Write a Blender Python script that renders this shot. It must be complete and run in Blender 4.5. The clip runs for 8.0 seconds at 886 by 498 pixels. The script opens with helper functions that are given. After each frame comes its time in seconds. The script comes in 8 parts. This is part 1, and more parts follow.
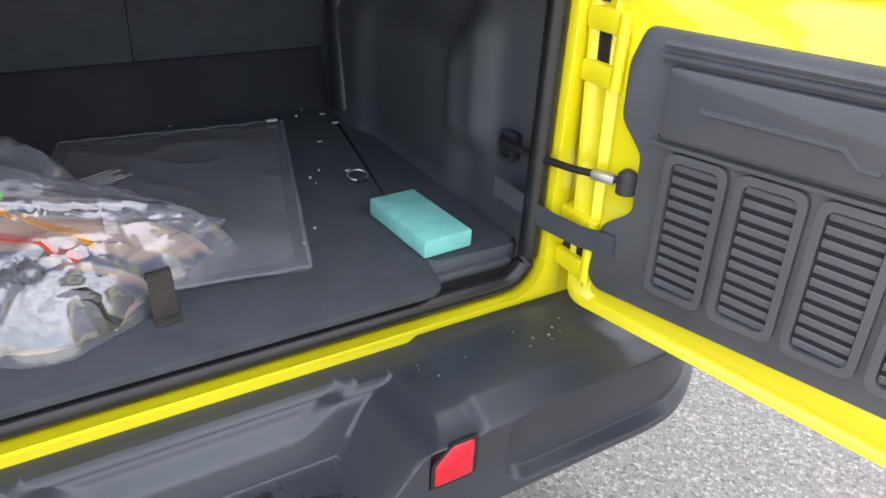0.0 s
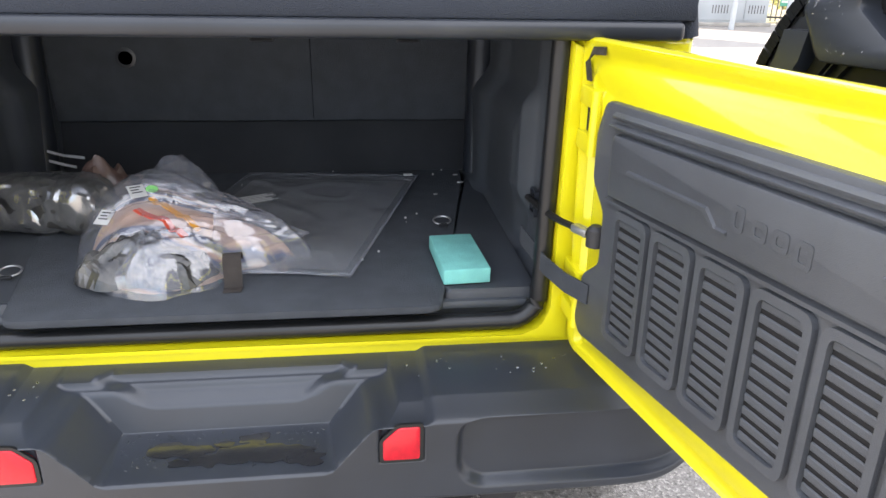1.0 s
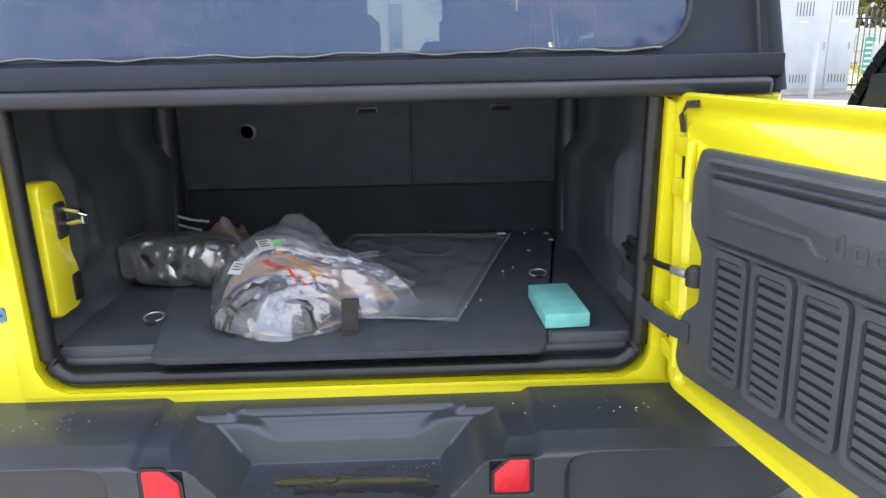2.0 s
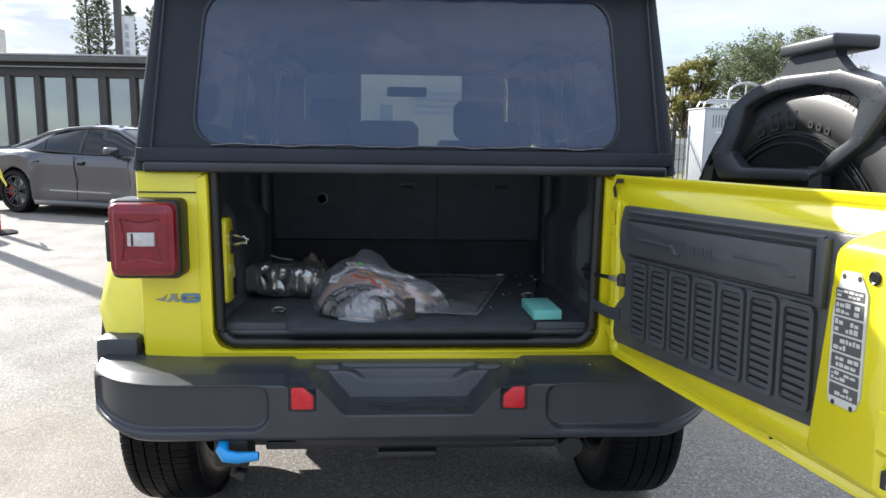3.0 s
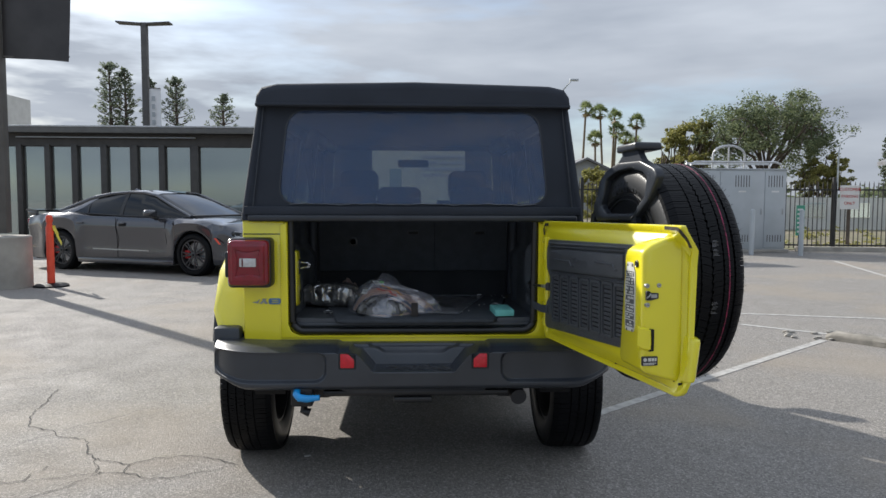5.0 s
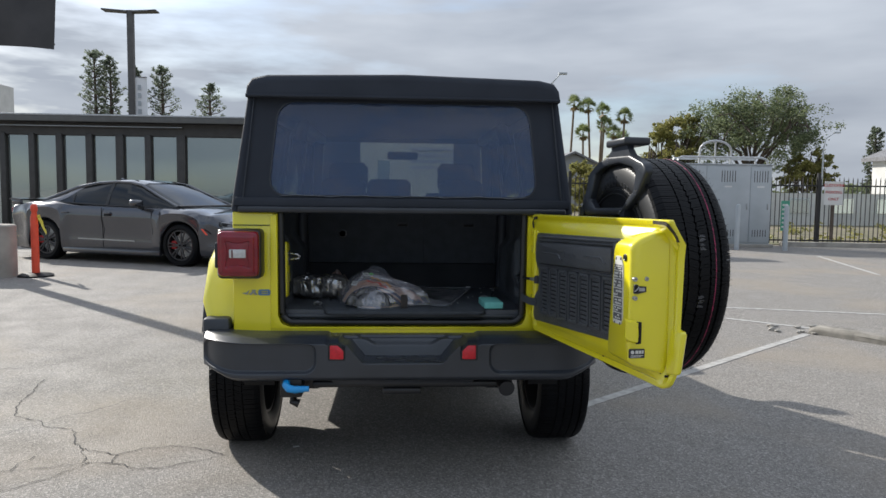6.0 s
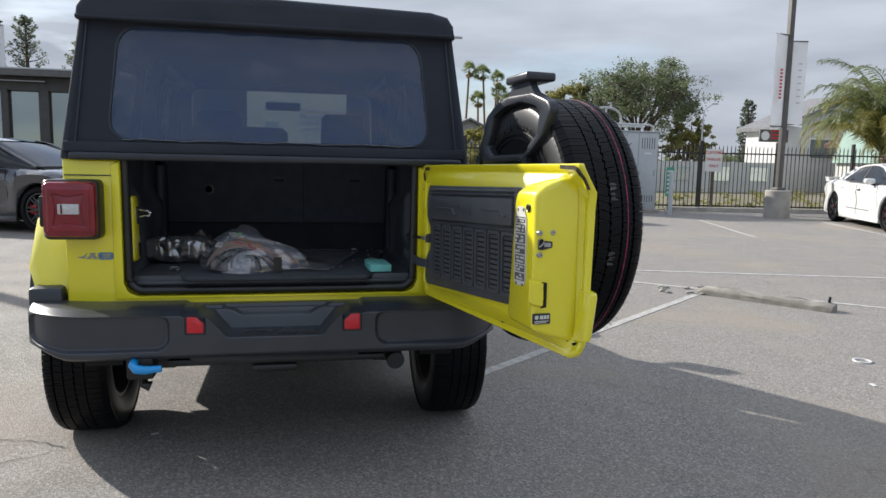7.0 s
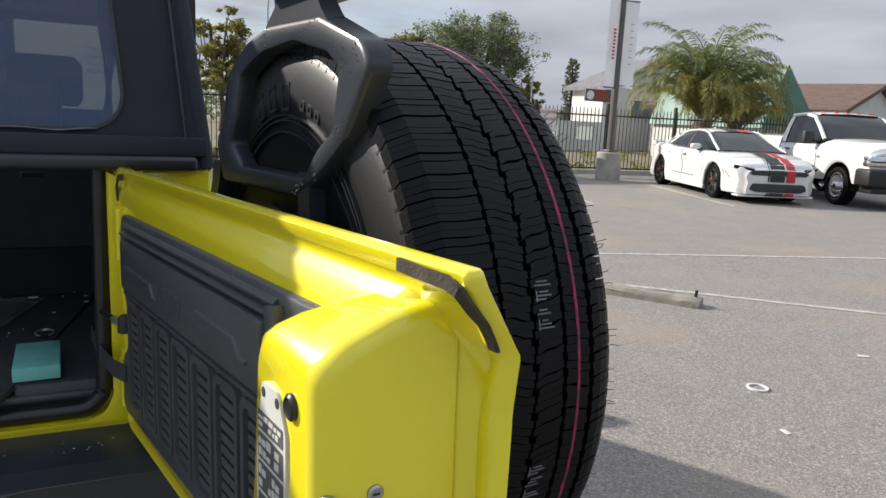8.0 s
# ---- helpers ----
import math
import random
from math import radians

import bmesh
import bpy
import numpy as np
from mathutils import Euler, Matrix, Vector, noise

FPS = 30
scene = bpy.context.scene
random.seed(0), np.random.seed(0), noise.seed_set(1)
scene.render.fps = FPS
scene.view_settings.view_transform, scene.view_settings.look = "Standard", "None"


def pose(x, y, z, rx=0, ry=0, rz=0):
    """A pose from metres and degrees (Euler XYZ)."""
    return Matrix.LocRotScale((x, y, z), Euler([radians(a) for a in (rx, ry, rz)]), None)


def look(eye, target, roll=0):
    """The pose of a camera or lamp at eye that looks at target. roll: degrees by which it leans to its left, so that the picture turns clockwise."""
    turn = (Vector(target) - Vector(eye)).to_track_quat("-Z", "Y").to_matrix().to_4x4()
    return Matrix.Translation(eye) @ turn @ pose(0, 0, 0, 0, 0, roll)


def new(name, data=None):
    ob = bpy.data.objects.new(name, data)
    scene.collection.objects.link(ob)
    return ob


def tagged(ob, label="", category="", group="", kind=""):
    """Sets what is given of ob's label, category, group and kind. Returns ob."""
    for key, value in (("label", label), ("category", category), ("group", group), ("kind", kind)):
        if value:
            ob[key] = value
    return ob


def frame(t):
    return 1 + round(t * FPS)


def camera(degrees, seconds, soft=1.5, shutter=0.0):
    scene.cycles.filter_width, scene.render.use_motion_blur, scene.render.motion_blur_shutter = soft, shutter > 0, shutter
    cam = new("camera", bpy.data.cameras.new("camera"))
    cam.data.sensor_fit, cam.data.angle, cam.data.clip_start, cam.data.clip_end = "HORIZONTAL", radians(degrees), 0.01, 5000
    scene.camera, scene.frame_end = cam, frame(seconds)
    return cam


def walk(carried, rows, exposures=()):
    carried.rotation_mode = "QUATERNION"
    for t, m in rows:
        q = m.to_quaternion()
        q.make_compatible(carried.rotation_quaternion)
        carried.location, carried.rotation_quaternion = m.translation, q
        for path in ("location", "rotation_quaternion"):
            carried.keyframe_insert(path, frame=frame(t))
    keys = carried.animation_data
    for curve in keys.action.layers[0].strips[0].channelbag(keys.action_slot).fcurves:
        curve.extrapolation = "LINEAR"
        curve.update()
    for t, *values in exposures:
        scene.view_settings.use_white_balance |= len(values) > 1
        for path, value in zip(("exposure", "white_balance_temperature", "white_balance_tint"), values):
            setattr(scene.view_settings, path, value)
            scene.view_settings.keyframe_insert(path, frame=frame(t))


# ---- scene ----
cam = camera(63.9, 8.0)
PATH = [
    (0, (-0.099, -0.563, 1.332), (0.83, 0.921, 0.366), 2.9),
    (0.5, (0.08, -0.754, 1.352), (0.473, 1.023, 0.523), 0.4),
    (1, (0.225, -0.919, 1.348), (0.468, 0.914, 0.587), 1.3),
    (1.5, (0.279, -0.946, 1.358), (0.396, 0.926, 0.665), -1.3),
    (2, (0.159, -1.021, 1.327), (0.202, 0.899, 0.768), -1.2),
    (2.2, (0.102, -1.128, 1.318), (0.132, 0.803, 0.797), -0.8),
    (3.3, (-0.026, -2.164, 1.333), (0.103, -0.18, 1.115), 1.0),
    (3.5, (-0.022, -2.362, 1.325), (0.086, -0.372, 1.151), 0.5),
    (4, (-0.02, -2.78, 1.309), (0.076, -0.787, 1.176), 0.3),
    (4.5, (-0.005, -2.999, 1.324), (0.078, -1.006, 1.192), 0.1),
    (6, (-0.021, -3.053, 1.328), (0.102, -1.063, 1.172), 0.7),
    (6.5, (-0.009, -3.032, 1.32), (0.186, -1.05, 1.139), 0.8),
    (7, (0.069, -2.69, 1.251), (0.48, -0.748, 1.008), 1.2),
    (7.5, (0.282, -1.988, 1.318), (0.931, -0.12, 1.015), 2.1),
    (8, (0.575, -1.358, 1.364), (1.424, 0.417, 1.002), 2.8),
]
walk(cam, [(t, look(eye, target, roll)) for t, eye, target, roll in PATH], [(0.0, 2.85, 6800, 15), (1.0, 2.87, 6850, 15), (2.0, 2.66, 6450, 14), (2.2, 2.5, 6400, 13), (2.75, 1.74, 6250, 12), (3.3, 1.26, 6150, 10), (4.0, 0.76, 6200, 10), (4.5, 0.65, 6200, 10), (6.0, 0.65, 6200, 10), (7.0, 0.76, 6200, 11), (7.5, 0.86, 6250, 12), (8.0, 0.72, 6450, 13)])

# ---- world, sun ----
SUN_EL, SUN_AZ = radians(28.5), math.atan2(-0.69, 0.72)      # the sun stands ahead of the car and to its left
SUN_DIR = Vector((math.cos(SUN_EL) * math.sin(SUN_AZ), math.cos(SUN_EL) * math.cos(SUN_AZ), math.sin(SUN_EL)))
world = bpy.data.worlds.new("world")
scene.world = world
world.use_nodes = True
wn, wl = world.node_tree.nodes, world.node_tree.links
wn.clear()
w_out, w_bg = wn.new("ShaderNodeOutputWorld"), wn.new("ShaderNodeBackground")
w_sky = wn.new("ShaderNodeTexSky")
w_sky.sky_type, w_sky.sun_disc = "NISHITA", False
w_sky.sun_elevation, w_sky.sun_rotation = SUN_EL, SUN_AZ
w_co, w_map, w_noise = wn.new("ShaderNodeTexCoord"), wn.new("ShaderNodeMapping"), wn.new("ShaderNodeTexNoise")
w_map.inputs["Scale"].default_value = (1.0, 1.0, 4.6)
w_map.inputs["Location"].default_value = (0.35, 0.1, 0.4)
w_noise.inputs["Scale"].default_value, w_noise.inputs["Detail"].default_value = 2.1, 6.0
w_noise.inputs["Roughness"].default_value = 0.52
w_ramp = wn.new("ShaderNodeValToRGB")
w_ramp.color_ramp.elements[0].position, w_ramp.color_ramp.elements[1].position = 0.36, 0.56
w_tone, w_cloud, w_mix = wn.new("ShaderNodeTexNoise"), wn.new("ShaderNodeValToRGB"), wn.new("ShaderNodeMix")
w_tone.inputs["Scale"].default_value, w_tone.inputs["Detail"].default_value = 3.4, 4.0
w_cloud.color_ramp.elements[0].position, w_cloud.color_ramp.elements[0].color = 0.3, (2.35, 2.56, 2.90, 1)
w_cloud.color_ramp.elements[1].position, w_cloud.color_ramp.elements[1].color = 0.68, (3.58, 3.78, 4.06, 1)
w_mix.data_type = "RGBA"
wl.new(w_co.outputs["Generated"], w_map.inputs["Vector"])
wl.new(w_map.outputs["Vector"], w_noise.inputs["Vector"])
wl.new(w_map.outputs["Vector"], w_tone.inputs["Vector"])
w_dir, w_cover = wn.new("ShaderNodeSeparateXYZ"), wn.new("ShaderNodeMath")      # clouds close up towards one side
wl.new(w_co.outputs["Generated"], w_dir.inputs["Vector"])
w_cover.operation, w_cover.inputs[1].default_value = "MULTIPLY_ADD", 0.26
w_east = wn.new("ShaderNodeMath")
w_east.operation, w_east.inputs[1].default_value = "MAXIMUM", 0.0
wl.new(w_dir.outputs["X"], w_east.inputs[0])
wl.new(w_east.outputs["Value"], w_cover.inputs[0])
wl.new(w_noise.outputs["Fac"], w_cover.inputs[2])
wl.new(w_cover.outputs["Value"], w_ramp.inputs["Fac"])
wl.new(w_tone.outputs["Fac"], w_cloud.inputs["Fac"])
wl.new(w_ramp.outputs["Color"], w_mix.inputs["Factor"])
wl.new(w_sky.outputs["Color"], w_mix.inputs["A"])
# an overcast sky is more than twice as bright overhead as at the horizon
w_sep, w_high, w_lift = wn.new("ShaderNodeSeparateXYZ"), wn.new("ShaderNodeMapRange"), wn.new("ShaderNodeVectorMath")
w_high.inputs["From Min"].default_value, w_high.inputs["From Max"].default_value = 0.0, 1.0
w_high.inputs["To Min"].default_value, w_high.inputs["To Max"].default_value = 0.84, 2.2
w_lift.operation = "SCALE"
wl.new(w_co.outputs["Generated"], w_sep.inputs["Vector"])
wl.new(w_sep.outputs["Z"], w_high.inputs["Value"])
wl.new(w_cloud.outputs["Color"], w_lift.inputs[0])
wl.new(w_high.outputs["Result"], w_lift.inputs["Scale"])
wl.new(w_lift.outputs["Vector"], w_mix.inputs["B"])
wl.new(w_mix.outputs["Result"], w_bg.inputs["Color"])
w_bg.inputs["Strength"].default_value = 0.10
wl.new(w_bg.outputs["Background"], w_out.inputs["Surface"])
sun_data = bpy.data.lights.new("sun", "SUN")
sun_data.energy, sun_data.angle, sun_data.color = 4.1, radians(0.7), (1.0, 0.93, 0.82)
sun = new("sun", sun_data)
sun.matrix_basis = look(SUN_DIR * 60, (0, 0, 0))


# ---- helpers for building ----
def part(name, bm, material, parent=None, label="", smooth=38, m=None):
    """Links a bmesh as one mesh object under a thing or part."""
    me = bpy.data.meshes.new(name)
    bmesh.ops.recalc_face_normals(bm, faces=bm.faces)
    bm.to_mesh(me)
    bm.free()
    for mt in (material if isinstance(material, (list, tuple)) else [material]):
        me.materials.append(mt)
    if smooth:
        me.shade_smooth()
        me.set_sharp_from_angle(angle=radians(smooth))
    ob = new(name, me)
    ob.parent = parent
    if m is not None:
        ob.matrix_basis = m
    if label:
        ob["label"] = label
    return ob


def thing(name, m, label, category, group="", kind=""):
    ob = new(name)
    ob.empty_display_size = 0.2
    ob.matrix_basis = m if isinstance(m, Matrix) else Matrix.Translation(m)
    return tagged(ob, label, category, group, kind)


def again(ob, parent, m=None, name=None):
    """Another object on the same mesh, under the same kind of parent."""
    o = new(name or ob.name.split(".")[0], ob.data)
    o.parent = parent
    if m is not None:
        o.matrix_basis = m
    return o


def B():
    return bmesh.new()


def box(bm, x0, x1, y0, y1, z0, z1, bevel=0.0, seg=2, m=None):
    vs = [bm.verts.new((x, y, z)) for z in (z0, z1) for y in (y0, y1) for x in (x0, x1)]
    fs = [bm.faces.new([vs[i] for i in q]) for q in ((0, 2, 3, 1), (4, 5, 7, 6), (0, 1, 5, 4), (2, 6, 7, 3), (0, 4, 6, 2), (1, 3, 7, 5))]
    if bevel:
        es = list({e for f in fs for e in f.edges})
        r = bmesh.ops.bevel(bm, geom=es, offset=bevel, segments=seg, affect="EDGES", profile=0.5)
        vs = list({v for f in r["faces"] for v in f.verts} | {v for v in vs if v.is_valid})
    if m is not None:
        bmesh.ops.transform(bm, matrix=m, verts=[v for v in vs if v.is_valid])
    return bm


def loft(bm, loops, cap0=True, cap1=True, closed=True):
    rows = [[bm.verts.new(p) for p in lp] for lp in loops]
    n = len(rows[0])
    for a, b in zip(rows, rows[1:]):
        for i in range(n if closed else n - 1):
            j = (i + 1) % n
            bm.faces.new((a[i], a[j], b[j], b[i]))
    if cap0:
        bm.faces.new(rows[0][::-1])
    if cap1:
        bm.faces.new(rows[-1])
    return bm


def rquad(corners, r, n=5):
    """A polygon with rounded corners, the same number of points at each; r may be a list."""
    out, k = [], len(corners)
    for i, c in enumerate(corners):
        c, p, q = Vector(c), Vector(corners[i - 1]), Vector(corners[(i + 1) % k])
        ri = r[i] if isinstance(r, (list, tuple)) else r
        a, b = c + (p - c).normalized() * ri, c + (q - c).normalized() * ri
        for j in range(n):
            t = j / (n - 1)
            out.append(a * (1 - t) ** 2 + c * 2 * t * (1 - t) + b * t * t)
    return [(v.x, v.y) for v in out]


def rect(x0, x1, z0, z1):
    return [(x0, z0), (x1, z0), (x1, z1), (x0, z1)]


def plate(bm, pts, axis, a, b, edge=0.0):
    """A slab with the outline pts, between a and b on that axis; edge: its rounding at b."""
    def at(p, d):
        return {"x": (d, p[0], p[1]), "y": (p[0], d, p[1]), "z": (p[0], p[1], d)}[axis]
    loops = [[at(p, a) for p in pts]]
    if edge:
        cx, cy = sum(p[0] for p in pts) / len(pts), sum(p[1] for p in pts) / len(pts)
        ex, ey = max(abs(p[0] - cx) for p in pts), max(abs(p[1] - cy) for p in pts)
        sg = 1 if b > a else -1
        for d, s in ((edge, 0.0), (edge * 0.3, 0.3), (0.0, 1.0)):
            loops.append([at((cx + (p[0] - cx) * (1 - s * edge / ex), cy + (p[1] - cy) * (1 - s * edge / ey)), b - sg * d) for p in pts])
    else:
        loops.append([at(p, b) for p in pts])
    return loft(bm, loops)


def ring(bm, outer, inner, axis, a, b):
    """A frame between two outlines of as many points."""
    def at(p, d):
        return {"x": (d, p[0], p[1]), "y": (p[0], d, p[1]), "z": (p[0], p[1], d)}[axis]
    o0, o1 = [[bm.verts.new(at(p, d)) for p in outer] for d in (a, b)]
    i0, i1 = [[bm.verts.new(at(p, d)) for p in inner] for d in (a, b)]
    n = len(outer)
    for i in range(n):
        j = (i + 1) % n
        bm.faces.new((o0[i], o0[j], o1[j], o1[i]))
        bm.faces.new((i0[i], i0[j], i1[j], i1[i]))
        bm.faces.new((o0[i], o0[j], i0[j], i0[i]))
        bm.faces.new((o1[i], o1[j], i1[j], i1[i]))
    return bm


def tube(bm, pts, r, n=10, cap=True):
    """A pipe along a line of points; r a number or one for each point."""
    pts = [Vector(p) for p in pts]
    loops = []
    for i, p in enumerate(pts):
        d = (pts[min(i + 1, len(pts) - 1)] - pts[max(i - 1, 0)]).normalized()
        s = d.cross(Vector((0, 0, 1)) if abs(d.z) < 0.9 else Vector((0, 1, 0))).normalized()
        u = s.cross(d)
        ri = r[i] if isinstance(r, (list, tuple)) else r
        loops.append([p + ri * (s * math.cos(a) + u * math.sin(a)) for a in (2 * math.pi * k / n for k in range(n))])
    return loft(bm, loops, cap, cap)


def lathe(bm, prof, n=48, axis="y", c=(0, 0, 0), closed=False):
    """Turns a line of (radius, along) round an axis."""
    loops = []
    for r, h in prof:
        lp = []
        for k in range(n):
            a = 2 * math.pi * k / n
            p, q = r * math.cos(a), r * math.sin(a)
            v = {"y": (p, h, q), "z": (p, q, h), "x": (h, p, q)}[axis]
            lp.append((v[0] + c[0], v[1] + c[1], v[2] + c[2]))
        loops.append(lp)
    if closed:
        loops.append(loops[0])
        rows = [[bm.verts.new(p) for p in lp] for lp in loops[:-1]]
        rows.append(rows[0])
        for a, b in zip(rows, rows[1:]):
            for i in range(n):
                j = (i + 1) % n
                bm.faces.new((a[i], a[j], b[j], b[i]))
        return bm
    return loft(bm, loops)


def arc(cx, cy, r, a0, a1, n):
    return [(cx + r * math.cos(radians(a0 + (a1 - a0) * i / n)), cy + r * math.sin(radians(a0 + (a1 - a0) * i / n))) for i in range(n + 1)]


def sm(a, b, x):
    t = min(1.0, max(0.0, (x - a) / (b - a)))
    return t * t * (3 - 2 * t)


# ---- materials ----
def M(name, color, rough=0.5, metal=0.0, var=0.15, scale=6.0, bump=0.0, bscale=120.0, coat=0.0, rvar=0.1, color2=None, spec=0.5):
    mt = bpy.data.materials.new(name)
    mt.use_nodes = True
    nt = mt.node_tree
    p = nt.nodes["Principled BSDF"]
    co = nt.nodes.new("ShaderNodeTexCoord")
    n1 = nt.nodes.new("ShaderNodeTexNoise")
    n1.inputs["Scale"].default_value, n1.inputs["Detail"].default_value = scale, 5.0
    nt.links.new(co.outputs["Object"], n1.inputs["Vector"])
    mx = nt.nodes.new("ShaderNodeMix")
    mx.data_type = "RGBA"
    c2 = color2 or tuple(max(0.0, c * (1 - var)) for c in color)
    mx.inputs["A"].default_value, mx.inputs["B"].default_value = (*color, 1), (*c2, 1)
    rp = nt.nodes.new("ShaderNodeMapRange")
    rp.inputs["From Min"].default_value, rp.inputs["From Max"].default_value = 0.35, 0.65
    nt.links.new(n1.outputs["Fac"], rp.inputs["Value"])
    nt.links.new(rp.outputs["Result"], mx.inputs["Factor"])
    nt.links.new(mx.outputs["Result"], p.inputs["Base Color"])
    rr = nt.nodes.new("ShaderNodeMapRange")
    rr.inputs["To Min"].default_value, rr.inputs["To Max"].default_value = max(0.02, rough - rvar / 2), min(1.0, rough + rvar / 2)
    n2 = nt.nodes.new("ShaderNodeTexNoise")
    n2.inputs["Scale"].default_value, n2.inputs["Detail"].default_value = bscale, 3.0
    nt.links.new(co.outputs["Object"], n2.inputs["Vector"])
    nt.links.new(n1.outputs["Fac"], rr.inputs["Value"])
    nt.links.new(rr.outputs["Result"], p.inputs["Roughness"])
    if bump:
        b = nt.nodes.new("ShaderNodeBump")
        b.inputs["Strength"].default_value, b.inputs["Distance"].default_value = bump, 0.004
        nt.links.new(n2.outputs["Fac"], b.inputs["Height"])
        nt.links.new(b.outputs["Normal"], p.inputs["Normal"])
    p.inputs["Metallic"].default_value = metal
    p.inputs["Specular IOR Level"].default_value = spec
    p.inputs["Coat Weight"].default_value = coat
    p.inputs["Coat Roughness"].default_value = 0.06
    return mt


def see_through(name, tint, gloss=0.12, rough=0.03, wave=0.0, wscale=6.0, haze=None, sheet=False):
    """Thin clear sheet: it lets tinted light pass and shines a little; haze adds a milky part."""
    mt = bpy.data.materials.new(name)
    mt.use_nodes = True
    nt = mt.node_tree
    nt.nodes.remove(nt.nodes["Principled BSDF"])
    out = nt.nodes["Material Output"]
    tr, gl, mx = nt.nodes.new("ShaderNodeBsdfTransparent"), nt.nodes.new("ShaderNodeBsdfGlossy"), nt.nodes.new("ShaderNodeMixShader")
    tr.inputs["Color"].default_value = (*tint, 1)
    gl.inputs["Roughness"].default_value = rough
    fr = nt.nodes.new("ShaderNodeFresnel")
    fr.inputs["IOR"].default_value = 1.5
    ad = nt.nodes.new("ShaderNodeMath")
    ad.operation, ad.use_clamp = "MULTIPLY_ADD", True
    ad.inputs[1].default_value, ad.inputs[2].default_value = 1.0, gloss - 0.04
    if sheet:
        lw, pw = nt.nodes.new("ShaderNodeLayerWeight"), nt.nodes.new("ShaderNodeMath")
        pw.operation, pw.inputs[1].default_value = "POWER", 5.0
        nt.links.new(lw.outputs["Facing"], pw.inputs[0])
        nt.links.new(pw.outputs["Value"], ad.inputs[0])
    else:
        nt.links.new(fr.outputs["Fac"], ad.inputs[0])
    nt.links.new(ad.outputs["Value"], mx.inputs["Fac"])
    base = tr.outputs["BSDF"]
    if haze:
        df, m2 = nt.nodes.new("ShaderNodeBsdfDiffuse"), nt.nodes.new("ShaderNodeMixShader")
        df.inputs["Color"].default_value = (*haze[:3], 1)
        m2.inputs["Fac"].default_value = haze[3]
        nt.links.new(tr.outputs["BSDF"], m2.inputs[1])
        nt.links.new(df.outputs["BSDF"], m2.inputs[2])
        base = m2.outputs["Shader"]
    nt.links.new(base, mx.inputs[1])
    nt.links.new(gl.outputs["BSDF"], mx.inputs[2])
    if wave:
        co, ns, bp = nt.nodes.new("ShaderNodeTexCoord"), nt.nodes.new("ShaderNodeTexNoise"), nt.nodes.new("ShaderNodeBump")
        ns.inputs["Scale"].default_value, ns.inputs["Detail"].default_value = wscale, 3.0
        bp.inputs["Strength"].default_value, bp.inputs["Distance"].default_value = wave, 0.05
        nt.links.new(co.outputs["Object"], ns.inputs["Vector"])
        nt.links.new(ns.outputs["Fac"], bp.inputs["Height"])
        nt.links.new(bp.outputs["Normal"], gl.inputs["Normal"])
        nt.links.new(bp.outputs["Normal"], fr.inputs["Normal"])
    nt.links.new(mx.outputs["Shader"], out.inputs["Surface"])
    return mt


yellow = M("yellow_paint", (0.80, 0.71, 0.012), 0.30, var=0.04, scale=3, coat=1.0, rvar=0.06, bump=0.02, bscale=900)
yellow_in = M("yellow_paint_inner", (0.80, 0.71, 0.012), 0.36, var=0.05, scale=9, coat=0.5, rvar=0.12, bump=0.03, bscale=500)
black_plastic = M("black_plastic", (0.025, 0.029, 0.037), 0.34, var=0.3, scale=5, bump=0.05, bscale=900, rvar=0.2)
bumper_plastic = M("bumper_plastic", (0.035, 0.041, 0.052), 0.34, var=0.3, scale=4, bump=0.07, bscale=1100, rvar=0.16, spec=0.6)
panel_plastic = M("panel_plastic", (0.080, 0.086, 0.096), 0.33, var=0.25, scale=6, bump=0.25, bscale=900, rvar=0.15)
trim_plastic = M("trim_plastic", (0.074, 0.083, 0.096), 0.45, var=0.3, scale=4, bump=0.2, bscale=800, rvar=0.2)
cabin_black = M("cabin_black", (0.016, 0.018, 0.022), 0.8, var=0.3, scale=6, bump=0.2, bscale=500)
carpet = M("carpet", (0.074, 0.082, 0.094), 0.95, var=0.14, scale=20, bump=0.9, bscale=650, spec=0.2)
fabric = M("top_fabric", (0.031, 0.037, 0.050), 0.78, var=0.25, scale=3, bump=0.5, bscale=420, spec=0.3)
rubber = M("rubber", (0.0055, 0.006, 0.0075), 0.46, var=0.35, scale=9, bump=0.05, bscale=400, spec=0.15)
sidewall_rubber = M("sidewall_rubber", (0.011, 0.012, 0.014), 0.40, var=0.4, scale=7, bump=0.04, bscale=300, rvar=0.14, spec=0.5)
rubber_gloss = M("seal_rubber", (0.014, 0.015, 0.017), 0.32, var=0.3, scale=12, bump=0.06, bscale=200)
rubber_red = M("red_stripe", (0.34, 0.02, 0.09), 0.6, color2=(0.07, 0.010, 0.025), scale=60, bump=0.2)
rubber_mark = M("tyre_crayon", (0.17, 0.17, 0.18), 0.8, var=0.5, scale=40)
steel_dark = M("dark_steel", (0.03, 0.03, 0.032), 0.38, metal=0.4, var=0.3, scale=8)
alloy = M("dark_alloy", (0.08, 0.08, 0.085), 0.35, metal=0.7, var=0.2, scale=6)
chrome = M("chrome", (0.7, 0.7, 0.72), 0.16, metal=1.0, var=0.1, scale=20)
zinc = M("zinc", (0.45, 0.46, 0.47), 0.35, metal=0.8, var=0.2, scale=60)
truck_black = M("truck_black", (0.012, 0.012, 0.013), 0.5, var=0.2)
# near-black for openings and undersides: their deep shade is put into the colour
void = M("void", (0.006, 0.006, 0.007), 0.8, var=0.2)
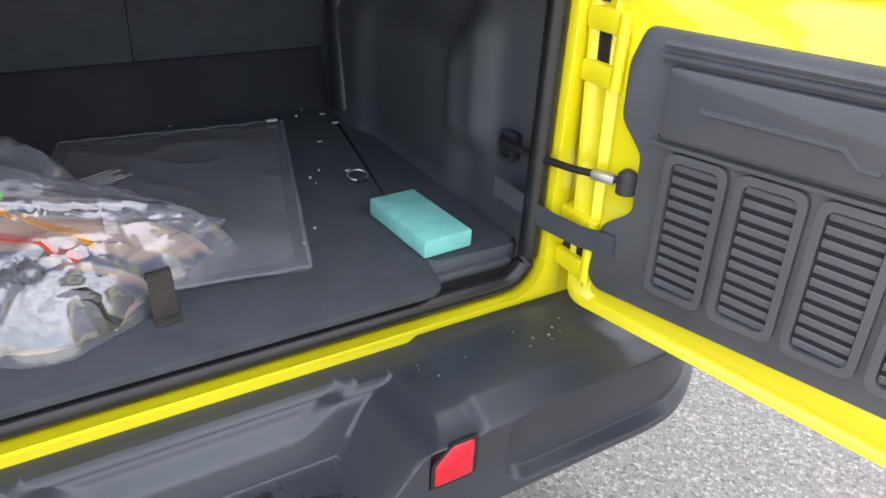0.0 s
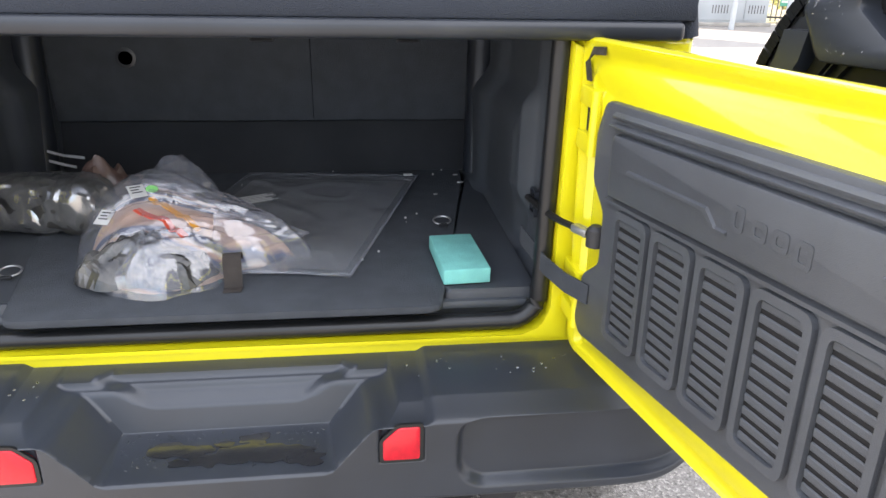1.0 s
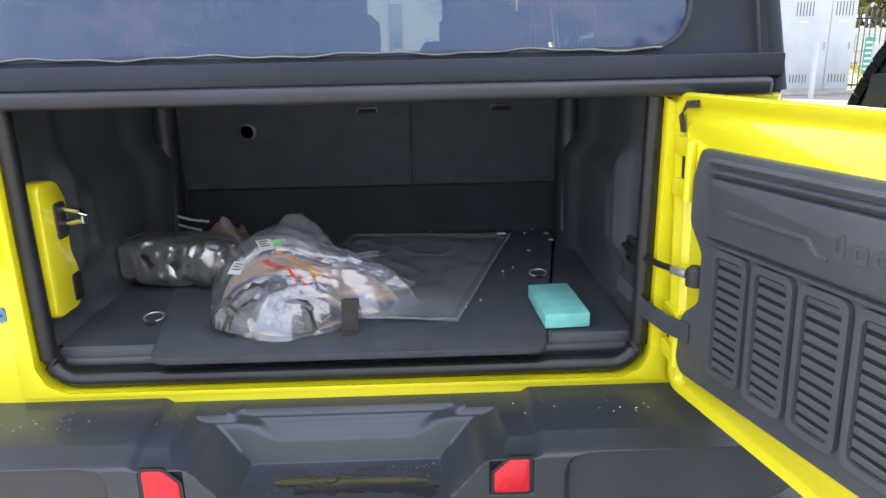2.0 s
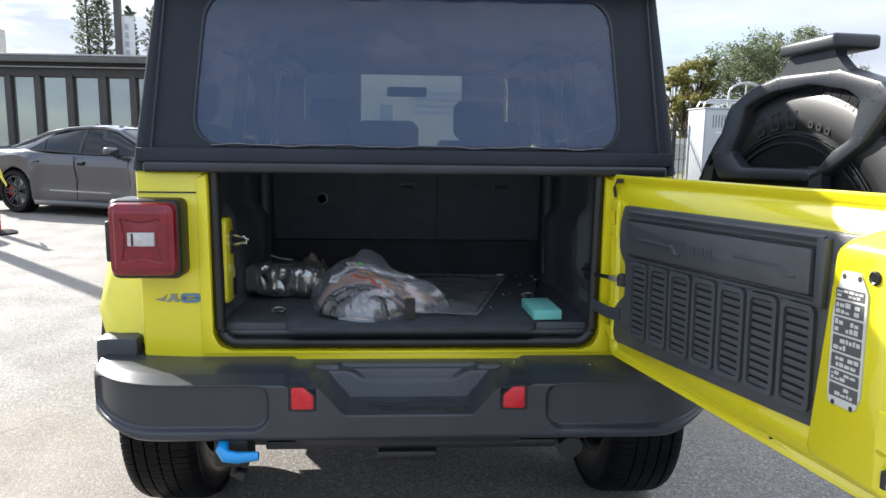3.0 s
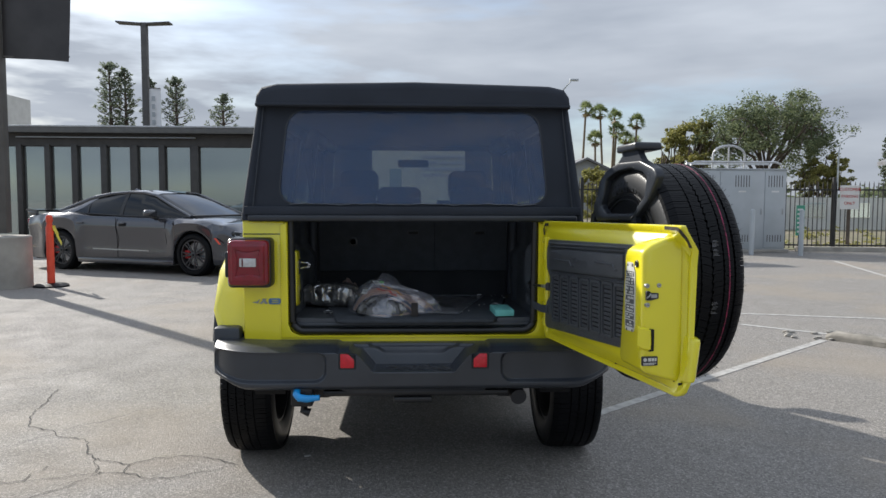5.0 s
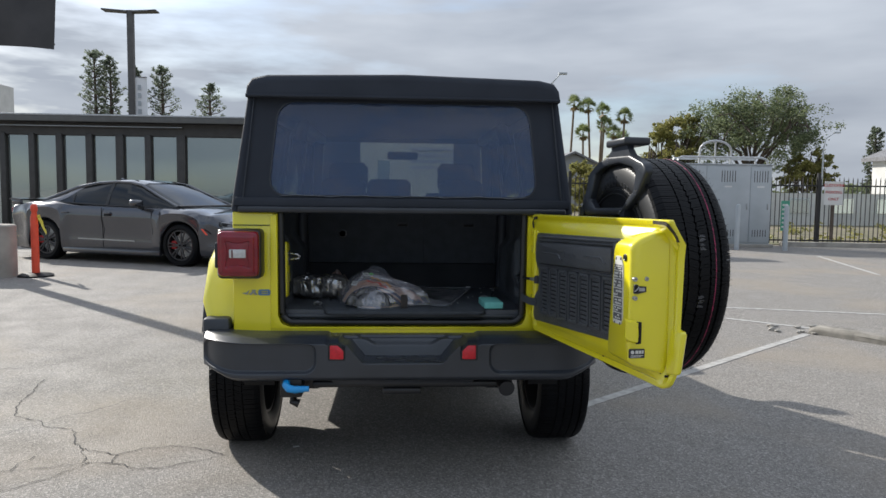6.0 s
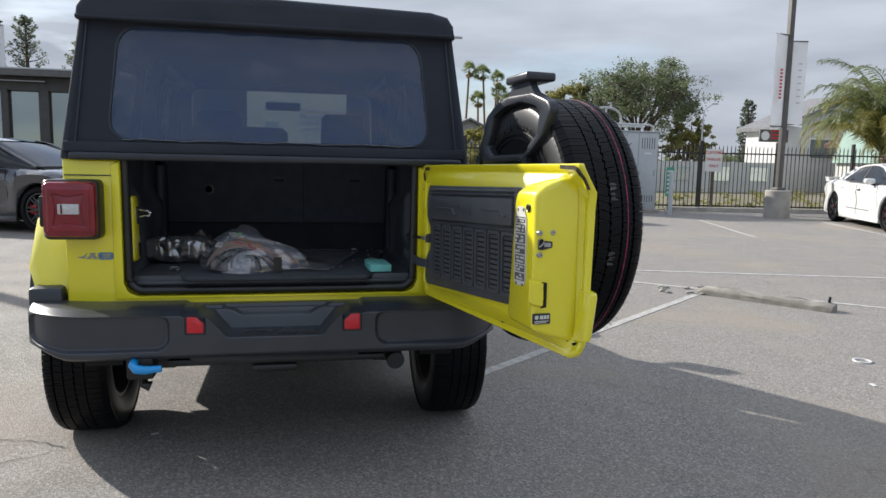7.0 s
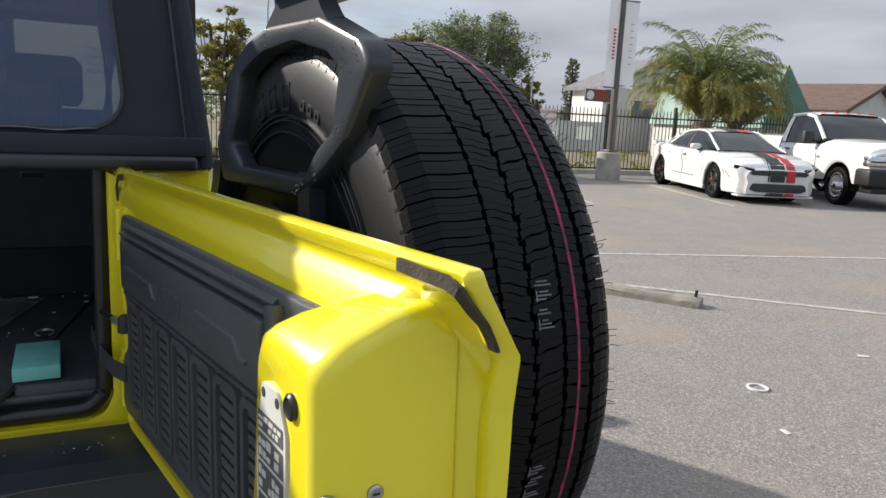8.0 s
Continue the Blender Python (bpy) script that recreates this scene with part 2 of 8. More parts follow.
blue_paint = M("blue_hook", (0.012, 0.30, 0.72), 0.4, var=0.15, scale=20, coat=0.3)
badge_blue = M("badge_blue", (0.10, 0.20, 0.34), 0.3, var=0.1, coat=0.5)
badge_grey = M("badge_grey", (0.3, 0.32, 0.3), 0.3, metal=0.6, var=0.1)
lamp_red = M("lamp_red", (0.22, 0.005, 0.018), 0.22, var=0.25, scale=25, coat=0.35)
lamp_dark = M("lamp_smoke", (0.09, 0.003, 0.010), 0.22, var=0.2, scale=25, coat=0.3)
lamp_white = M("lamp_white", (0.55, 0.55, 0.55), 0.2, var=0.2, scale=60, coat=1.0)
reflector = M("red_reflector", (0.62, 0.006, 0.022), 0.25, var=0.2, scale=90, coat=0.3, bump=0.1, bscale=600)
binding = M("clear_binding", (0.10, 0.11, 0.13), 0.2, var=0.3, scale=40, coat=1.0)
glue = M("foam_tape", (0.06, 0.05, 0.035), 0.9, var=0.4, scale=50, bump=0.4, bscale=300)
decal_mat = M("decal", (0.62, 0.62, 0.58), 0.4, var=0.1, scale=20)
ink = M("ink", (0.03, 0.03, 0.032), 0.6)
print_grey = M("print_grey", (0.10, 0.10, 0.105), 0.5, var=0.1)
ink_red = M("red_ink", (0.5, 0.03, 0.03), 0.6)
sponge_mat = M("sponge", (0.24, 0.68, 0.62), 0.95, var=0.12, scale=30, bump=0.8, bscale=420, spec=0.15)
rear_vinyl = see_through("tinted_vinyl", (0.50, 0.52, 0.56), gloss=0.05, rough=0.09, wave=0.30, wscale=3.5, haze=(0.070, 0.108, 0.215, 0.48))
tint_glass = see_through("tinted_glass", (0.48, 0.46, 0.42), gloss=0.06, rough=0.02)
clear_glass = see_through("clear_glass", (0.86, 0.9, 0.88), gloss=0.05, rough=0.01)
bag_film = see_through("clear_bag_film", (0.96, 0.96, 0.98), gloss=0.18, rough=0.09, wave=0.02, wscale=40, haze=(0.80, 0.83, 0.92, 0.11), sheet=True)
bundle_film = see_through("bundle_film", (0.95, 0.95, 0.95), gloss=0.40, rough=0.14, haze=(0.75, 0.75, 0.73, 0.13), sheet=True)
edge_film = see_through("edge_film", (0.85, 0.87, 0.9), gloss=0.12, rough=0.25, haze=(0.75, 0.78, 0.82, 0.16), sheet=True)
pouch_film = see_through("clear_pouch_film", (0.9, 0.9, 0.92), gloss=0.16, rough=0.12, wave=0.12, wscale=14, haze=(0.7, 0.73, 0.78, 0.19), sheet=True)
concrete = M("concrete", (0.37, 0.35, 0.315), 0.9, var=0.3, scale=3, bump=0.5, bscale=90)
stop_concrete = M("weathered_concrete", (0.29, 0.27, 0.235), 0.95, var=0.35, scale=9, bump=0.7, bscale=70)
line_paint = M("line_paint", (0.45, 0.44, 0.42), 0.85, color2=(0.29, 0.28, 0.265), scale=14, bump=0.4, bscale=200)
white_paint = M("white_paint", (0.70, 0.70, 0.69), 0.3, var=0.05, scale=4, coat=0.8)
grey_paint = M("grey_paint", (0.075, 0.077, 0.088), 0.20, metal=0.6, var=0.1, scale=3, coat=1.0)
cabinet_paint = M("cabinet_paint", (0.42, 0.45, 0.47), 0.5, var=0.12, scale=2, bump=0.05)
fence_paint = M("fence_paint", (0.015, 0.015, 0.016), 0.5, var=0.3)
pole_paint = M("pole_paint", (0.10, 0.095, 0.09), 0.6, var=0.25, scale=4)
orange_plastic = M("orange_plastic", (0.75, 0.075, 0.03), 0.5, var=0.15, scale=8)
stucco = M("stucco", (0.62, 0.62, 0.60), 0.9, var=0.12, scale=1.2, bump=0.4, bscale=60)
stucco_grey = M("stucco_grey", (0.33, 0.34, 0.35), 0.9, var=0.15, scale=1.2, bump=0.4, bscale=60)
roof_grey = M("roof_shingle", (0.2, 0.2, 0.21), 0.9, var=0.3, scale=5, bump=0.6, bscale=30)
roof_brown = M("roof_brown", (0.14, 0.09, 0.07), 0.9, var=0.3, scale=3, bump=0.6, bscale=30)
roof_green = M("roof_green", (0.09, 0.20, 0.155), 0.55, var=0.15, scale=1)
frame_bronze = M("frame_bronze", (0.07, 0.065, 0.06), 0.45, metal=0.3, var=0.2)
shop_glass = M("shop_glass", (0.30, 0.36, 0.36), 0.04, metal=0.8, var=0.5, scale=0.8, coat=1.0, rvar=0.02, spec=0.9)
# panes differ a little from one another in how much they mirror
sg_nt = shop_glass.node_tree
sg_info, sg_mix = sg_nt.nodes.new("ShaderNodeObjectInfo"), sg_nt.nodes.new("ShaderNodeMix")
sg_mix.data_type = "RGBA"
sg_mix.inputs["A"].default_value, sg_mix.inputs["B"].default_value = (0.22, 0.27, 0.27, 1), (0.55, 0.62, 0.60, 1)
sg_nt.links.new(sg_info.outputs["Random"], sg_mix.inputs["Factor"])
sg_nt.links.new(sg_mix.outputs["Result"], sg_nt.nodes["Principled BSDF"].inputs["Base Color"])
car_glass = M("car_glass", (0.012, 0.014, 0.016), 0.03, var=0.2, scale=2, coat=0.0, rvar=0.01, spec=0.35)
banner_white = M("banner_white", (0.84, 0.84, 0.84), 0.8, var=0.08, scale=2, bump=0.1, bscale=200)
banner_dark = M("banner_dark", (0.04, 0.036, 0.036), 0.45, var=0.4, scale=2.5, bump=0.1, bscale=200)
sign_white = M("sign_white", (0.66, 0.66, 0.64), 0.5, var=0.1, scale=4)
sign_green = M("sign_green", (0.06, 0.3, 0.2), 0.5, var=0.1, scale=4)
galvanised = M("galvanised", (0.5, 0.51, 0.52), 0.45, metal=0.6, var=0.2, scale=12)
bark = M("bark", (0.12, 0.095, 0.075), 0.95, var=0.4, scale=3, bump=0.8, bscale=30)
bark_palm = M("palm_bark", (0.2, 0.15, 0.10), 0.95, var=0.4, scale=6, bump=0.8, bscale=30)


def leaf_material(name, a, b, rough=0.55):
    """Foliage whose leaves differ one by one."""
    mt = bpy.data.materials.new(name)
    mt.use_nodes = True
    nt = mt.node_tree
    p = nt.nodes["Principled BSDF"]
    g, mx = nt.nodes.new("ShaderNodeNewGeometry"), nt.nodes.new("ShaderNodeMix")
    mx.data_type = "RGBA"
    mx.inputs["A"].default_value, mx.inputs["B"].default_value = (*a, 1), (*b, 1)
    nt.links.new(g.outputs["Random Per Island"], mx.inputs["Factor"])
    nt.links.new(mx.outputs["Result"], p.inputs["Base Color"])
    p.inputs["Roughness"].default_value = rough
    tl, ms = nt.nodes.new("ShaderNodeBsdfTranslucent"), nt.nodes.new("ShaderNodeMixShader")
    nt.links.new(mx.outputs["Result"], tl.inputs["Color"])
    ms.inputs["Fac"].default_value = 0.5
    nt.links.new(p.outputs["BSDF"], ms.inputs[1])
    nt.links.new(tl.outputs["BSDF"], ms.inputs[2])
    nt.links.new(ms.outputs["Shader"], nt.nodes["Material Output"].inputs["Surface"])
    return mt


leaf_oak = leaf_material("leaf_oak", (0.085, 0.115, 0.06), (0.21, 0.24, 0.12))
leaf_olive = leaf_material("leaf_olive", (0.17, 0.18, 0.05), (0.34, 0.31, 0.10))
leaf_pine = leaf_material("leaf_pine", (0.10, 0.125, 0.085), (0.20, 0.23, 0.16))
leaf_palm = leaf_material("leaf_palm", (0.09, 0.13, 0.045), (0.25, 0.28, 0.12))
leaf_gold = leaf_material("leaf_gold", (0.18, 0.18, 0.05), (0.36, 0.33, 0.11))
leaf_dry = leaf_material("leaf_dry", (0.16, 0.12, 0.06), (0.26, 0.2, 0.1))


def asphalt_material():
    mt = bpy.data.materials.new("asphalt")
    mt.use_nodes = True
    nt = mt.node_tree
    nd, lk = nt.nodes, nt.links
    p = nd["Principled BSDF"]
    co = nd.new("ShaderNodeTexCoord")

    def tex(kind, scale, detail=4.0):
        t = nd.new(kind)
        t.inputs["Scale"].default_value = scale
        if "Detail" in t.inputs:
            t.inputs["Detail"].default_value = detail
        lk.new(co.outputs["Object"], t.inputs["Vector"])
        return t

    def mixed(fac, a, b, kind="MIX"):
        m = nd.new("ShaderNodeMix")
        m.data_type, m.blend_type = "RGBA", kind
        for key, v in (("Factor", fac), ("A", a), ("B", b)):
            if isinstance(v, (int, float)):
                m.inputs[key].default_value = v
            elif isinstance(v, tuple):
                m.inputs[key].default_value = (*v, 1)
            else:
                lk.new(v, m.inputs[key])
        return m.outputs["Result"]

    def span(v, a, b, c, d):
        r = nd.new("ShaderNodeMapRange")
        for key, x in zip(("From Min", "From Max", "To Min", "To Max"), (a, b, c, d)):
            r.inputs[key].default_value = x
        lk.new(v, r.inputs["Value"])
        return r.outputs["Result"]

    big, mid, grit = tex("ShaderNodeTexNoise", 0.22, 6), tex("ShaderNodeTexNoise", 2.6, 6), tex("ShaderNodeTexNoise", 80, 3)
    stone = tex("ShaderNodeTexVoronoi", 110)
    base = mixed(span(big.outputs["Fac"], 0.35, 0.65, 0, 1), (0.232, 0.222, 0.206), (0.288, 0.276, 0.257))
    base = mixed(span(mid.outputs["Fac"], 0.42, 0.68, 0, 0.4), base, (0.188, 0.180, 0.168))
    base = mixed(span(grit.outputs["Fac"], 0.50, 0.58, 0, 0.7), base, (0.47, 0.45, 0.42))
    base = mixed(span(grit.outputs["Fac"], 0.42, 0.49, 0.7, 0), base, (0.14, 0.135, 0.128))
    pebble = tex("ShaderNodeTexVoronoi", 46)
    base = mixed(span(pebble.outputs["Distance"], 0.12, 0.20, 0.6, 0), base, (0.60, 0.58, 0.54))
    base = mixed(span(stone.outputs["Distance"], 0.3, 0.7, 0, 0.4), base, (0.12, 0.117, 0.112))
    each = nd.new("ShaderNodeSeparateColor")
    lk.new(stone.outputs["Color"], each.inputs["Color"])
    base = mixed(span(each.outputs["Red"], 0.64, 0.74, 0, 0.5), base, (0.55, 0.535, 0.51))
    base = mixed(span(each.outputs["Green"], 0.64, 0.74, 0, 0.55), base, (0.10, 0.098, 0.094))
    wash = tex("ShaderNodeTexNoise", 0.6, 5)
    base = mixed(span(wash.outputs["Fac"], 0.50, 0.64, 0, 0.45), base, (0.31, 0.27, 0.215))
    base = mixed(1.0, base, (0.93, 0.895, 0.862), "MULTIPLY")
    # cracks: thin winding lines, here and there
    warp, crack = tex("ShaderNodeTexNoise", 1.7, 5), nd.new("ShaderNodeTexVoronoi")
    crack.feature = "DISTANCE_TO_EDGE"
    crack.inputs["Scale"].default_value = 0.62
    vm = nd.new("ShaderNodeVectorMath")
    vm.operation = "MULTIPLY_ADD"
    vm.inputs[1].default_value = (0.7, 0.7, 0.7)
    lk.new(warp.outputs["Color"], vm.inputs[0])
    lk.new(co.outputs["Object"], vm.inputs[2])
    lk.new(vm.outputs["Vector"], crack.inputs["Vector"])
    patch = tex("ShaderNodeTexNoise", 0.35, 2)
    line = span(crack.outputs["Distance"], 0.0015, 0.005, 1, 0)
    where = span(patch.outputs["Fac"], 0.54, 0.60, 0, 0.5)
    mul = nd.new("ShaderNodeMath")
    mul.operation = "MULTIPLY"
    lk.new(line, mul.inputs[0])
    lk.new(where, mul.inputs[1])
    base = mixed(mul.outputs["Value"], base, (0.05, 0.048, 0.046))
    spots = tex("ShaderNodeTexVoronoi", 0.55)
    base = mixed(span(spots.outputs["Distance"], 0.05, 0.14, 0.55, 0), base, (0.075, 0.072, 0.07))
    lk.new(base, p.inputs["Base Color"])
    lk.new(span(mid.outputs["Fac"], 0.3, 0.7, 0.72, 0.95), p.inputs["Roughness"])
    bp = nd.new("ShaderNodeBump")
    bp.inputs["Strength"].default_value, bp.inputs["Distance"].default_value = 0.55, 0.005
    lk.new(stone.outputs["Distance"], bp.inputs["Height"])
    lk.new(bp.outputs["Normal"], p.inputs["Normal"])
    return mt


asphalt = asphalt_material()
dirt = M("dirt", (0.2, 0.165, 0.12), 0.95, var=0.5, scale=0.9, bump=0.9, bscale=20, color2=(0.12, 0.12, 0.06))


# ---- ground ----
def ground():
    bm = B()
    xs = [-400, -60, -20, -8, -2, 2, 8, 16, 60, 400]
    ys = [-400, -40, -8, -2, 2, 8, 14, 40, 100, 600]
    vs = [[bm.verts.new((x, y, 0)) for x in xs] for y in ys]
    for a, b in zip(vs, vs[1:]):
        for i in range(len(xs) - 1):
            bm.faces.new((a[i], a[i + 1], b[i + 1], b[i]))
    return tagged(part("ground", bm, asphalt), "worn grey asphalt parking lot with cracks and oil spots", "ground", kind="structure")


ground()


def prism(bm, pts, axis, a, b, bevel=0.0, seg=2):
    """A straight slab of any outline; bevel rounds all its edges."""
    def at(p, d):
        return {"x": (d, p[0], p[1]), "y": (p[0], d, p[1]), "z": (p[0], p[1], d)}[axis]
    lo, hi = [bm.verts.new(at(p, a)) for p in pts], [bm.verts.new(at(p, b)) for p in pts]
    n = len(pts)
    fs = [bm.faces.new(lo[::-1]), bm.faces.new(hi)]
    fs += [bm.faces.new((lo[i], lo[(i + 1) % n], hi[(i + 1) % n], hi[i])) for i in range(n)]
    if bevel:
        es = list({e for f in fs[:2] for e in f.edges})
        bmesh.ops.bevel(bm, geom=es, offset=bevel, segments=seg, affect="EDGES", profile=0.5)
    return bm


# ---- the off-road car ----
suv = thing("off_road_car", (0, 0, 0), "bright yellow off-road car with black soft top and open tailgate", "car")
HALF, BELT = 0.775, 1.235


def tyre_mesh(R=0.412, w=0.250, bead=0.262):
    h = w / 2
    prof = [(bead, -h * 0.72), (bead + 0.012, -h * 0.86), (bead + 0.05, -h * 0.98), (R - 0.085, -h * 1.0), (R - 0.045, -h * 0.965), (R - 0.030, -h * 0.93), (R - 0.020, -h * 0.88),
            (R - 0.012, -h * 0.78), (R - 0.010, 0), (R - 0.012, h * 0.78), (R - 0.020, h * 0.88), (R - 0.030, h * 0.93), (R - 0.045, h * 0.965), (R - 0.085, h * 1.0),
            (bead + 0.05, h * 0.98), (bead + 0.012, h * 0.86), (bead, h * 0.72)]
    bm = lathe(B(), prof, 96, "y", closed=True)
    for f in bm.faces:
        c = f.calc_center_median()
        f.material_index = 1 if math.hypot(c.x, c.z) > R - 0.022 else 0
    return bm


RIBS = ((-0.1205, -0.0405), (-0.0350, -0.0010), (0.0050, 0.0400), (0.0460, 0.0780), (0.0855, 0.1225))


def tread_mesh(R=0.412, n=97):
    """Blocks of the tread: five ribs between long grooves, each cut by one open groove and fine slits a pitch."""
    bm = B()
    rnd = random.Random(2)
    pit = 2 * math.pi / n
    for ri, (a, b) in enumerate(RIBS):
        edge = ri in (0, 4)
        lean = (0.16, -0.24, 0.34, -0.24, 0.16)[ri] * pit
        for k in range(n):
            st = pit * (k + 0.31 * ri)
            cuts = (0.0, 0.29, 0.306, 0.60, 0.616, 0.91) if edge else (0.0, 0.31, 0.324, 0.63, 0.644, 0.955)
            for j in range(3):
                t0, t1 = cuts[2 * j] * pit, cuts[2 * j + 1] * pit
                jog, top = rnd.uniform(-0.05, 0.05) * pit, rnd.uniform(-0.0005, 0.0005)
                c = []
                for yi in range(4):
                    f = yi / 3
                    y = a + (b - a) * f
                    da = lean * (f - 0.5) + (jog if 0 < yi < 3 else 0.0) + (0.05 * pit if yi == 1 else -0.03 * pit if yi == 2 else 0.0)
                    q = abs(y) / 0.125
                    drop = 0.013 * max(0.0, (q - 0.66) / 0.32) ** 2.4 + 0.0015 * q * q
                    saw = (0.0009 if (j + k + ri) % 2 else -0.0006) * (1 if yi == 3 else -1 if yi == 0 else 0) * (0 if q > 0.9 else 1)
                    if ri in (1, 2) and yi == (3 if ri == 1 else 0):
                        saw = 0.0022 * (1 if j == 1 else -1 if j == 2 else 0)
                    for t in (st + t0 + da, st + t1 + da):
                        for rr in (R - 0.017 - drop, R - drop + top):
                            c.append(bm.verts.new((rr * math.cos(t), y + saw, rr * math.sin(t))))
                for g in range(3):
                    o = 4 * g
                    for q in ((1, 3, 7, 5), (0, 1, 5, 4), (2, 6, 7, 3)):
                        bm.faces.new([c[o + i] for i in q])
                bm.faces.new((c[0], c[2], c[3], c[1]))
                bm.faces.new((c[12], c[13], c[15], c[14]))
    return bm


def shoulder_mesh(R=0.412, w=0.250, n=97):
    """Hook-shaped lugs on both edges of the tread."""
    bm, h = B(), w / 2
    pit = 2 * math.pi / n
    bars = ((0.06, 0.20, 0.040, 0.016), (0.20, 0.62, 0.021, 0.016), (0.48, 0.62, 0.030, 0.021), (0.48, 0.92, 0.035, 0.030))
    for sg in (-1, 1):
        for k in range(n):
            for ta, tb, ra, rb in bars:
                lo, hi = [], []
                for d in (ra, rb):
                    y = h * (0.955 - max(0.0, 0.045 - d) * 3.2)
                    for t in (k + ta, k + tb):
                        rr, g = R - d, t * pit
                        lo.append(bm.verts.new((rr * math.cos(g), sg * (y - 0.006), rr * math.sin(g))))
                        hi.append(bm.verts.new(((rr + 0.001) * math.cos(g), sg * (y + 0.0022), (rr + 0.001) * math.sin(g))))
                for q in ((0, 1), (1, 3), (3, 2), (2, 0)):
                    bm.faces.new((lo[q[0]], lo[q[1]], hi[q[1]], hi[q[0]]))
                bm.faces.new((hi[0], hi[1], hi[3], hi[2]))
    return bm


def rim_mesh(bead=0.262, w=0.2):
    """A drop-centre rim with seven split spokes; its face is at +y."""
    bm, h = B(), w / 2
    lathe(bm, [(bead + 0.012, -h), (bead + 0.012, -h + 0.012), (bead - 0.012, -h + 0.03), (bead - 0.03, 0), (bead - 0.014, h - 0.03), (bead + 0.012, h - 0.01),
               (bead + 0.012, h), (bead - 0.006, h), (bead - 0.03, h - 0.04), (bead - 0.045, 0), (bead - 0.03, -h + 0.03), (bead - 0.006, -h)], 48, "y", closed=True)
    for k in range(7):
        a = 2 * math.pi * k / 7
        rot = Matrix.Rotation(a, 4, "Y")
        box(bm, -0.022, 0.022, h - 0.05, h - 0.012, 0.05, bead - 0.018, 0.006, 1, rot)
    lathe(bm, [(0.075, h - 0.06), (0.075, h - 0.015), (0.03, h - 0.005), (0.02, h - 0.06)], 24, "y")
    lathe(bm, [(0.225, -h + 0.09), (0.225, -h + 0.10), (0.05, -h + 0.11), (0.05, -h + 0.09)], 32, "y", closed=True)
    return bm


first_wheel = []


def car_wheel(name, m, label=""):
    if not first_wheel:
        ob = part(name, tyre_mesh(), [sidewall_rubber, rubber], suv, label, 40, m)
        first_wheel.append((ob, tagged(part("tread", tread_mesh(), rubber, ob, smooth=0), kind="stuff"), tagged(part("shoulder_lug", shoulder_mesh(), rubber, ob, smooth=0), kind="stuff"), part("rim", rim_mesh(), alloy, ob)))
        return ob
    ob = again(first_wheel[0][0], suv, m, name)
    if label:
        ob["label"] = label
    for o in first_wheel[0][1:]:
        c = again(o, ob)
        if o.name.startswith(("tread", "shoulder")):
            c["kind"] = "stuff"
    return ob


# four wheels on the ground; the outer face of each looks outward
AXLE_R, AXLE_F = 0.79, 3.798
for y in (AXLE_R, AXLE_F):
    for sg in (-1, 1):
        car_wheel("wheel", pose(sg * 0.815, y, 0.407, 0, 0, -90 * sg))

# body sides with the wheel arches cut out of their outline
def side_outline():
    p = [(0.24, 0.72), (0.24, BELT), (2.98, BELT - 0.01), (3.05, 0.43), (1.40, 0.42)]
    return p + arc(AXLE_R, 0.42, 0.50, -10, 185, 20)[0:0] + [(AXLE_R + r[0], r[1]) for r in [(0.54, 0.56), (0.47, 0.78), (0.30, 0.96), (-0.22, 0.96), (-0.40, 0.80), (-0.44, 0.72)]]


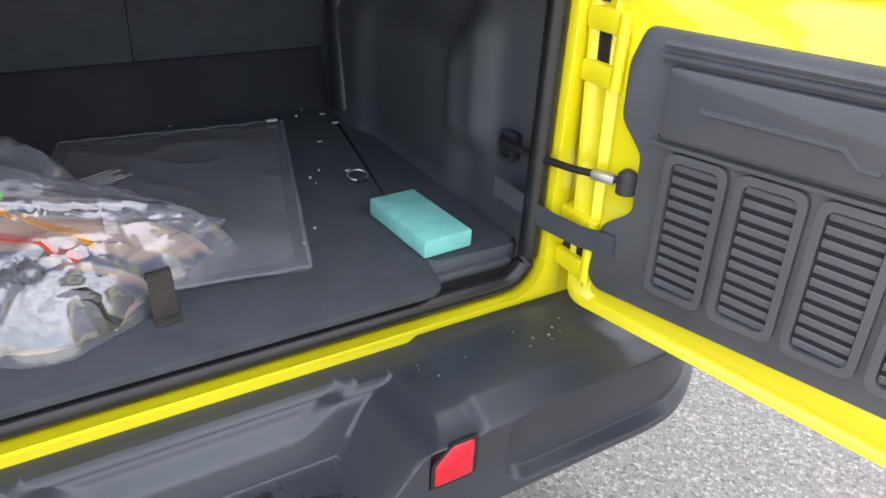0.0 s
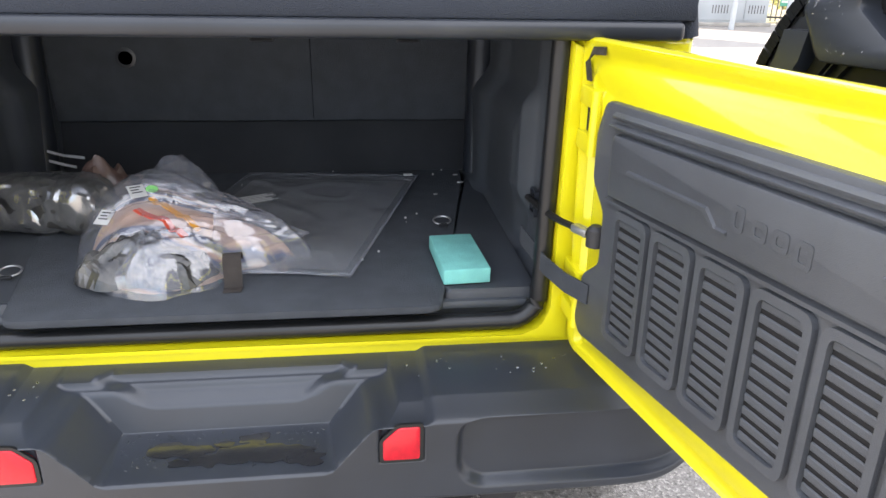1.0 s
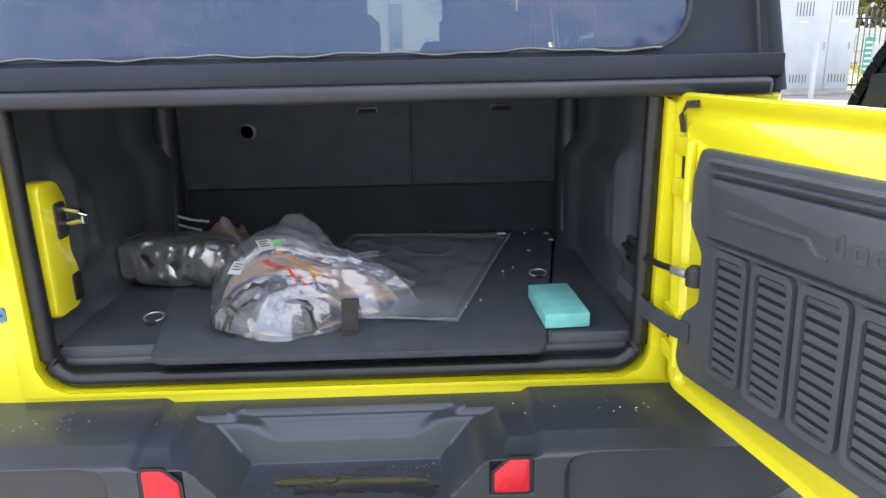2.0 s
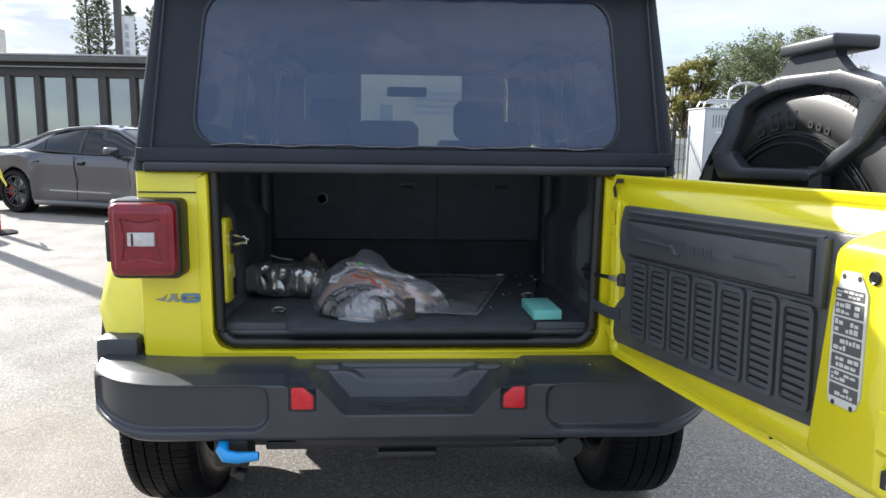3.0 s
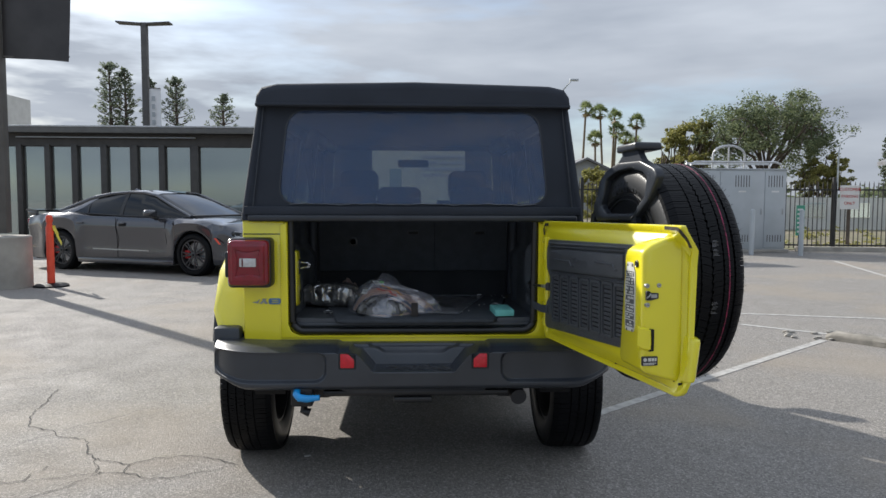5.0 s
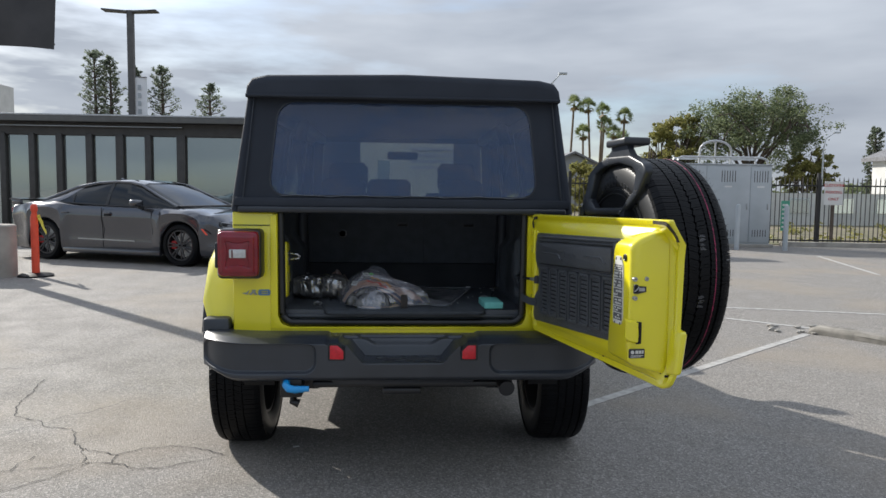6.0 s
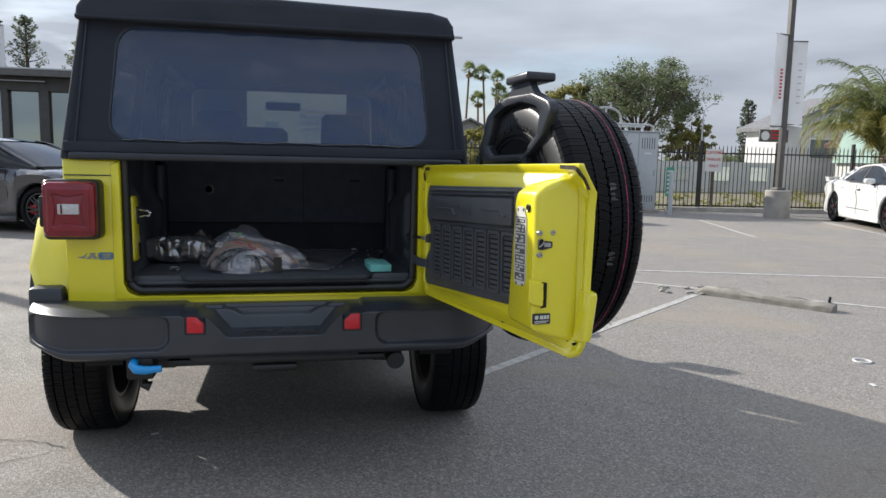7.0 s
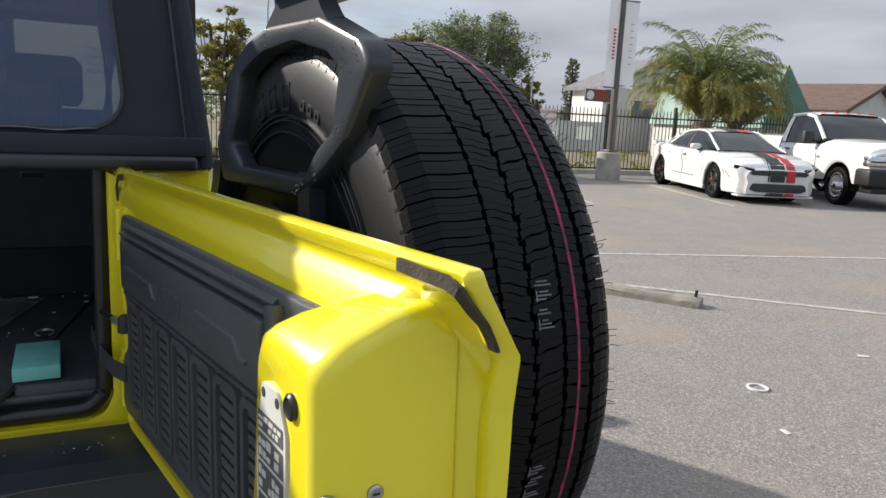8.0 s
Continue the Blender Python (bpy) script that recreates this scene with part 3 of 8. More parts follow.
for sg in (-1, 1):
    bm = prism(B(), side_outline(), "x", sg * (HALF - 0.05), sg * HALF, 0.006)
    part("body_side", bm, yellow, suv)
    for y0, y1 in ((1.36, 2.12), (2.15, 2.97)):
        d = part("door", prism(B(), rquad([(y0 + (0.18 if y0 < 1.5 else 0), 0.58), (y1, 0.58), (y1, BELT - 0.015), (y0, BELT - 0.015)], 0.04), "x", sg * (HALF + 0.002), sg * (HALF + 0.02), 0.008), yellow, suv)
        part("handle", box(B(), sg * (HALF + 0.02), sg * (HALF + 0.045), y0 + 0.06, y0 + 0.22, 1.07, 1.11, 0.01), black_plastic, d)
        fr = rquad([(y0 + 0.01, BELT), (y1 - 0.01, BELT), (y1 - (0.02 if y0 < 2 else 0.36), 1.73), (y0 + 0.03, 1.73)], 0.05)
        gl = rquad([(y0 + 0.06, BELT + 0.02), (y1 - 0.06, BELT + 0.02), (y1 - (0.06 if y0 < 2 else 0.39), 1.69), (y0 + 0.07, 1.69)], 0.05)
        tilt = Matrix.Translation((sg * 0.755, 0, BELT)) @ Matrix.Rotation(radians(-6.5 * sg), 4, "Y") @ Matrix.Translation((0, 0, -BELT))
        part("window_frame", ring(B(), fr, gl, "x", -0.012, 0.012), black_plastic, d, m=tilt)
        o = part("pane", prism(B(), gl, "x", -0.003, 0.003), tint_glass, d, m=tilt)
    # flares, painted like the body, black underneath
    for ya, up in ((AXLE_R, 0.0), (AXLE_F, 0.02)):
        path = [(-0.545, 0.73), (-0.50, 0.86), (-0.385, 1.03 + up), (-0.28, 1.085 + up), (0.26, 1.085 + up), (0.38, 1.02 + up), (0.53, 0.73), (0.56, 0.60)]
        loops = []
        for i, (y, z) in enumerate(path):
            lo = (y * 0.90, z - 0.045)
            w = 0.945 if 0 < i < 7 else 0.90
            loops.append([(sg * (HALF - 0.03), ya + y * 0.985, z - 0.005), (sg * (w - 0.05), ya + y, z - 0.012), (sg * (w - 0.012), ya + y * 0.99, z - 0.045), (sg * w, ya + lo[0], lo[1] - 0.015), (sg * (HALF - 0.03), ya + lo[0], lo[1])])
        part("fender_flare", loft(B(), loops), yellow, suv, smooth=50)
        loops = [[(sg * (HALF - 0.03), ya + y * 0.90, z - 0.046), (sg * 0.942, ya + y * 0.90, z - 0.062), (sg * 0.925, ya + y * 0.86, z - 0.075), (sg * (HALF - 0.03), ya + y * 0.86, z - 0.075)] for y, z in path]
        part("flare_liner", loft(B(), loops), black_plastic, suv)
        tub_arc = [(0.52 * math.cos(radians(a)), 0.42 + 0.53 * math.sin(radians(a))) for a in range(0, 181, 15)]
        bm = loft(B(), [[(sg * 0.60, ya + y, z), (sg * 0.74, ya + y, z), (sg * 0.74, ya + y * 1.03, z + 0.02), (sg * 0.60, ya + y * 1.03, z + 0.02)] for y, z in tub_arc])
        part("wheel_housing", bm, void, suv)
    part("rocker", box(B(), min(sg * 0.735, sg * 0.795), max(sg * 0.735, sg * 0.795), 1.36, 3.12, 0.35, 0.58, 0.015), black_plastic, suv)
    # unseen plate added to stop sun passing between tyre and rocker
    part("sun_blocker", box(B(), min(sg * 0.50, sg * 0.86), max(sg * 0.50, sg * 0.86), 1.31, 1.335, 0.33, 0.64, 0.006), void, suv)
    part("side_step", tube(B(), [(sg * 0.80, 1.42, 0.40), (sg * 0.84, 1.5, 0.375), (sg * 0.84, 3.05, 0.375), (sg * 0.80, 3.12, 0.40)], 0.045, 10), black_plastic, suv)
    # black end piece under the rear flare
    part("flare_cap", box(B(), min(sg * 0.79, sg * 0.915), max(sg * 0.79, sg * 0.915), 0.20, 0.36, 0.535, 0.750, 0.02), bumper_plastic, suv)

# hood, cowl, grille and nose
hood = loft(B(), [[(-w, y, z0), (-w, y, z1 - 0.05), (-w + 0.08, y, z1), (0, y, z1 + 0.03), (w - 0.08, y, z1), (w, y, z1 - 0.05), (w, y, z0)] for y, w, z0, z1 in
             ((2.98, 0.74, 0.7, 1.21), (3.3, 0.70, 0.7, 1.19), (3.9, 0.62, 0.7, 1.15), (4.22, 0.585, 0.7, 1.10), (4.27, 0.575, 0.7, 1.02))])
part("hood", hood, yellow, suv)
part("grille", box(B(), -0.56, 0.56, 4.25, 4.31, 0.70, 1.05, 0.02), yellow, suv)
for k in range(7):
    part("grille_slot", prism(B(), rquad(rect(-0.36 + 0.105 * k, -0.29 + 0.105 * k, 0.76, 1.01), 0.03), "y", 4.30, 4.316), void, suv)
part("front_bumper", box(B(), -0.86, 0.86, 4.28, 4.46, 0.52, 0.70, 0.04), bumper_plastic, suv)
for sg in (-1, 1):
    part("headlamp", lathe(B(), [(0.095, 4.26), (0.095, 4.32), (0.08, 4.335), (0.02, 4.33)], 24, "y", (sg * 0.46, 0, 0.92)), lamp_white, suv)
    part("front_wing", box(B(), min(sg * 0.56, sg * 0.78), max(sg * 0.56, sg * 0.78), 3.05, 4.22, 0.80, 1.06, 0.03), yellow, suv)
    mb = part("side_mirror", box(B(), min(sg * 0.86, sg * 1.06), max(sg * 0.86, sg * 1.06), 2.84, 2.94, 1.16, 1.36, 0.04), black_plastic, suv)
    part("mirror_arm", tube(B(), [(sg * 0.76, 2.92, 1.19), (sg * 0.90, 2.90, 1.20)], 0.03), black_plastic, mb)

# windscreen with its frame
scr = Matrix.Translation((0, 2.97, 1.21)) @ Matrix.Rotation(radians(36), 4, "X")
w_outer, w_inner = rquad([(-0.74, 0.0), (0.74, 0.0), (0.68, 0.72), (-0.68, 0.72)], 0.04), rquad([(-0.67, 0.07), (0.67, 0.07), (0.615, 0.655), (-0.615, 0.655)], 0.06)
wf = part("windscreen_frame", ring(B(), w_outer, w_inner, "y", -0.01, 0.03), yellow, suv, m=scr)
part("frame_liner", ring(B(), w_outer, w_inner, "y", -0.04, -0.012), cabin_black, wf)
o = part("windscreen", prism(B(), w_inner, "y", -0.004, 0.004), clear_glass, wf)
o.visible_shadow = False

# rear frame of the body: left post, sill, right post, in one pressing
U = [(-HALF, 0.655), (HALF, 0.655), (HALF, BELT), (0.583, BELT)]
U += rquad([(0.583, 1.1), (0.583, 0.702), (-0.583, 0.702), (-0.583, 1.1)], [0.001, 0.06, 0.06, 0.001], 6)[6:18] + [(-0.583, BELT), (-HALF, BELT)]
part("rear_frame", prism(B(), U, "y", 0.205, 0.262, 0.010, 3), yellow, suv)
# the step of the jamb that the gate closes on
U2 = [(-0.605, 0.700), (0.605, 0.700), (0.605, BELT - 0.02), (0.572, BELT - 0.005)]
U2 += rquad([(0.572, 1.1), (0.572, 0.710), (-0.572, 0.710), (-0.572, 1.1)], [0.001, 0.055, 0.055, 0.001], 6)[6:18] + [(-0.572, BELT - 0.005), (-0.605, BELT - 0.02)]
part("jamb", prism(B(), U2, "y", 0.196, 0.245, 0.005, 2), yellow_in, suv)
seal_path = [(0.560, 1.232), (0.558, 1.0), (0.556, 0.82)] + [(0.502 + 0.054 * math.cos(radians(a)), 0.782 - 0.054 * math.sin(radians(a))) for a in range(10, 91, 16)]
seal_path = [(x, 0.222, z) for x, z in seal_path]
seal_path = seal_path + [(-x, y, z) for x, y, z in seal_path[::-1]]
part("seal", tube(B(), seal_path, 0.0165, 10), rubber_gloss, suv, "glossy black rubber door seal")
for sg in (-1, 1):
    part("panel_crease", tube(B(), [(sg * 0.60, 0.203, 1.175), (sg * 0.768, 0.203, 1.175)], 0.0022, 6), ink, suv)
    part("corner_post", tube(B(), [(sg * (HALF - 0.018), 0.226, 0.71), (sg * (HALF - 0.018), 0.226, 1.234)], 0.0205, 12), yellow, suv)


water_film = see_through("water", (0.85, 0.86, 0.88), 0.16, 0.03)


# rear bumper: a skin given by its depth over width and height
def dish(x, cx, z, cz, hx, hz, rad):
    """Distance from a rectangle with round corners."""
    qx, qz = abs(x - cx) - hx + rad, abs(z - cz) - hz + rad
    return math.hypot(max(qx, 0.0), max(qz, 0.0)) + min(max(qx, qz), 0.0) - rad


def bumper_y(x, z):
    X = abs(x)
    y = 0.13 * max(0.0, (X - 0.62) / 0.27) ** 3.0
    y += 0.055 * max(0.0, (z - 0.672) / 0.043) ** 2.2
    y += 0.05 * max(0.0, (0.528 - z) / 0.03) ** 2
    xb = 0.172 + (z - 0.590) * 0.86
    wb = (1 - sm(xb - 0.007, xb + 0.009, X)) * sm(0.582, 0.588, z)
    d = 0.004 + 0.118 * sm(0.586, 0.596, z) + 0.030 * max(0.0, (z - 0.596) / 0.11)
    # a shallow dish with soft edges in the back wall of the step
    d += 0.020 * (1 - sm(-0.014, 0.012, dish(X, 0.0, z, 0.700, 0.150 + (z - 0.645) * 0.8, 0.055, 0.030))) * wb
    y = y * (1 - wb) + wb * d
    # the long panel let into each wing, with wide round corners
    wing = 1 - sm(-0.010, 0.006, dish(X, 0.632, z, 0.612, 0.252, 0.070, 0.050))
    y += 0.020 * wing
    pocket = sm(0.250, 0.258, X) * (1 - sm(0.318, 0.326, X)) * sm(0.598, 0.606, z) * (1 - sm(0.664, 0.672, z))
    return y + 0.010 * pocket


def bumper_skin():
    """The skin's columns run along the slanted sides of the step, so that its edges stay crisp."""
    bm = B()
    brk = (0.0, 0.110, 0.172, 0.888)
    us = {round(0.888 * i / 200, 4) for i in range(201)}
    for c in (0.110, 0.172, 0.254, 0.322, 0.371):
        us |= {round(c + 0.003 * i, 4) for i in range(-6, 7)}
    us = sorted(us)
    us = [-u for u in us[:0:-1]] + us
    zs = sorted({round(0.498 + 0.217 * i / 110, 4) for i in range(111)} | {round(c + 0.0015 * i, 4) for c in (0.644, 0.662, 0.548) for i in range(-5, 6)} | {round(0.580 + 0.0007 * i, 4) for i in range(28)})
    zs = [z for z in zs if z <= 0.715]

    def across(u, z):
        U = abs(u)
        at = (0.0, 0.110 + max(0.0, z - 0.645) * 1.0, 0.172 + max(0.0, z - 0.590) * 0.86, 0.888)
        for i in range(3):
            if U <= brk[i + 1] + 1e-6:
                f = (U - brk[i]) / (brk[i + 1] - brk[i])
                if i == 2:      # straight columns again beyond the step
                    lean = (at[2] - brk[2]) * max(0.0, 1 - (U - brk[2]) / 0.16)
                    return math.copysign(U + max(0.0, lean), u) if U < brk[2] + 0.16 else u
                return math.copysign(at[i] + f * (at[i + 1] - at[i]), u)
        return u

    rows = []
    for u in us:
        X = abs(u)
        lift = 0.045 * sm(0.72, 0.89, X)
        col = [(u, 0.26, 0.498 + lift), (u, bumper_y(u, 0.498) + 0.09, 0.498 + lift)]
        for z in zs:
            zz = z + lift * max(0.0, (0.60 - z) / 0.10)
            x = across(u, z)
            dip = (0.036 - 0.009 * sm(0.325, 0.345, abs(x)) - 0.008 * sm(0.62, 0.86, abs(x))) * sm(0.655, 0.715, z)
            col.append((x, bumper_y(x, z), zz - dip))
        last = col[-1]
        col += [(last[0], max(last[1] + 0.02, 0.14), last[2] + 0.003), (last[0], 0.30, last[2] + 0.004)]
        rows.append([bm.verts.new(p) for p in col])
    for a, b in zip(rows, rows[1:]):
        for i in range(len(a) - 1):
            bm.faces.new((a[i], b[i], b[i + 1], a[i + 1]))
    for col in (rows[0], rows[-1]):
        sg = -1 if col is rows[0] else 1
        back = [bm.verts.new((sg * 0.895, 0.36, v.co.z)) for v in col]
        for i in range(len(col) - 1):
            bm.faces.new((col[i], col[i + 1], back[i + 1], back[i]))
    return bm


bumper = part("rear_bumper", bumper_skin(), bumper_plastic, suv, "dark grey textured plastic bumper with step", 60)
part("valance", prism(B(), rquad([(-0.30, 0.488), (0.30, 0.488), (0.345, 0.528), (-0.345, 0.528)], 0.012), "y", 0.035, 0.11, 0.008), black_plastic, bumper)
for sg in (-1, 1):
    pts = [(sg * 0.318, 0.605), (sg * 0.318, 0.667), (sg * 0.284, 0.667), (sg * 0.258, 0.642), (sg * 0.258, 0.605)]
    part("reflector", plate(B(), rquad(pts if sg > 0 else pts[::-1], 0.005), "y", 0.012, -0.003, 0.004), reflector, bumper, "red reflector")
    part("reflector_surround", ring(B(), rquad([(sg * 0.323, 0.600), (sg * 0.323, 0.672), (sg * 0.282, 0.672), (sg * 0.253, 0.644), (sg * 0.253, 0.600)], 0.007), rquad([(sg * 0.317, 0.606), (sg * 0.317, 0.666), (sg * 0.2845, 0.666), (sg * 0.259, 0.6415), (sg * 0.259, 0.606)], 0.005), "y", 0.004, -0.0005), rubber_gloss, bumper)

def shelf_z(y):
    """Height of the step's floor at the depth y."""
    lo, hi = 0.586, 0.596
    for _ in range(14):
        mid = (lo + hi) / 2
        lo, hi = (mid, hi) if 0.004 + 0.118 * sm(0.586, 0.596, mid) < y else (lo, mid)
    return lo


rnd = random.Random(7)
bm = B()
for k in range(17):
    cx, cy, r = rnd.uniform(-0.10, 0.14), rnd.uniform(0.035, 0.095), rnd.uniform(0.006, 0.028)
    ph = rnd.uniform(0, 9)
    vs = []
    for i in range(26):
        a = 2 * math.pi * i / 26
        q = r * (1 + 0.55 * noise.noise(Vector((math.cos(a) * 1.6 + ph, math.sin(a) * 1.6, ph))))
        y = min(0.112, max(0.014, cy + q * 0.7 * math.sin(a)))
        vs.append(bm.verts.new((cx + q * 1.5 * math.cos(a), y, shelf_z(y) + 0.0009 + 0.00005 * k)))
    c = bm.verts.new((cx, cy, shelf_z(cy) + 0.0011 + 0.00005 * k))
    for i in range(26):
        bm.faces.new((c, vs[i], vs[(i + 1) % 26]))
tagged(part("puddle", bm, M("wet_plastic", (0.030, 0.031, 0.034), 0.12, var=0.3, scale=60, coat=0.6, rvar=0.10), bumper, "thin film of water"), kind="stuff")
bm = B()
for k in range(230):
    if rnd.random() < 0.72:
        x, y = rnd.uniform(-0.165, 0.165), 0.02 + 0.095 * rnd.random() ** 0.6
        z = shelf_z(y) + 0.0005
    else:
        x, y, z = rnd.uniform(0.28, 0.72), rnd.uniform(0.09, 0.16), 0.6915
        x *= rnd.choice((-1, 1))
    r = rnd.uniform(0.0010, 0.0028)
    mm = Matrix.Translation((x, y, z)) @ Matrix.Diagonal((1, 1, 0.5, 1))
    bmesh.ops.create_icosphere(bm, subdivisions=1, radius=r, matrix=mm)
tagged(part("water_drop", bm, water_film, bumper), kind="stuff")

# rear lamps
for sg in (-1, 1):
    def q(x0, x1, z0, z1):
        return rect(min(sg * x0, sg * x1), max(sg * x0, sg * x1), z0, z1)
    lamp = part("rear_lamp", plate(B(), rquad(q(0.632, 0.826, 0.938, 1.160), 0.024), "y", 0.24, 0.128, 0.012), rubber_gloss, suv, "red rear lamp with clear centre in a black housing")
    part("outer_lens", plate(B(), rquad(q(0.640, 0.822, 0.948, 1.152), 0.026), "y", 0.15, 0.108, 0.016), lamp_red, lamp)
    # lens with pinched sides: a raised rim that bows in towards a sunk, star-shaped middle
    bm, n = B(), 36
    grid = []
    for a in range(n + 1):
        row = []
        for b in range(n + 1):
            u, v = 2 * a / n - 1, 2 * b / n - 1
            d = max(abs(u) - (0.60 + 0.24 * v * v), abs(v) - (0.58 + 0.24 * u * u))
            deep = 0.013 * (1 - sm(-0.10, 0.03, d)) - 0.009 * (1 - sm(0.30, 0.62, max(abs(u), abs(v))))
            row.append(bm.verts.new((sg * (0.731 + 0.076 * u), 0.1035 + deep + 0.006 * max(0.0, max(abs(u), abs(v)) - 0.9) * 10, 1.050 + 0.086 * v)))
        grid.append(row)
    for ra, rb in zip(grid, grid[1:]):
        for b in range(n):
            f = bm.faces.new((ra[b], ra[b + 1], rb[b + 1], rb[b]))
            c = f.calc_center_median()
            f.material_index = 1 if c.y > 0.1085 else 0
    part("inner_lens", bm, [lamp_red, lamp_dark], lamp, smooth=30)
    rv = part("reverse_lens", plate(B(), rquad(q(0.694, 0.766, 1.034, 1.072), 0.004), "y", 0.11, 0.0985, 0.003), lamp_white, lamp, "clear reversing light")
    part("lens_bar", box(B(), sg * 0.752 - 0.003, sg * 0.752 + 0.003, 0.0965, 0.099, 1.036, 1.070, 0.001), lamp_dark, rv)
    part("lamp_tab", box(B(), min(sg * 0.812, sg * 0.836), max(sg * 0.812, sg * 0.836), 0.125, 0.20, 0.985, 1.10, 0.008), rubber_gloss, lamp)

# badge on the left corner: plain shapes in its colours
badge = part("badge", prism(B(), rquad([(-0.735, 0.864), (-0.712, 0.868), (-0.700, 0.880), (-0.708, 0.858)], 0.002), "y", 0.206, 0.201), badge_grey, suv, "small grey and blue metal badge")
part("badge_bar", prism(B(), rquad([(-0.703, 0.857), (-0.690, 0.857), (-0.668, 0.880), (-0.682, 0.880)], 0.002), "y", 0.206, 0.200), badge_grey, badge)
part("badge_bar", prism(B(), rquad([(-0.690, 0.880), (-0.680, 0.880), (-0.664, 0.857), (-0.676, 0.857)], 0.002), "y", 0.206, 0.199), badge_grey, badge)
part("badge_loop", ring(B(), rquad(rect(-0.660, -0.606, 0.855, 0.882), 0.010), rquad(rect(-0.648, -0.616, 0.862, 0.875), 0.005), "y", 0.206, 0.199), badge_blue, badge, "blue loop")
part("badge_bar", prism(B(), rquad(rect(-0.654, -0.612, 0.8665, 0.8705), 0.001), "y", 0.206, 0.199), badge_blue, badge)

# underneath: frame, axle, exhaust, hooks
under = part("frame_rail", box(B(), -0.46, -0.38, 0.16, 4.2, 0.43, 0.52, 0.01), steel_dark, suv)
part("frame_rail", box(B(), 0.38, 0.46, 0.16, 4.2, 0.43, 0.52, 0.01), steel_dark, suv)
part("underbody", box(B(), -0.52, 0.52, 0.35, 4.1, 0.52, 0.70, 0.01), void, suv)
part("muffler", box(B(), -0.30, 0.30, 0.16, 0.42, 0.44, 0.56, 0.05, 3), steel_dark, suv)
part("rear_axle", tube(B(), [(-0.70, AXLE_R, 0.40), (-0.2, AXLE_R, 0.40), (-0.12, AXLE_R, 0.40), (0.12, AXLE_R, 0.40), (0.2, AXLE_R, 0.40), (0.70, AXLE_R, 0.40)], [0.045, 0.045, 0.11, 0.11, 0.045, 0.045], 12), steel_dark, suv)
for sg in (-1, 1):
    part("shock_absorber", tube(B(), [(sg * 0.53, 0.80, 0.30), (sg * 0.49, 0.55, 0.62)], 0.028), steel_dark, suv)
    part("spring", tube(B(), [(sg * (0.52 + 0.05 * math.cos(a * 0.7)), 0.86 + 0.05 * math.sin(a * 0.7), 0.42 + a * 0.004) for a in range(60)], 0.008, 6), steel_dark, suv)
part("tail_pipe", tube(B(), [(0.40, 0.50, 0.50), (0.46, 0.20, 0.475), (0.47, 0.08, 0.450)], 0.036, 16), alloy, suv)
part("cross_bar", box(B(), -0.40, 0.42, 0.050, 0.105, 0.466, 0.492, 0.008), steel_dark, suv)
part("hitch_plug", box(B(), -0.09, 0.08, 0.035, 0.10, 0.440, 0.466, 0.008), steel_dark, suv)
hook = part("tow_hook", tube(B(), [(-0.505, 0.12, 0.506), (-0.507, 0.03, 0.502), (-0.505, -0.006, 0.494), (-0.492, -0.018, 0.482), (-0.462, -0.020, 0.478), (-0.405, -0.018, 0.482)], [0.016, 0.016, 0.017, 0.017, 0.016, 0.012], 10), blue_paint, suv, "bright blue steel tow hook")
part("hook_bracket", box(B(), -0.535, -0.44, 0.02, 0.12, 0.43, 0.53, 0.01), steel_dark, suv)
part("hook_bracket", tube(B(), [(-0.49, 0.05, 0.47), (-0.48, 0.04, 0.41), (-0.455, 0.04, 0.40)], 0.02), steel_dark, suv)

# ---- soft top ----
RW0, RW1 = Vector((0, 0.196, 1.236)), Vector((0, 0.268, 1.765))     # foot and head of the rear curtain
lean = math.atan2(RW1.y - RW0.y, RW1.z - RW0.z)
cur = Matrix.Translation(RW0) @ Matrix.Rotation(-lean, 4, "X")
HT = (RW1 - RW0).length
win = rquad([(-0.612, 0.078), (0.612, 0.078), (0.572, 0.505), (-0.572, 0.505)], [0.09, 0.09, 0.09, 0.09], 9)
out = rquad([(-0.772, 0.0), (0.772, 0.0), (0.700, HT), (-0.700, HT)], 0.012, 9)
wout = rquad([(-0.618, 0.072), (0.618, 0.072), (0.578, 0.511), (-0.578, 0.511)], [0.094] * 4, 9)
part("rear_curtain", ring(B(), out, win, "y", 0.0, 0.022), fabric, suv, "black woven fabric rear curtain", m=cur)
part("window_hem", ring(B(), wout, win, "y", -0.0025, 0.0), black_plastic, suv, m=cur)


def vinyl():
    """The flexible window: a sheet with soft waves near its lower edge."""
    bm = B()
    nx, nz = 60, 24
    rows = []
    for j in range(nz + 1):
        z = 0.072 + 0.440 * j / nz
        hw = 0.618 - 0.040 * (j / nz)
        row = []
        for i in range(nx + 1):
            x = hw * (2 * i / nx - 1)
            k = (1 - j / nz) ** 2
            y = 0.004 * k * math.sin(x * 19 + 1.3 * math.sin(x * 7)) + 0.002 * k * math.sin(x * 9 + z * 14) + 0.006
            row.append(bm.verts.new((x, y, z)))
        rows.append(row)
    for a, b in zip(rows, rows[1:]):
        for i in range(nx):
            bm.faces.new((a[i], a[i + 1], b[i + 1], b[i]))
    return bm


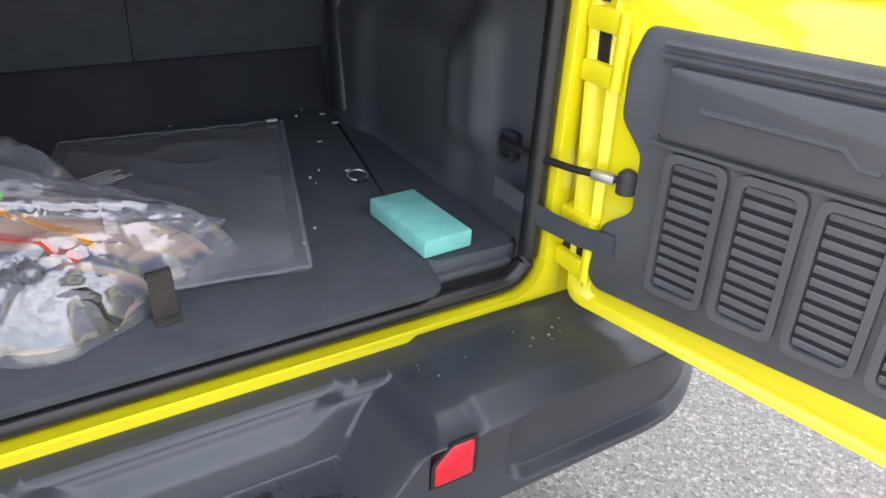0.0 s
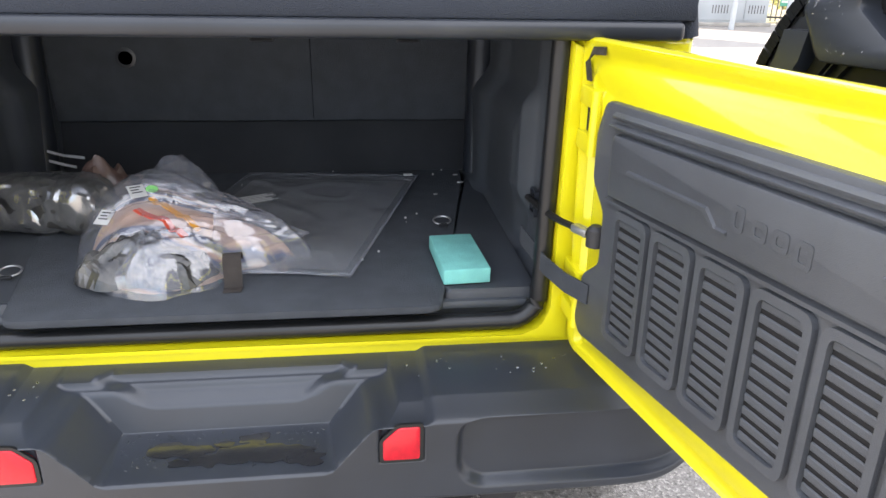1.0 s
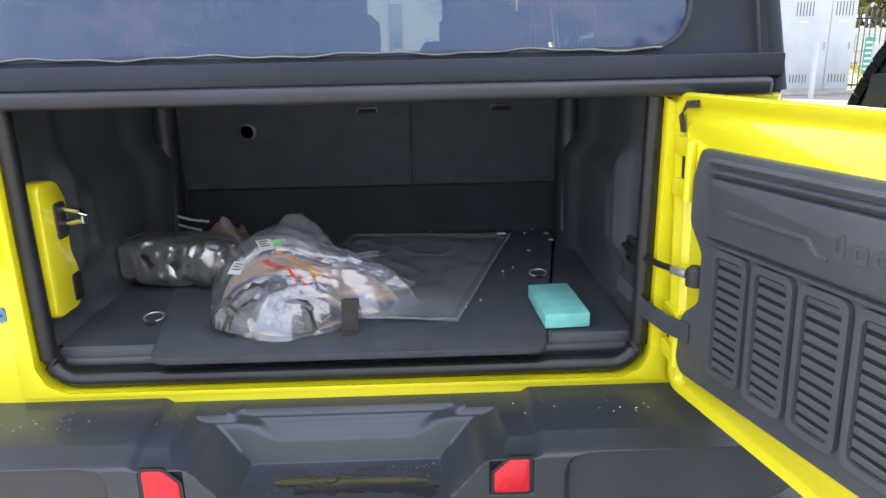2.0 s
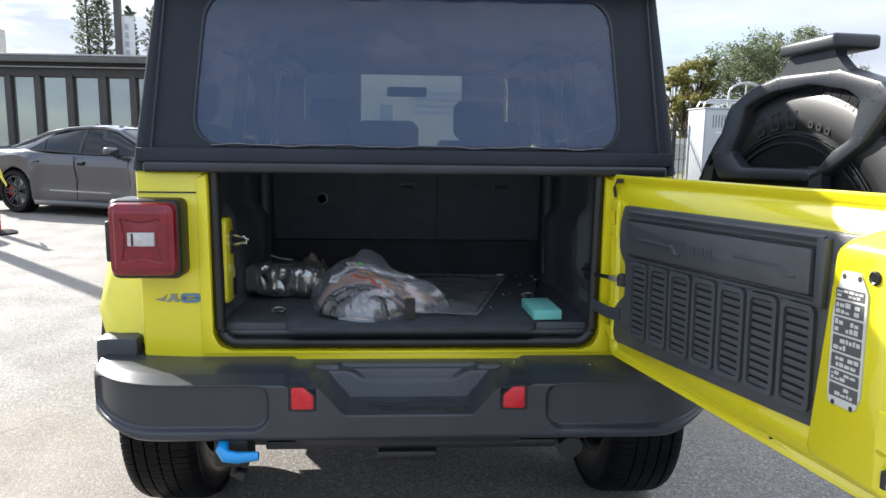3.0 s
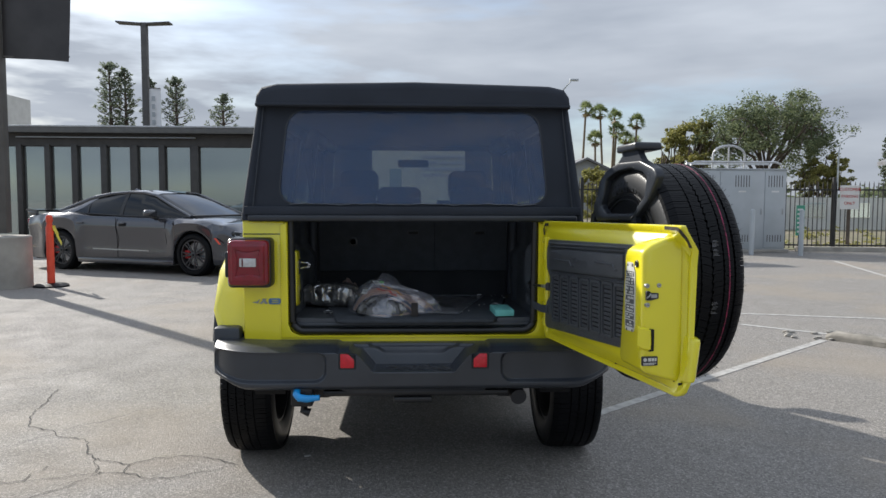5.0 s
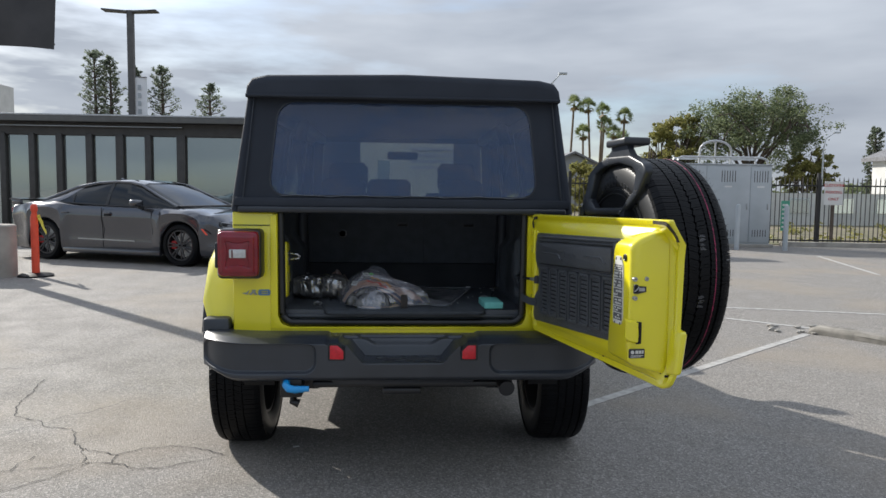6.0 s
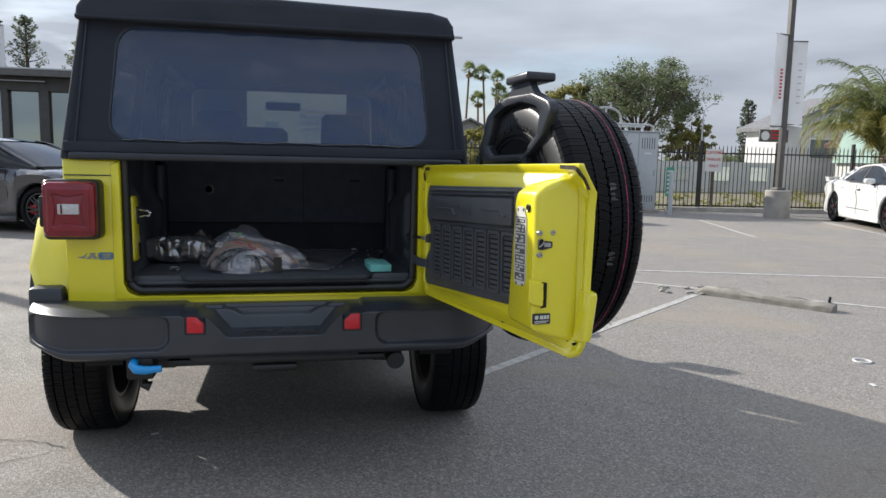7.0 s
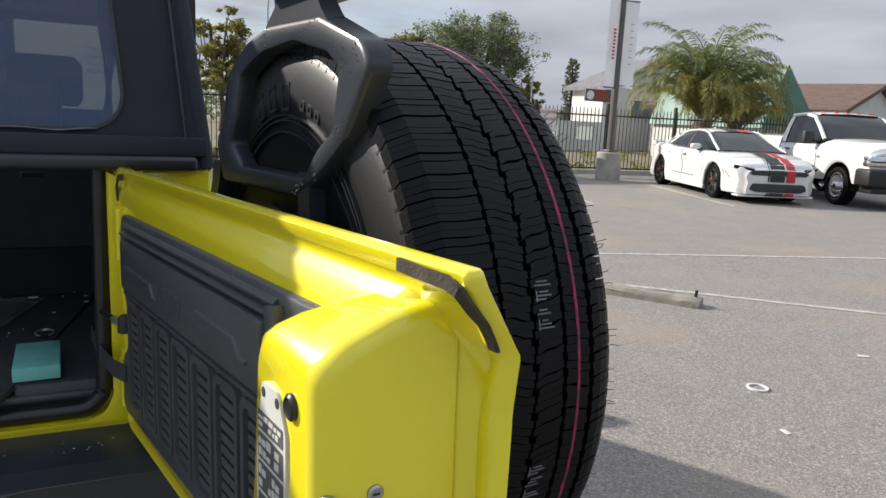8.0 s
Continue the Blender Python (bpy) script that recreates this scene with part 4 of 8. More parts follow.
o = part("rear_window", vinyl(), rear_vinyl, suv, "dark tinted flexible vinyl window", 80, cur)
part("window_binding", tube(B(), [(x, -0.006, 0.074 + 0.0025 * math.sin(x * 23) + 0.0015 * math.sin(x * 61)) for x in (-0.56 + 0.02 * k for k in range(57))], 0.0021, 6), binding, suv, "glossy clear window binding", 60, cur)
part("rear_bar", box(B(), -0.745, 0.745, 0.175, 0.232, 1.232, 1.262, 0.010, 3), black_plastic, suv, "black plastic tailgate bar of the soft top")
part("hem_band", box(B(), -0.764, 0.764, 0.186, 0.20, 1.262, 1.300, 0.004), fabric, suv)
for sg in (-1, 1):
    part("curtain_seam", tube(B(), [(sg * 0.728, 0.190, 1.245), (sg * 0.682, 0.258, 1.752)], 0.004, 6), black_plastic, suv)
    # side curtain with a quarter window
    so = rquad([(0.205, BELT), (1.36, BELT), (1.39, 1.765), (0.275, 1.765)], 0.02, 6)
    si = rquad([(0.42, BELT + 0.07), (1.27, BELT + 0.07), (1.28, 1.70), (0.46, 1.70)], 0.07, 6)
    tilt = Matrix.Translation((sg * 0.762, 0, BELT)) @ Matrix.Rotation(radians(-7.4 * sg), 4, "Y") @ Matrix.Translation((0, 0, -BELT))
    part("side_curtain", ring(B(), so, si, "x", -0.012, 0.012), fabric, suv, "black woven fabric side curtain", m=tilt)
    o = part("quarter_window", prism(B(), si, "x", -0.002, 0.002), tint_glass, suv, m=tilt)
    part("corner_hem", tube(B(), [(sg * 0.762, 0.212, BELT), (sg * 0.696, 0.284, 1.76)], 0.020, 10), fabric, suv)
    part("roof_rail", box(B(), min(sg * 0.66, sg * 0.71), max(sg * 0.66, sg * 0.71), 0.30, 2.46, 1.70, 1.765, 0.015), black_plastic, suv)

roof = []
for y, drop, wd in ((0.215, 0.040, 0.012), (0.222, 0.016, 0.004), (0.245, 0.004, 0.0), (0.30, 0.0, 0.0), (0.9, -0.006, 0.0), (1.6, -0.006, 0.0), (2.3, 0.004, 0.006), (2.50, 0.03, 0.012), (2.535, 0.06, 0.02)):
    w, zb, zt = 0.718 - wd, 1.752, 1.856 - drop
    base = [(-w, zb), (w, zb), (w - 0.006, zt - 0.05), (w - 0.03, zt - 0.016), (w - 0.10, zt), (0, zt + 0.014), (-w + 0.10, zt), (-w + 0.03, zt - 0.016), (-w + 0.006, zt - 0.05)]
    roof.append([(x, y, z) for x, z in base])
part("roof", loft(B(), roof), fabric, suv, "black woven fabric roof", 50)
part("roof_hem", tube(B(), [(-0.712, 0.217, 1.757), (-0.4, 0.210, 1.757), (0, 0.209, 1.757), (0.4, 0.210, 1.757), (0.712, 0.217, 1.757)], 0.007, 8), fabric, suv)

# ---- inside ----
part("cargo_floor", box(B(), -0.60, 0.60, 0.262, 1.30, 0.70, 0.752), trim_plastic, suv)
part("sill_plate", box(B(), -0.54, 0.54, 0.240, 0.300, 0.745, 0.762, 0.006), trim_plastic, suv)


def mat_outline(front):
    return rquad([(-0.352, front), (0.371, front), (0.520, 0.95), (0.520, 1.10), (-0.520, 1.10), (-0.520, 0.95)], [0.02, 0.02, 0.05, 0.02, 0.02, 0.05])


part("cargo_mat", prism(B(), mat_outline(0.178), "z", 0.772, 0.785, 0.004), carpet, suv, "black carpeted load floor")
part("mat_base", prism(B(), mat_outline(0.250), "z", 0.753, 0.771), cabin_black, suv)
for sg in (-1, 1):
    part("corner_ledge", prism(B(), rquad([(sg * (0.358 if sg < 0 else 0.385), 0.250), (sg * 0.556, 0.250), (sg * 0.556, 0.95), (sg * 0.530, 0.95)], 0.012), "z", 0.750, 0.782, 0.010, 3), trim_plastic, suv)
    bm = B()
    rows = []
    for i in range(49):
        y = 0.245 + 1.0 * i / 48
        row = []
        for j in range(33):
            z = 0.752 + 0.49 * j / 32
            b = 0.045 * sm(0.42, 0.50, y) * (1 - sm(1.02, 1.10, z)) + 0.030 * sm(0.36, 0.39, y) * (1 - sm(0.46, 0.52, y)) * sm(0.86, 0.93, z) * (1 - sm(1.08, 1.14, z))
            b += 0.020 * sm(0.80, 0.86, y) + 0.025 * (1 - sm(0.752, 0.80, z))
            row.append(bm.verts.new((sg * (0.574 + 0.035 * sm(0.40, 0.50, y) - b), y, z)))
        rows.append(row)
    for a, c in zip(rows, rows[1:]):
        for j in range(32):
            bm.faces.new((a[j], c[j], c[j + 1], a[j + 1]))
    part("cargo_side_trim", bm, trim_plastic, suv, smooth=60)
    part("trim_bezel", ring(B(), rquad(rect(0.285, 0.325, 0.905, 0.955), 0.006), rquad(rect(0.292, 0.318, 0.912, 0.948), 0.004), "x", sg * 0.560, sg * 0.552), black_plastic, suv)
    part("trim_pocket", prism(B(), rquad(rect(0.29, 0.32, 0.91, 0.95), 0.004), "x", sg * 0.574, sg * 0.558), void, suv)
    part("sport_bar", tube(B(), [(sg * 0.56, 0.95, 0.80), (sg * 0.575, 1.02, 1.2), (sg * 0.60, 1.10, 1.60), (sg * 0.60, 1.30, 1.72), (sg * 0.60, 2.3, 1.72)], 0.038, 12), black_plastic, suv)
# yellow latch plate on the left jamb, with its chrome striker
lp = part("latch_plate", plate(B(), rquad([(0.246, 0.838), (0.342, 0.836), (0.356, 0.905), (0.330, 0.955), (0.350, 1.045), (0.322, 1.094), (0.252, 1.096)], 0.022), "x", -0.575, -0.538, 0.006), yellow_in, suv, "yellow painted latch plate")
part("striker_base", plate(B(), rquad(rect(0.292, 0.332, 0.982, 1.052), 0.010), "x", -0.540, -0.534, 0.002), ink, lp)
part("striker", tube(B(), [(-0.536, 0.312, 1.038), (-0.494, 0.306, 1.034), (-0.488, 0.306, 1.026), (-0.492, 0.306, 1.016), (-0.536, 0.312, 1.010)], 0.006, 10), chrome, lp, "chrome latch striker")
part("latch_pocket", plate(B(), rquad(rect(0.318, 0.350, 0.850, 0.905), 0.008), "x", -0.540, -0.534, 0.002), void, lp)

# second-row seat back, split, with its slots and head rests; a loose carpet flap hangs below it
part("seat_flap", loft(B(), [[(-0.545, y, z), (0.545, y, z), (0.545, y + 0.02, z), (-0.545, y + 0.02, z)] for y, z in ((1.022, 0.786), (1.045, 0.84), (1.062, 0.90), (1.066, 0.935))]), cabin_black, suv, "black carpet flap below the seat back")
for x0, x1 in ((-0.545, 0.119), (0.121, 0.545)):
    seat = part("rear_seat", loft(B(), [[(x0, y, z), (x1, y, z), (x1, y + 0.12, z), (x0, y + 0.12, z)] for y, z in ((1.062, 0.920), (1.050, 0.926), (1.030, 1.10), (1.014, 1.236), (1.020, 1.242))]), carpet, suv, "folding rear seat back in dark grey carpet", 50)
    xm = (x0 + x1) / 2
    for dx in ((-0.13, 0.13) if x1 - x0 > 0.5 else (0.0,)):
        part("head_rest", loft(B(), [[(xm + dx + px * s, 1.07 + py * s2, z) for px, py in rquad([(-0.125, -0.045), (0.125, -0.045), (0.125, 0.045), (-0.125, 0.045)], 0.03)] for z, s, s2 in ((1.255, 0.8, 0.7), (1.275, 1.0, 1.0), (1.38, 1.0, 1.0), (1.405, 0.8, 0.7))]), cabin_black, seat)
        part("head_rest_post", tube(B(), [(xm + dx, 1.07, 1.22), (xm + dx, 1.07, 1.27)], 0.008), chrome, seat)
    xs_ = -0.002 if x0 < 0 else 0.377
    part("seat_slot", plate(B(), rquad(rect(xs_ - 0.032, xs_ + 0.032, 1.135, 1.158), 0.004), "y", 1.034, 1.021, 0.003), black_plastic, seat)
    part("slot_mouth", plate(B(), rquad(rect(xs_ - 0.026, xs_ + 0.026, 1.139, 1.150), 0.003), "y", 1.024, 1.0205), void, seat)
part("seat_slot", lathe(B(), [(0.026, 1.045), (0.026, 1.026), (0.018, 1.025), (0.016, 1.045)], 20, "y", (-0.345, 0.0, 1.092), closed=True), black_plastic, suv)
part("slot_hole", lathe(B(), [(0.0001, 1.0275), (0.017, 1.0275)], 20, "y", (-0.345, 0, 1.092)), void, suv)
# two thin pale strips beside the left cargo trim
for za, zb, xe in ((0.876, 0.858, -0.450), (0.851, 0.834, -0.473)):
    part("pale_strip", loft(B(), [[(x, 0.930, z - 0.0035), (x, 0.926, z - 0.003), (x, 0.926, z + 0.0035), (x, 0.930, z + 0.0035)] for x, z in ((-0.536, za), (-0.500, za * 0.5 + zb * 0.5 - 0.002), (xe, zb))]), lamp_white, suv)
for x in (-0.37, 0.37):
    fs = part("front_seat", loft(B(), [[(x + px * s, 2.02 - (z - 0.8) * 0.22 + py, z) for px, py in rquad([(-0.25, -0.06), (0.25, -0.06), (0.25, 0.06), (-0.25, 0.06)], 0.04)] for z, s in ((0.80, 1.0), (1.0, 1.05), (1.25, 1.0), (1.33, 0.8))]), cabin_black, suv)
    part("head_rest", loft(B(), [[(x + px * s, 1.88 + py, z) for px, py in rquad([(-0.13, -0.05), (0.13, -0.05), (0.13, 0.05), (-0.13, 0.05)], 0.03)] for z, s in ((1.34, 0.85), (1.37, 1.0), (1.50, 1.0), (1.53, 0.8))]), cabin_black, fs)
part("dashboard", box(B(), -0.70, 0.70, 2.62, 2.98, 0.85, 1.19, 0.04), cabin_black, suv)
part("rear_view_mirror", box(B(), -0.12, 0.12, 2.50, 2.53, 1.585, 1.645, 0.015), cabin_black, suv)
part("cabin_floor", box(B(), -0.70, 0.70, 1.30, 3.0, 0.52, 0.56), carpet, suv)

# ---- tailgate, swung open on its hinges ----
GATE_TURN, GATE_RISE = 0.145, 0.030
gu = Vector((math.sin(GATE_TURN), -math.cos(GATE_TURN), GATE_RISE)).normalized()
go = Vector((math.cos(GATE_TURN), math.sin(GATE_TURN), 0))
gz = gu.cross(go)
gate_frame = Matrix(((gu.x, go.x, gz.x, 0.598), (gu.y, go.y, gz.y, 0.137), (gu.z, go.z, gz.z, -0.0015), (0, 0, 0, 1)))
gate_pose = gate_frame @ Matrix.Diagonal((0.955, 1, 1, 1))


K = 0.955


def gate_loop(c, r, o, slant=0.0):
    """A rounded outline in the plane of the gate; slant lets the skin stand off further towards the latch."""
    def swell(x, z):     # the latch edge bends outward, but for its upper corner
        return 0.050 * sm(0.98, 1.09, x) * (1 - sm(1.14, 1.215, z)) * (0.4 + 0.6 * sm(0.70, 0.80, z)) if slant > 0.04 else 0.0
    return [(x / K, o + slant * x + swell(x, z), z) for x, z in rquad(c, r, 6)]


def rim(e):
    return [(-0.006 + e, 0.709 + e), (1.072 - e * 0.6, 0.684 + e), (1.092 - e, 0.722 + e * 0.5), (1.084 - e, 1.094 - e * 0.4), (1.089 - e, 1.136 - e * 0.4), (1.104 - e * 0.4, 1.224 - e), (-0.027 + e, 1.241 - e)]


TILT, SLANT, R6 = 0.036, 0.052, [0.03, 0.03, 0.02, 0.012, 0.012, 0.010, 0.015]
gate_body = [
    gate_loop([(0.048, 0.748), (1.000, 0.750), (1.020, 0.770), (1.020, 1.10), (1.020, 1.142), (1.000, 1.158), (0.048, 1.158)], 0.012, -0.001, TILT),
    gate_loop([(0.040, 0.740), (1.006, 0.742), (1.028, 0.764), (1.028, 1.10), (1.028, 1.148), (1.006, 1.165), (0.040, 1.165)], 0.014, 0.004, TILT),
    gate_loop([(0.030, 0.731), (1.014, 0.722), (1.036, 0.750), (1.036, 1.11), (1.036, 1.166), (1.016, 1.186), (0.024, 1.192)], 0.016, -0.004, SLANT),
    gate_loop([(0.022, 0.727), (1.024, 0.714), (1.048, 0.748), (1.048, 1.11), (1.048, 1.170), (1.026, 1.194), (0.012, 1.203)], 0.018, 0.006, SLANT),
    gate_loop(rim(0.022), R6, 0.008, SLANT),
    gate_loop(rim(0.013), R6, 0.002, SLANT),
    gate_loop(rim(0.004), R6, 0.001, SLANT),
    gate_loop(rim(0.0), R6, 0.005, SLANT),
    gate_loop(rim(0.0), R6, 0.018, SLANT),
    gate_loop(rim(0.008), R6, 0.024, SLANT),
]
gate = part("tailgate", loft(B(), gate_body), yellow, suv, "yellow side-hinged tailgate standing open", 45, gate_pose)
# the lower half of the latch edge is a finger wider
part("edge_flange", loft(B(), [gate_loop([(1.062, 0.734 + k), (1.106 - k, 0.738 + k), (1.106 - k, 0.872 - k), (1.062, 0.884 - k)], 0.008, o, SLANT) for k, o in ((0.004, -0.003), (0.0, 0.002), (0.0, 0.016), (0.004, 0.020))]), yellow, gate, smooth=60)
# the thick latch side: a block with soft edges whose top falls towards the cabin side
latch_box = [
    gate_loop([(0.850, 0.735), (1.050, 0.728), (1.050, 1.192), (0.972, 1.194)], [0.02, 0.012, 0.016, 0.03], 0.090),
    gate_loop([(0.858, 0.750), (1.048, 0.742), (1.048, 1.180), (0.956, 1.184)], [0.02, 0.012, 0.018, 0.03], 0.035),
    gate_loop([(0.864, 0.762), (1.046, 0.754), (1.046, 1.164), (0.936, 1.170)], [0.02, 0.014, 0.020, 0.03], -0.006),
    gate_loop([(0.868, 0.768), (1.043, 0.760), (1.043, 1.152), (0.920, 1.158)], [0.02, 0.014, 0.020, 0.03], -0.022),
    gate_loop([(0.872, 0.774), (1.038, 0.766), (1.038, 1.145), (0.914, 1.149)], [0.02, 0.014, 0.020, 0.03], -0.030),
    gate_loop([(0.878, 0.781), (1.030, 0.774), (1.030, 1.138), (0.920, 1.141)], [0.02, 0.014, 0.020, 0.03], -0.034),
]
part("latch_housing", loft(B(), latch_box), yellow, gate, smooth=70)
# black inner trim panel: plate, lid, ribs, louvres
pp = [(0.058, 0.762), (0.886, 0.795), (0.898, 0.95), (0.912, 1.105), (0.962, 1.158), (0.084, 1.158), (0.064, 1.110), (0.064, 1.035), (0.104, 0.992), (0.104, 0.905), (0.056, 0.870), (0.040, 0.782)]
panel = part("trim_panel", plate(B(), rquad(pp, 0.012, 4), "y", 0.004, -0.012, 0.005), panel_plastic, gate, "dark grey moulded plastic trim panel", m=Matrix.Rotation(TILT * 0.955, 4, "Z"))
lid = part("storage_lid", plate(B(), rquad([(0.134, 1.027), (0.846, 1.038), (0.846, 1.124), (0.134, 1.118)], 0.008), "y", -0.006, -0.026, 0.005), panel_plastic, panel)
for base, top, out, a in ((1.122, 1.131, -0.023, 0.008), (1.136, 1.147, -0.018, 0.005)):      # two steps above the lid
    part("lid_ledge", loft(B(), [[(s, -0.010, base + a * s), (s, out, base + 0.002 + a * s), (s, out - 0.001, base + 0.005 + a * s), (s, out + 0.004, top - 0.002 + a * s), (s, -0.010, top + a * s)] for s in (0.118, 0.868)]), panel_plastic, panel)
# black strips laid on the plate draw the shade in the lid's gaps
part("lid_gap_shade", loft(B(), [[(s, -0.0118, 1.0225 + 0.0145 * s), (s, -0.0140, 1.0225 + 0.0145 * s), (s, -0.0140, 1.0262 + 0.0145 * s), (s, -0.0118, 1.0262 + 0.0145 * s)] for s in (0.128, 0.852)]), void, panel)
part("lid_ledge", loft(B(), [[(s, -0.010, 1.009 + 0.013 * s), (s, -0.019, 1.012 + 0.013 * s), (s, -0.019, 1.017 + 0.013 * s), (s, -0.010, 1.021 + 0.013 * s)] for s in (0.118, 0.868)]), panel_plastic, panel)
part("lid_gap_shade", prism(B(), [(0.848, 1.035), (0.853, 1.035), (0.853, 1.128), (0.848, 1.128)], "y", -0.0118, -0.0145), void, panel)
part("lid_end", prism(B(), [(0.856, 1.020), (0.880, 1.020), (0.884, 1.146), (0.856, 1.142)], "y", -0.008, -0.025, 0.005), panel_plastic, panel)
for s0, s1, z0 in ((0.19, 0.39, 1.066), (0.62, 0.79, 1.076)):
    part("lid_crease", loft(B(), [[(s0, -0.0255, z0 + 0.012), (s1 - 0.02, -0.0255, z0 + 0.012), (s1, -0.0255, z0 - 0.006), (s1 + 0.02, -0.0255, z0 - 0.006), (s1 + 0.02, -0.0255, z0 - 0.012), (s1 - 0.005, -0.0255, z0 - 0.012), (s1 - 0.025, -0.0255, z0 + 0.004), (s0, -0.0255, z0 + 0.004)],
                                  [(s0, -0.030, z0 + 0.010), (s1 - 0.02, -0.030, z0 + 0.010), (s1, -0.030, z0 - 0.008), (s1 + 0.02, -0.030, z0 - 0.008), (s1 + 0.02, -0.030, z0 - 0.010), (s1 - 0.005, -0.030, z0 - 0.010), (s1 - 0.025, -0.030, z0 + 0.006), (s0, -0.030, z0 + 0.006)]]), panel_plastic, lid)
# raised mark of four plain blocks on the lid
for k, (w, h) in enumerate(((0.020, 0.030), (0.024, 0.022), (0.024, 0.022), (0.024, 0.028))):
    s0 = 0.415 + 0.033 * k
    zc = 1.068 + 0.016 * s0 + (0.004 if k == 0 else 0) - (0.004 if k == 3 else 0)
    part("raised_mark", ring(B(), rquad(rect(s0, s0 + w, zc - h / 2, zc + h / 2), 0.006), rquad(rect(s0 + 0.006, s0 + w - 0.006, zc - h / 2 + 0.006, zc + h / 2 - 0.006), 0.003), "y", -0.025, -0.0272), panel_plastic, lid)
COL0, PITCH, COLW = 0.160, 0.1030, 0.070
slat_mesh = None
for c in range(7):
    s0 = COL0 + PITCH * c
    zt, zb = 0.999 + 0.012 * s0, 0.812 + 0.020 * s0
    sw = [(s0, zb), (s0 + COLW, zb + 0.003), (s0 + COLW, zt), (s0, zt - 0.001)]
    # black sheet behind the slats: the slots' shade is put into its colour
    part("louvre_shade_sheet", plate(B(), rquad(sw, 0.010), "y", -0.010, -0.0128), void, panel)
    so = [(s0 - 0.011, zb - 0.011), (s0 + COLW + 0.011, zb - 0.008), (s0 + COLW + 0.011, zt + 0.011), (s0 - 0.011, zt + 0.010)]
    part("louvre_frame", ring(B(), rquad(so, 0.018), rquad(sw, 0.012), "y", -0.010, -0.0205), panel_plastic, panel)
    step = (zt - zb) / 11
    for r in range(11):
        mm = Matrix.Translation((s0 + 0.002, -0.0135, zb + step * (r + 0.16)))
        if slat_mesh is None:
            bm = loft(B(), [[(s, 0.0, 0.0), (s, -0.0010, 0.0003), (s, -0.0018, 0.0014), (s, -0.0020, 0.0090), (s, -0.0010, 0.0103), (s, 0.0, 0.0106)] for s in (0.0, 0.066)])
            slat_mesh = part("louvre_slat", bm, panel_plastic, panel, smooth=0, m=mm)
        else:
            again(slat_mesh, panel, mm)
# decal strip, with bars for its small print
dec = part("decal", prism(B(), rquad([(0.934, 0.918), (0.993, 0.918), (1.004, 0.94), (1.004, 1.085), (0.985, 1.112), (0.946, 1.112), (0.930, 1.05), (0.930, 0.94)], 0.006, 4), "y", -0.0285, -0.0315), decal_mat, gate, "pale sticker strip printed with small black panels", m=Matrix.Translation((0.999, -0.0338, 1.105)) @ Matrix.Diagonal((1, 1, 1.15, 1)) @ Matrix.Translation((-0.967, 0.0285, -1.112)))
zz, rnd = 0.930, random.Random(17)
for h in (0.022, 0.020, 0.024, 0.026, 0.026, 0.024, 0.018):
    pn = part("print_panel", prism(B(), rquad(rect(0.935, 0.999, zz, zz + h - 0.003), 0.002), "y", -0.0314, -0.0319), print_grey, dec)
    bmk = B()
    for row in range(2):
        x = 0.938
        while x < 0.990:
            w = rnd.uniform(0.004, 0.012)
            if rnd.random() < 0.75:
                z0 = zz + 0.003 + row * (h - 0.006) / 2
                box(bmk, x, min(x + w, 0.996), -0.0324, -0.0318, z0, z0 + (h - 0.010) / 2 * rnd.uniform(0.5, 1.0))
            x += w + 0.0025
    tagged(part("print_bar", bmk, decal_mat, pn), kind="stuff")
    zz += h
for s, z in ((0.945, 0.921), (0.986, 0.921), (0.951, 1.104), (0.985, 1.104)):
    part("print_dot", lathe(B(), [(0.004, -0.0314), (0.004, -0.0323)], 10, "y", (s, 0, z)), ink, dec)
# rubber grommet, latch, bolts, striker pocket, maker's plate
part("grommet", lathe(B(), [(0.006, -0.020), (0.0115, -0.022), (0.0115, -0.0370), (0.009, -0.0390), (0.006, -0.0370)], 20, "y", (1.046, 0, 1.102)), rubber_gloss, gate, "black rubber grommet")
part("grommet_hole", lathe(B(), [(0.0001, -0.0373), (0.0062, -0.0373)], 16, "y", (1.046, 0, 1.102)), void, gate)
E0, EM = 1.0972, Matrix.Translation((0, -0.048, 0))     # the end face of the latch block
latch = part("latch", plate(B(), rquad([(0.022, 0.990), (0.034, 0.990), (0.062, 0.996), (0.062, 1.013), (0.034, 1.015), (0.032, 1.020), (0.022, 1.020)], 0.003), "x", E0 - 0.02, E0 + 0.003, 0.001), ink, gate, "grey steel rotary latch in a black slot", m=EM)
part("latch_slot", plate(B(), rquad([(0.0205, 0.994), (0.032, 0.994), (0.034, 1.018), (0.0205, 1.018)], 0.003), "x", E0, E0 + 0.0036), void, latch)
part("latch_claw", tube(B(), [(E0 + 0.002, 0.022, 0.998), (E0 + 0.007, 0.028, 1.004), (E0 + 0.006, 0.034, 1.012)], 0.0022, 8), zinc, latch, "steel claw")
part("latch_plate_inner", plate(B(), rquad(rect(0.036, 0.056, 0.9985, 1.0095), 0.003), "x", E0, E0 + 0.0045), zinc, latch)
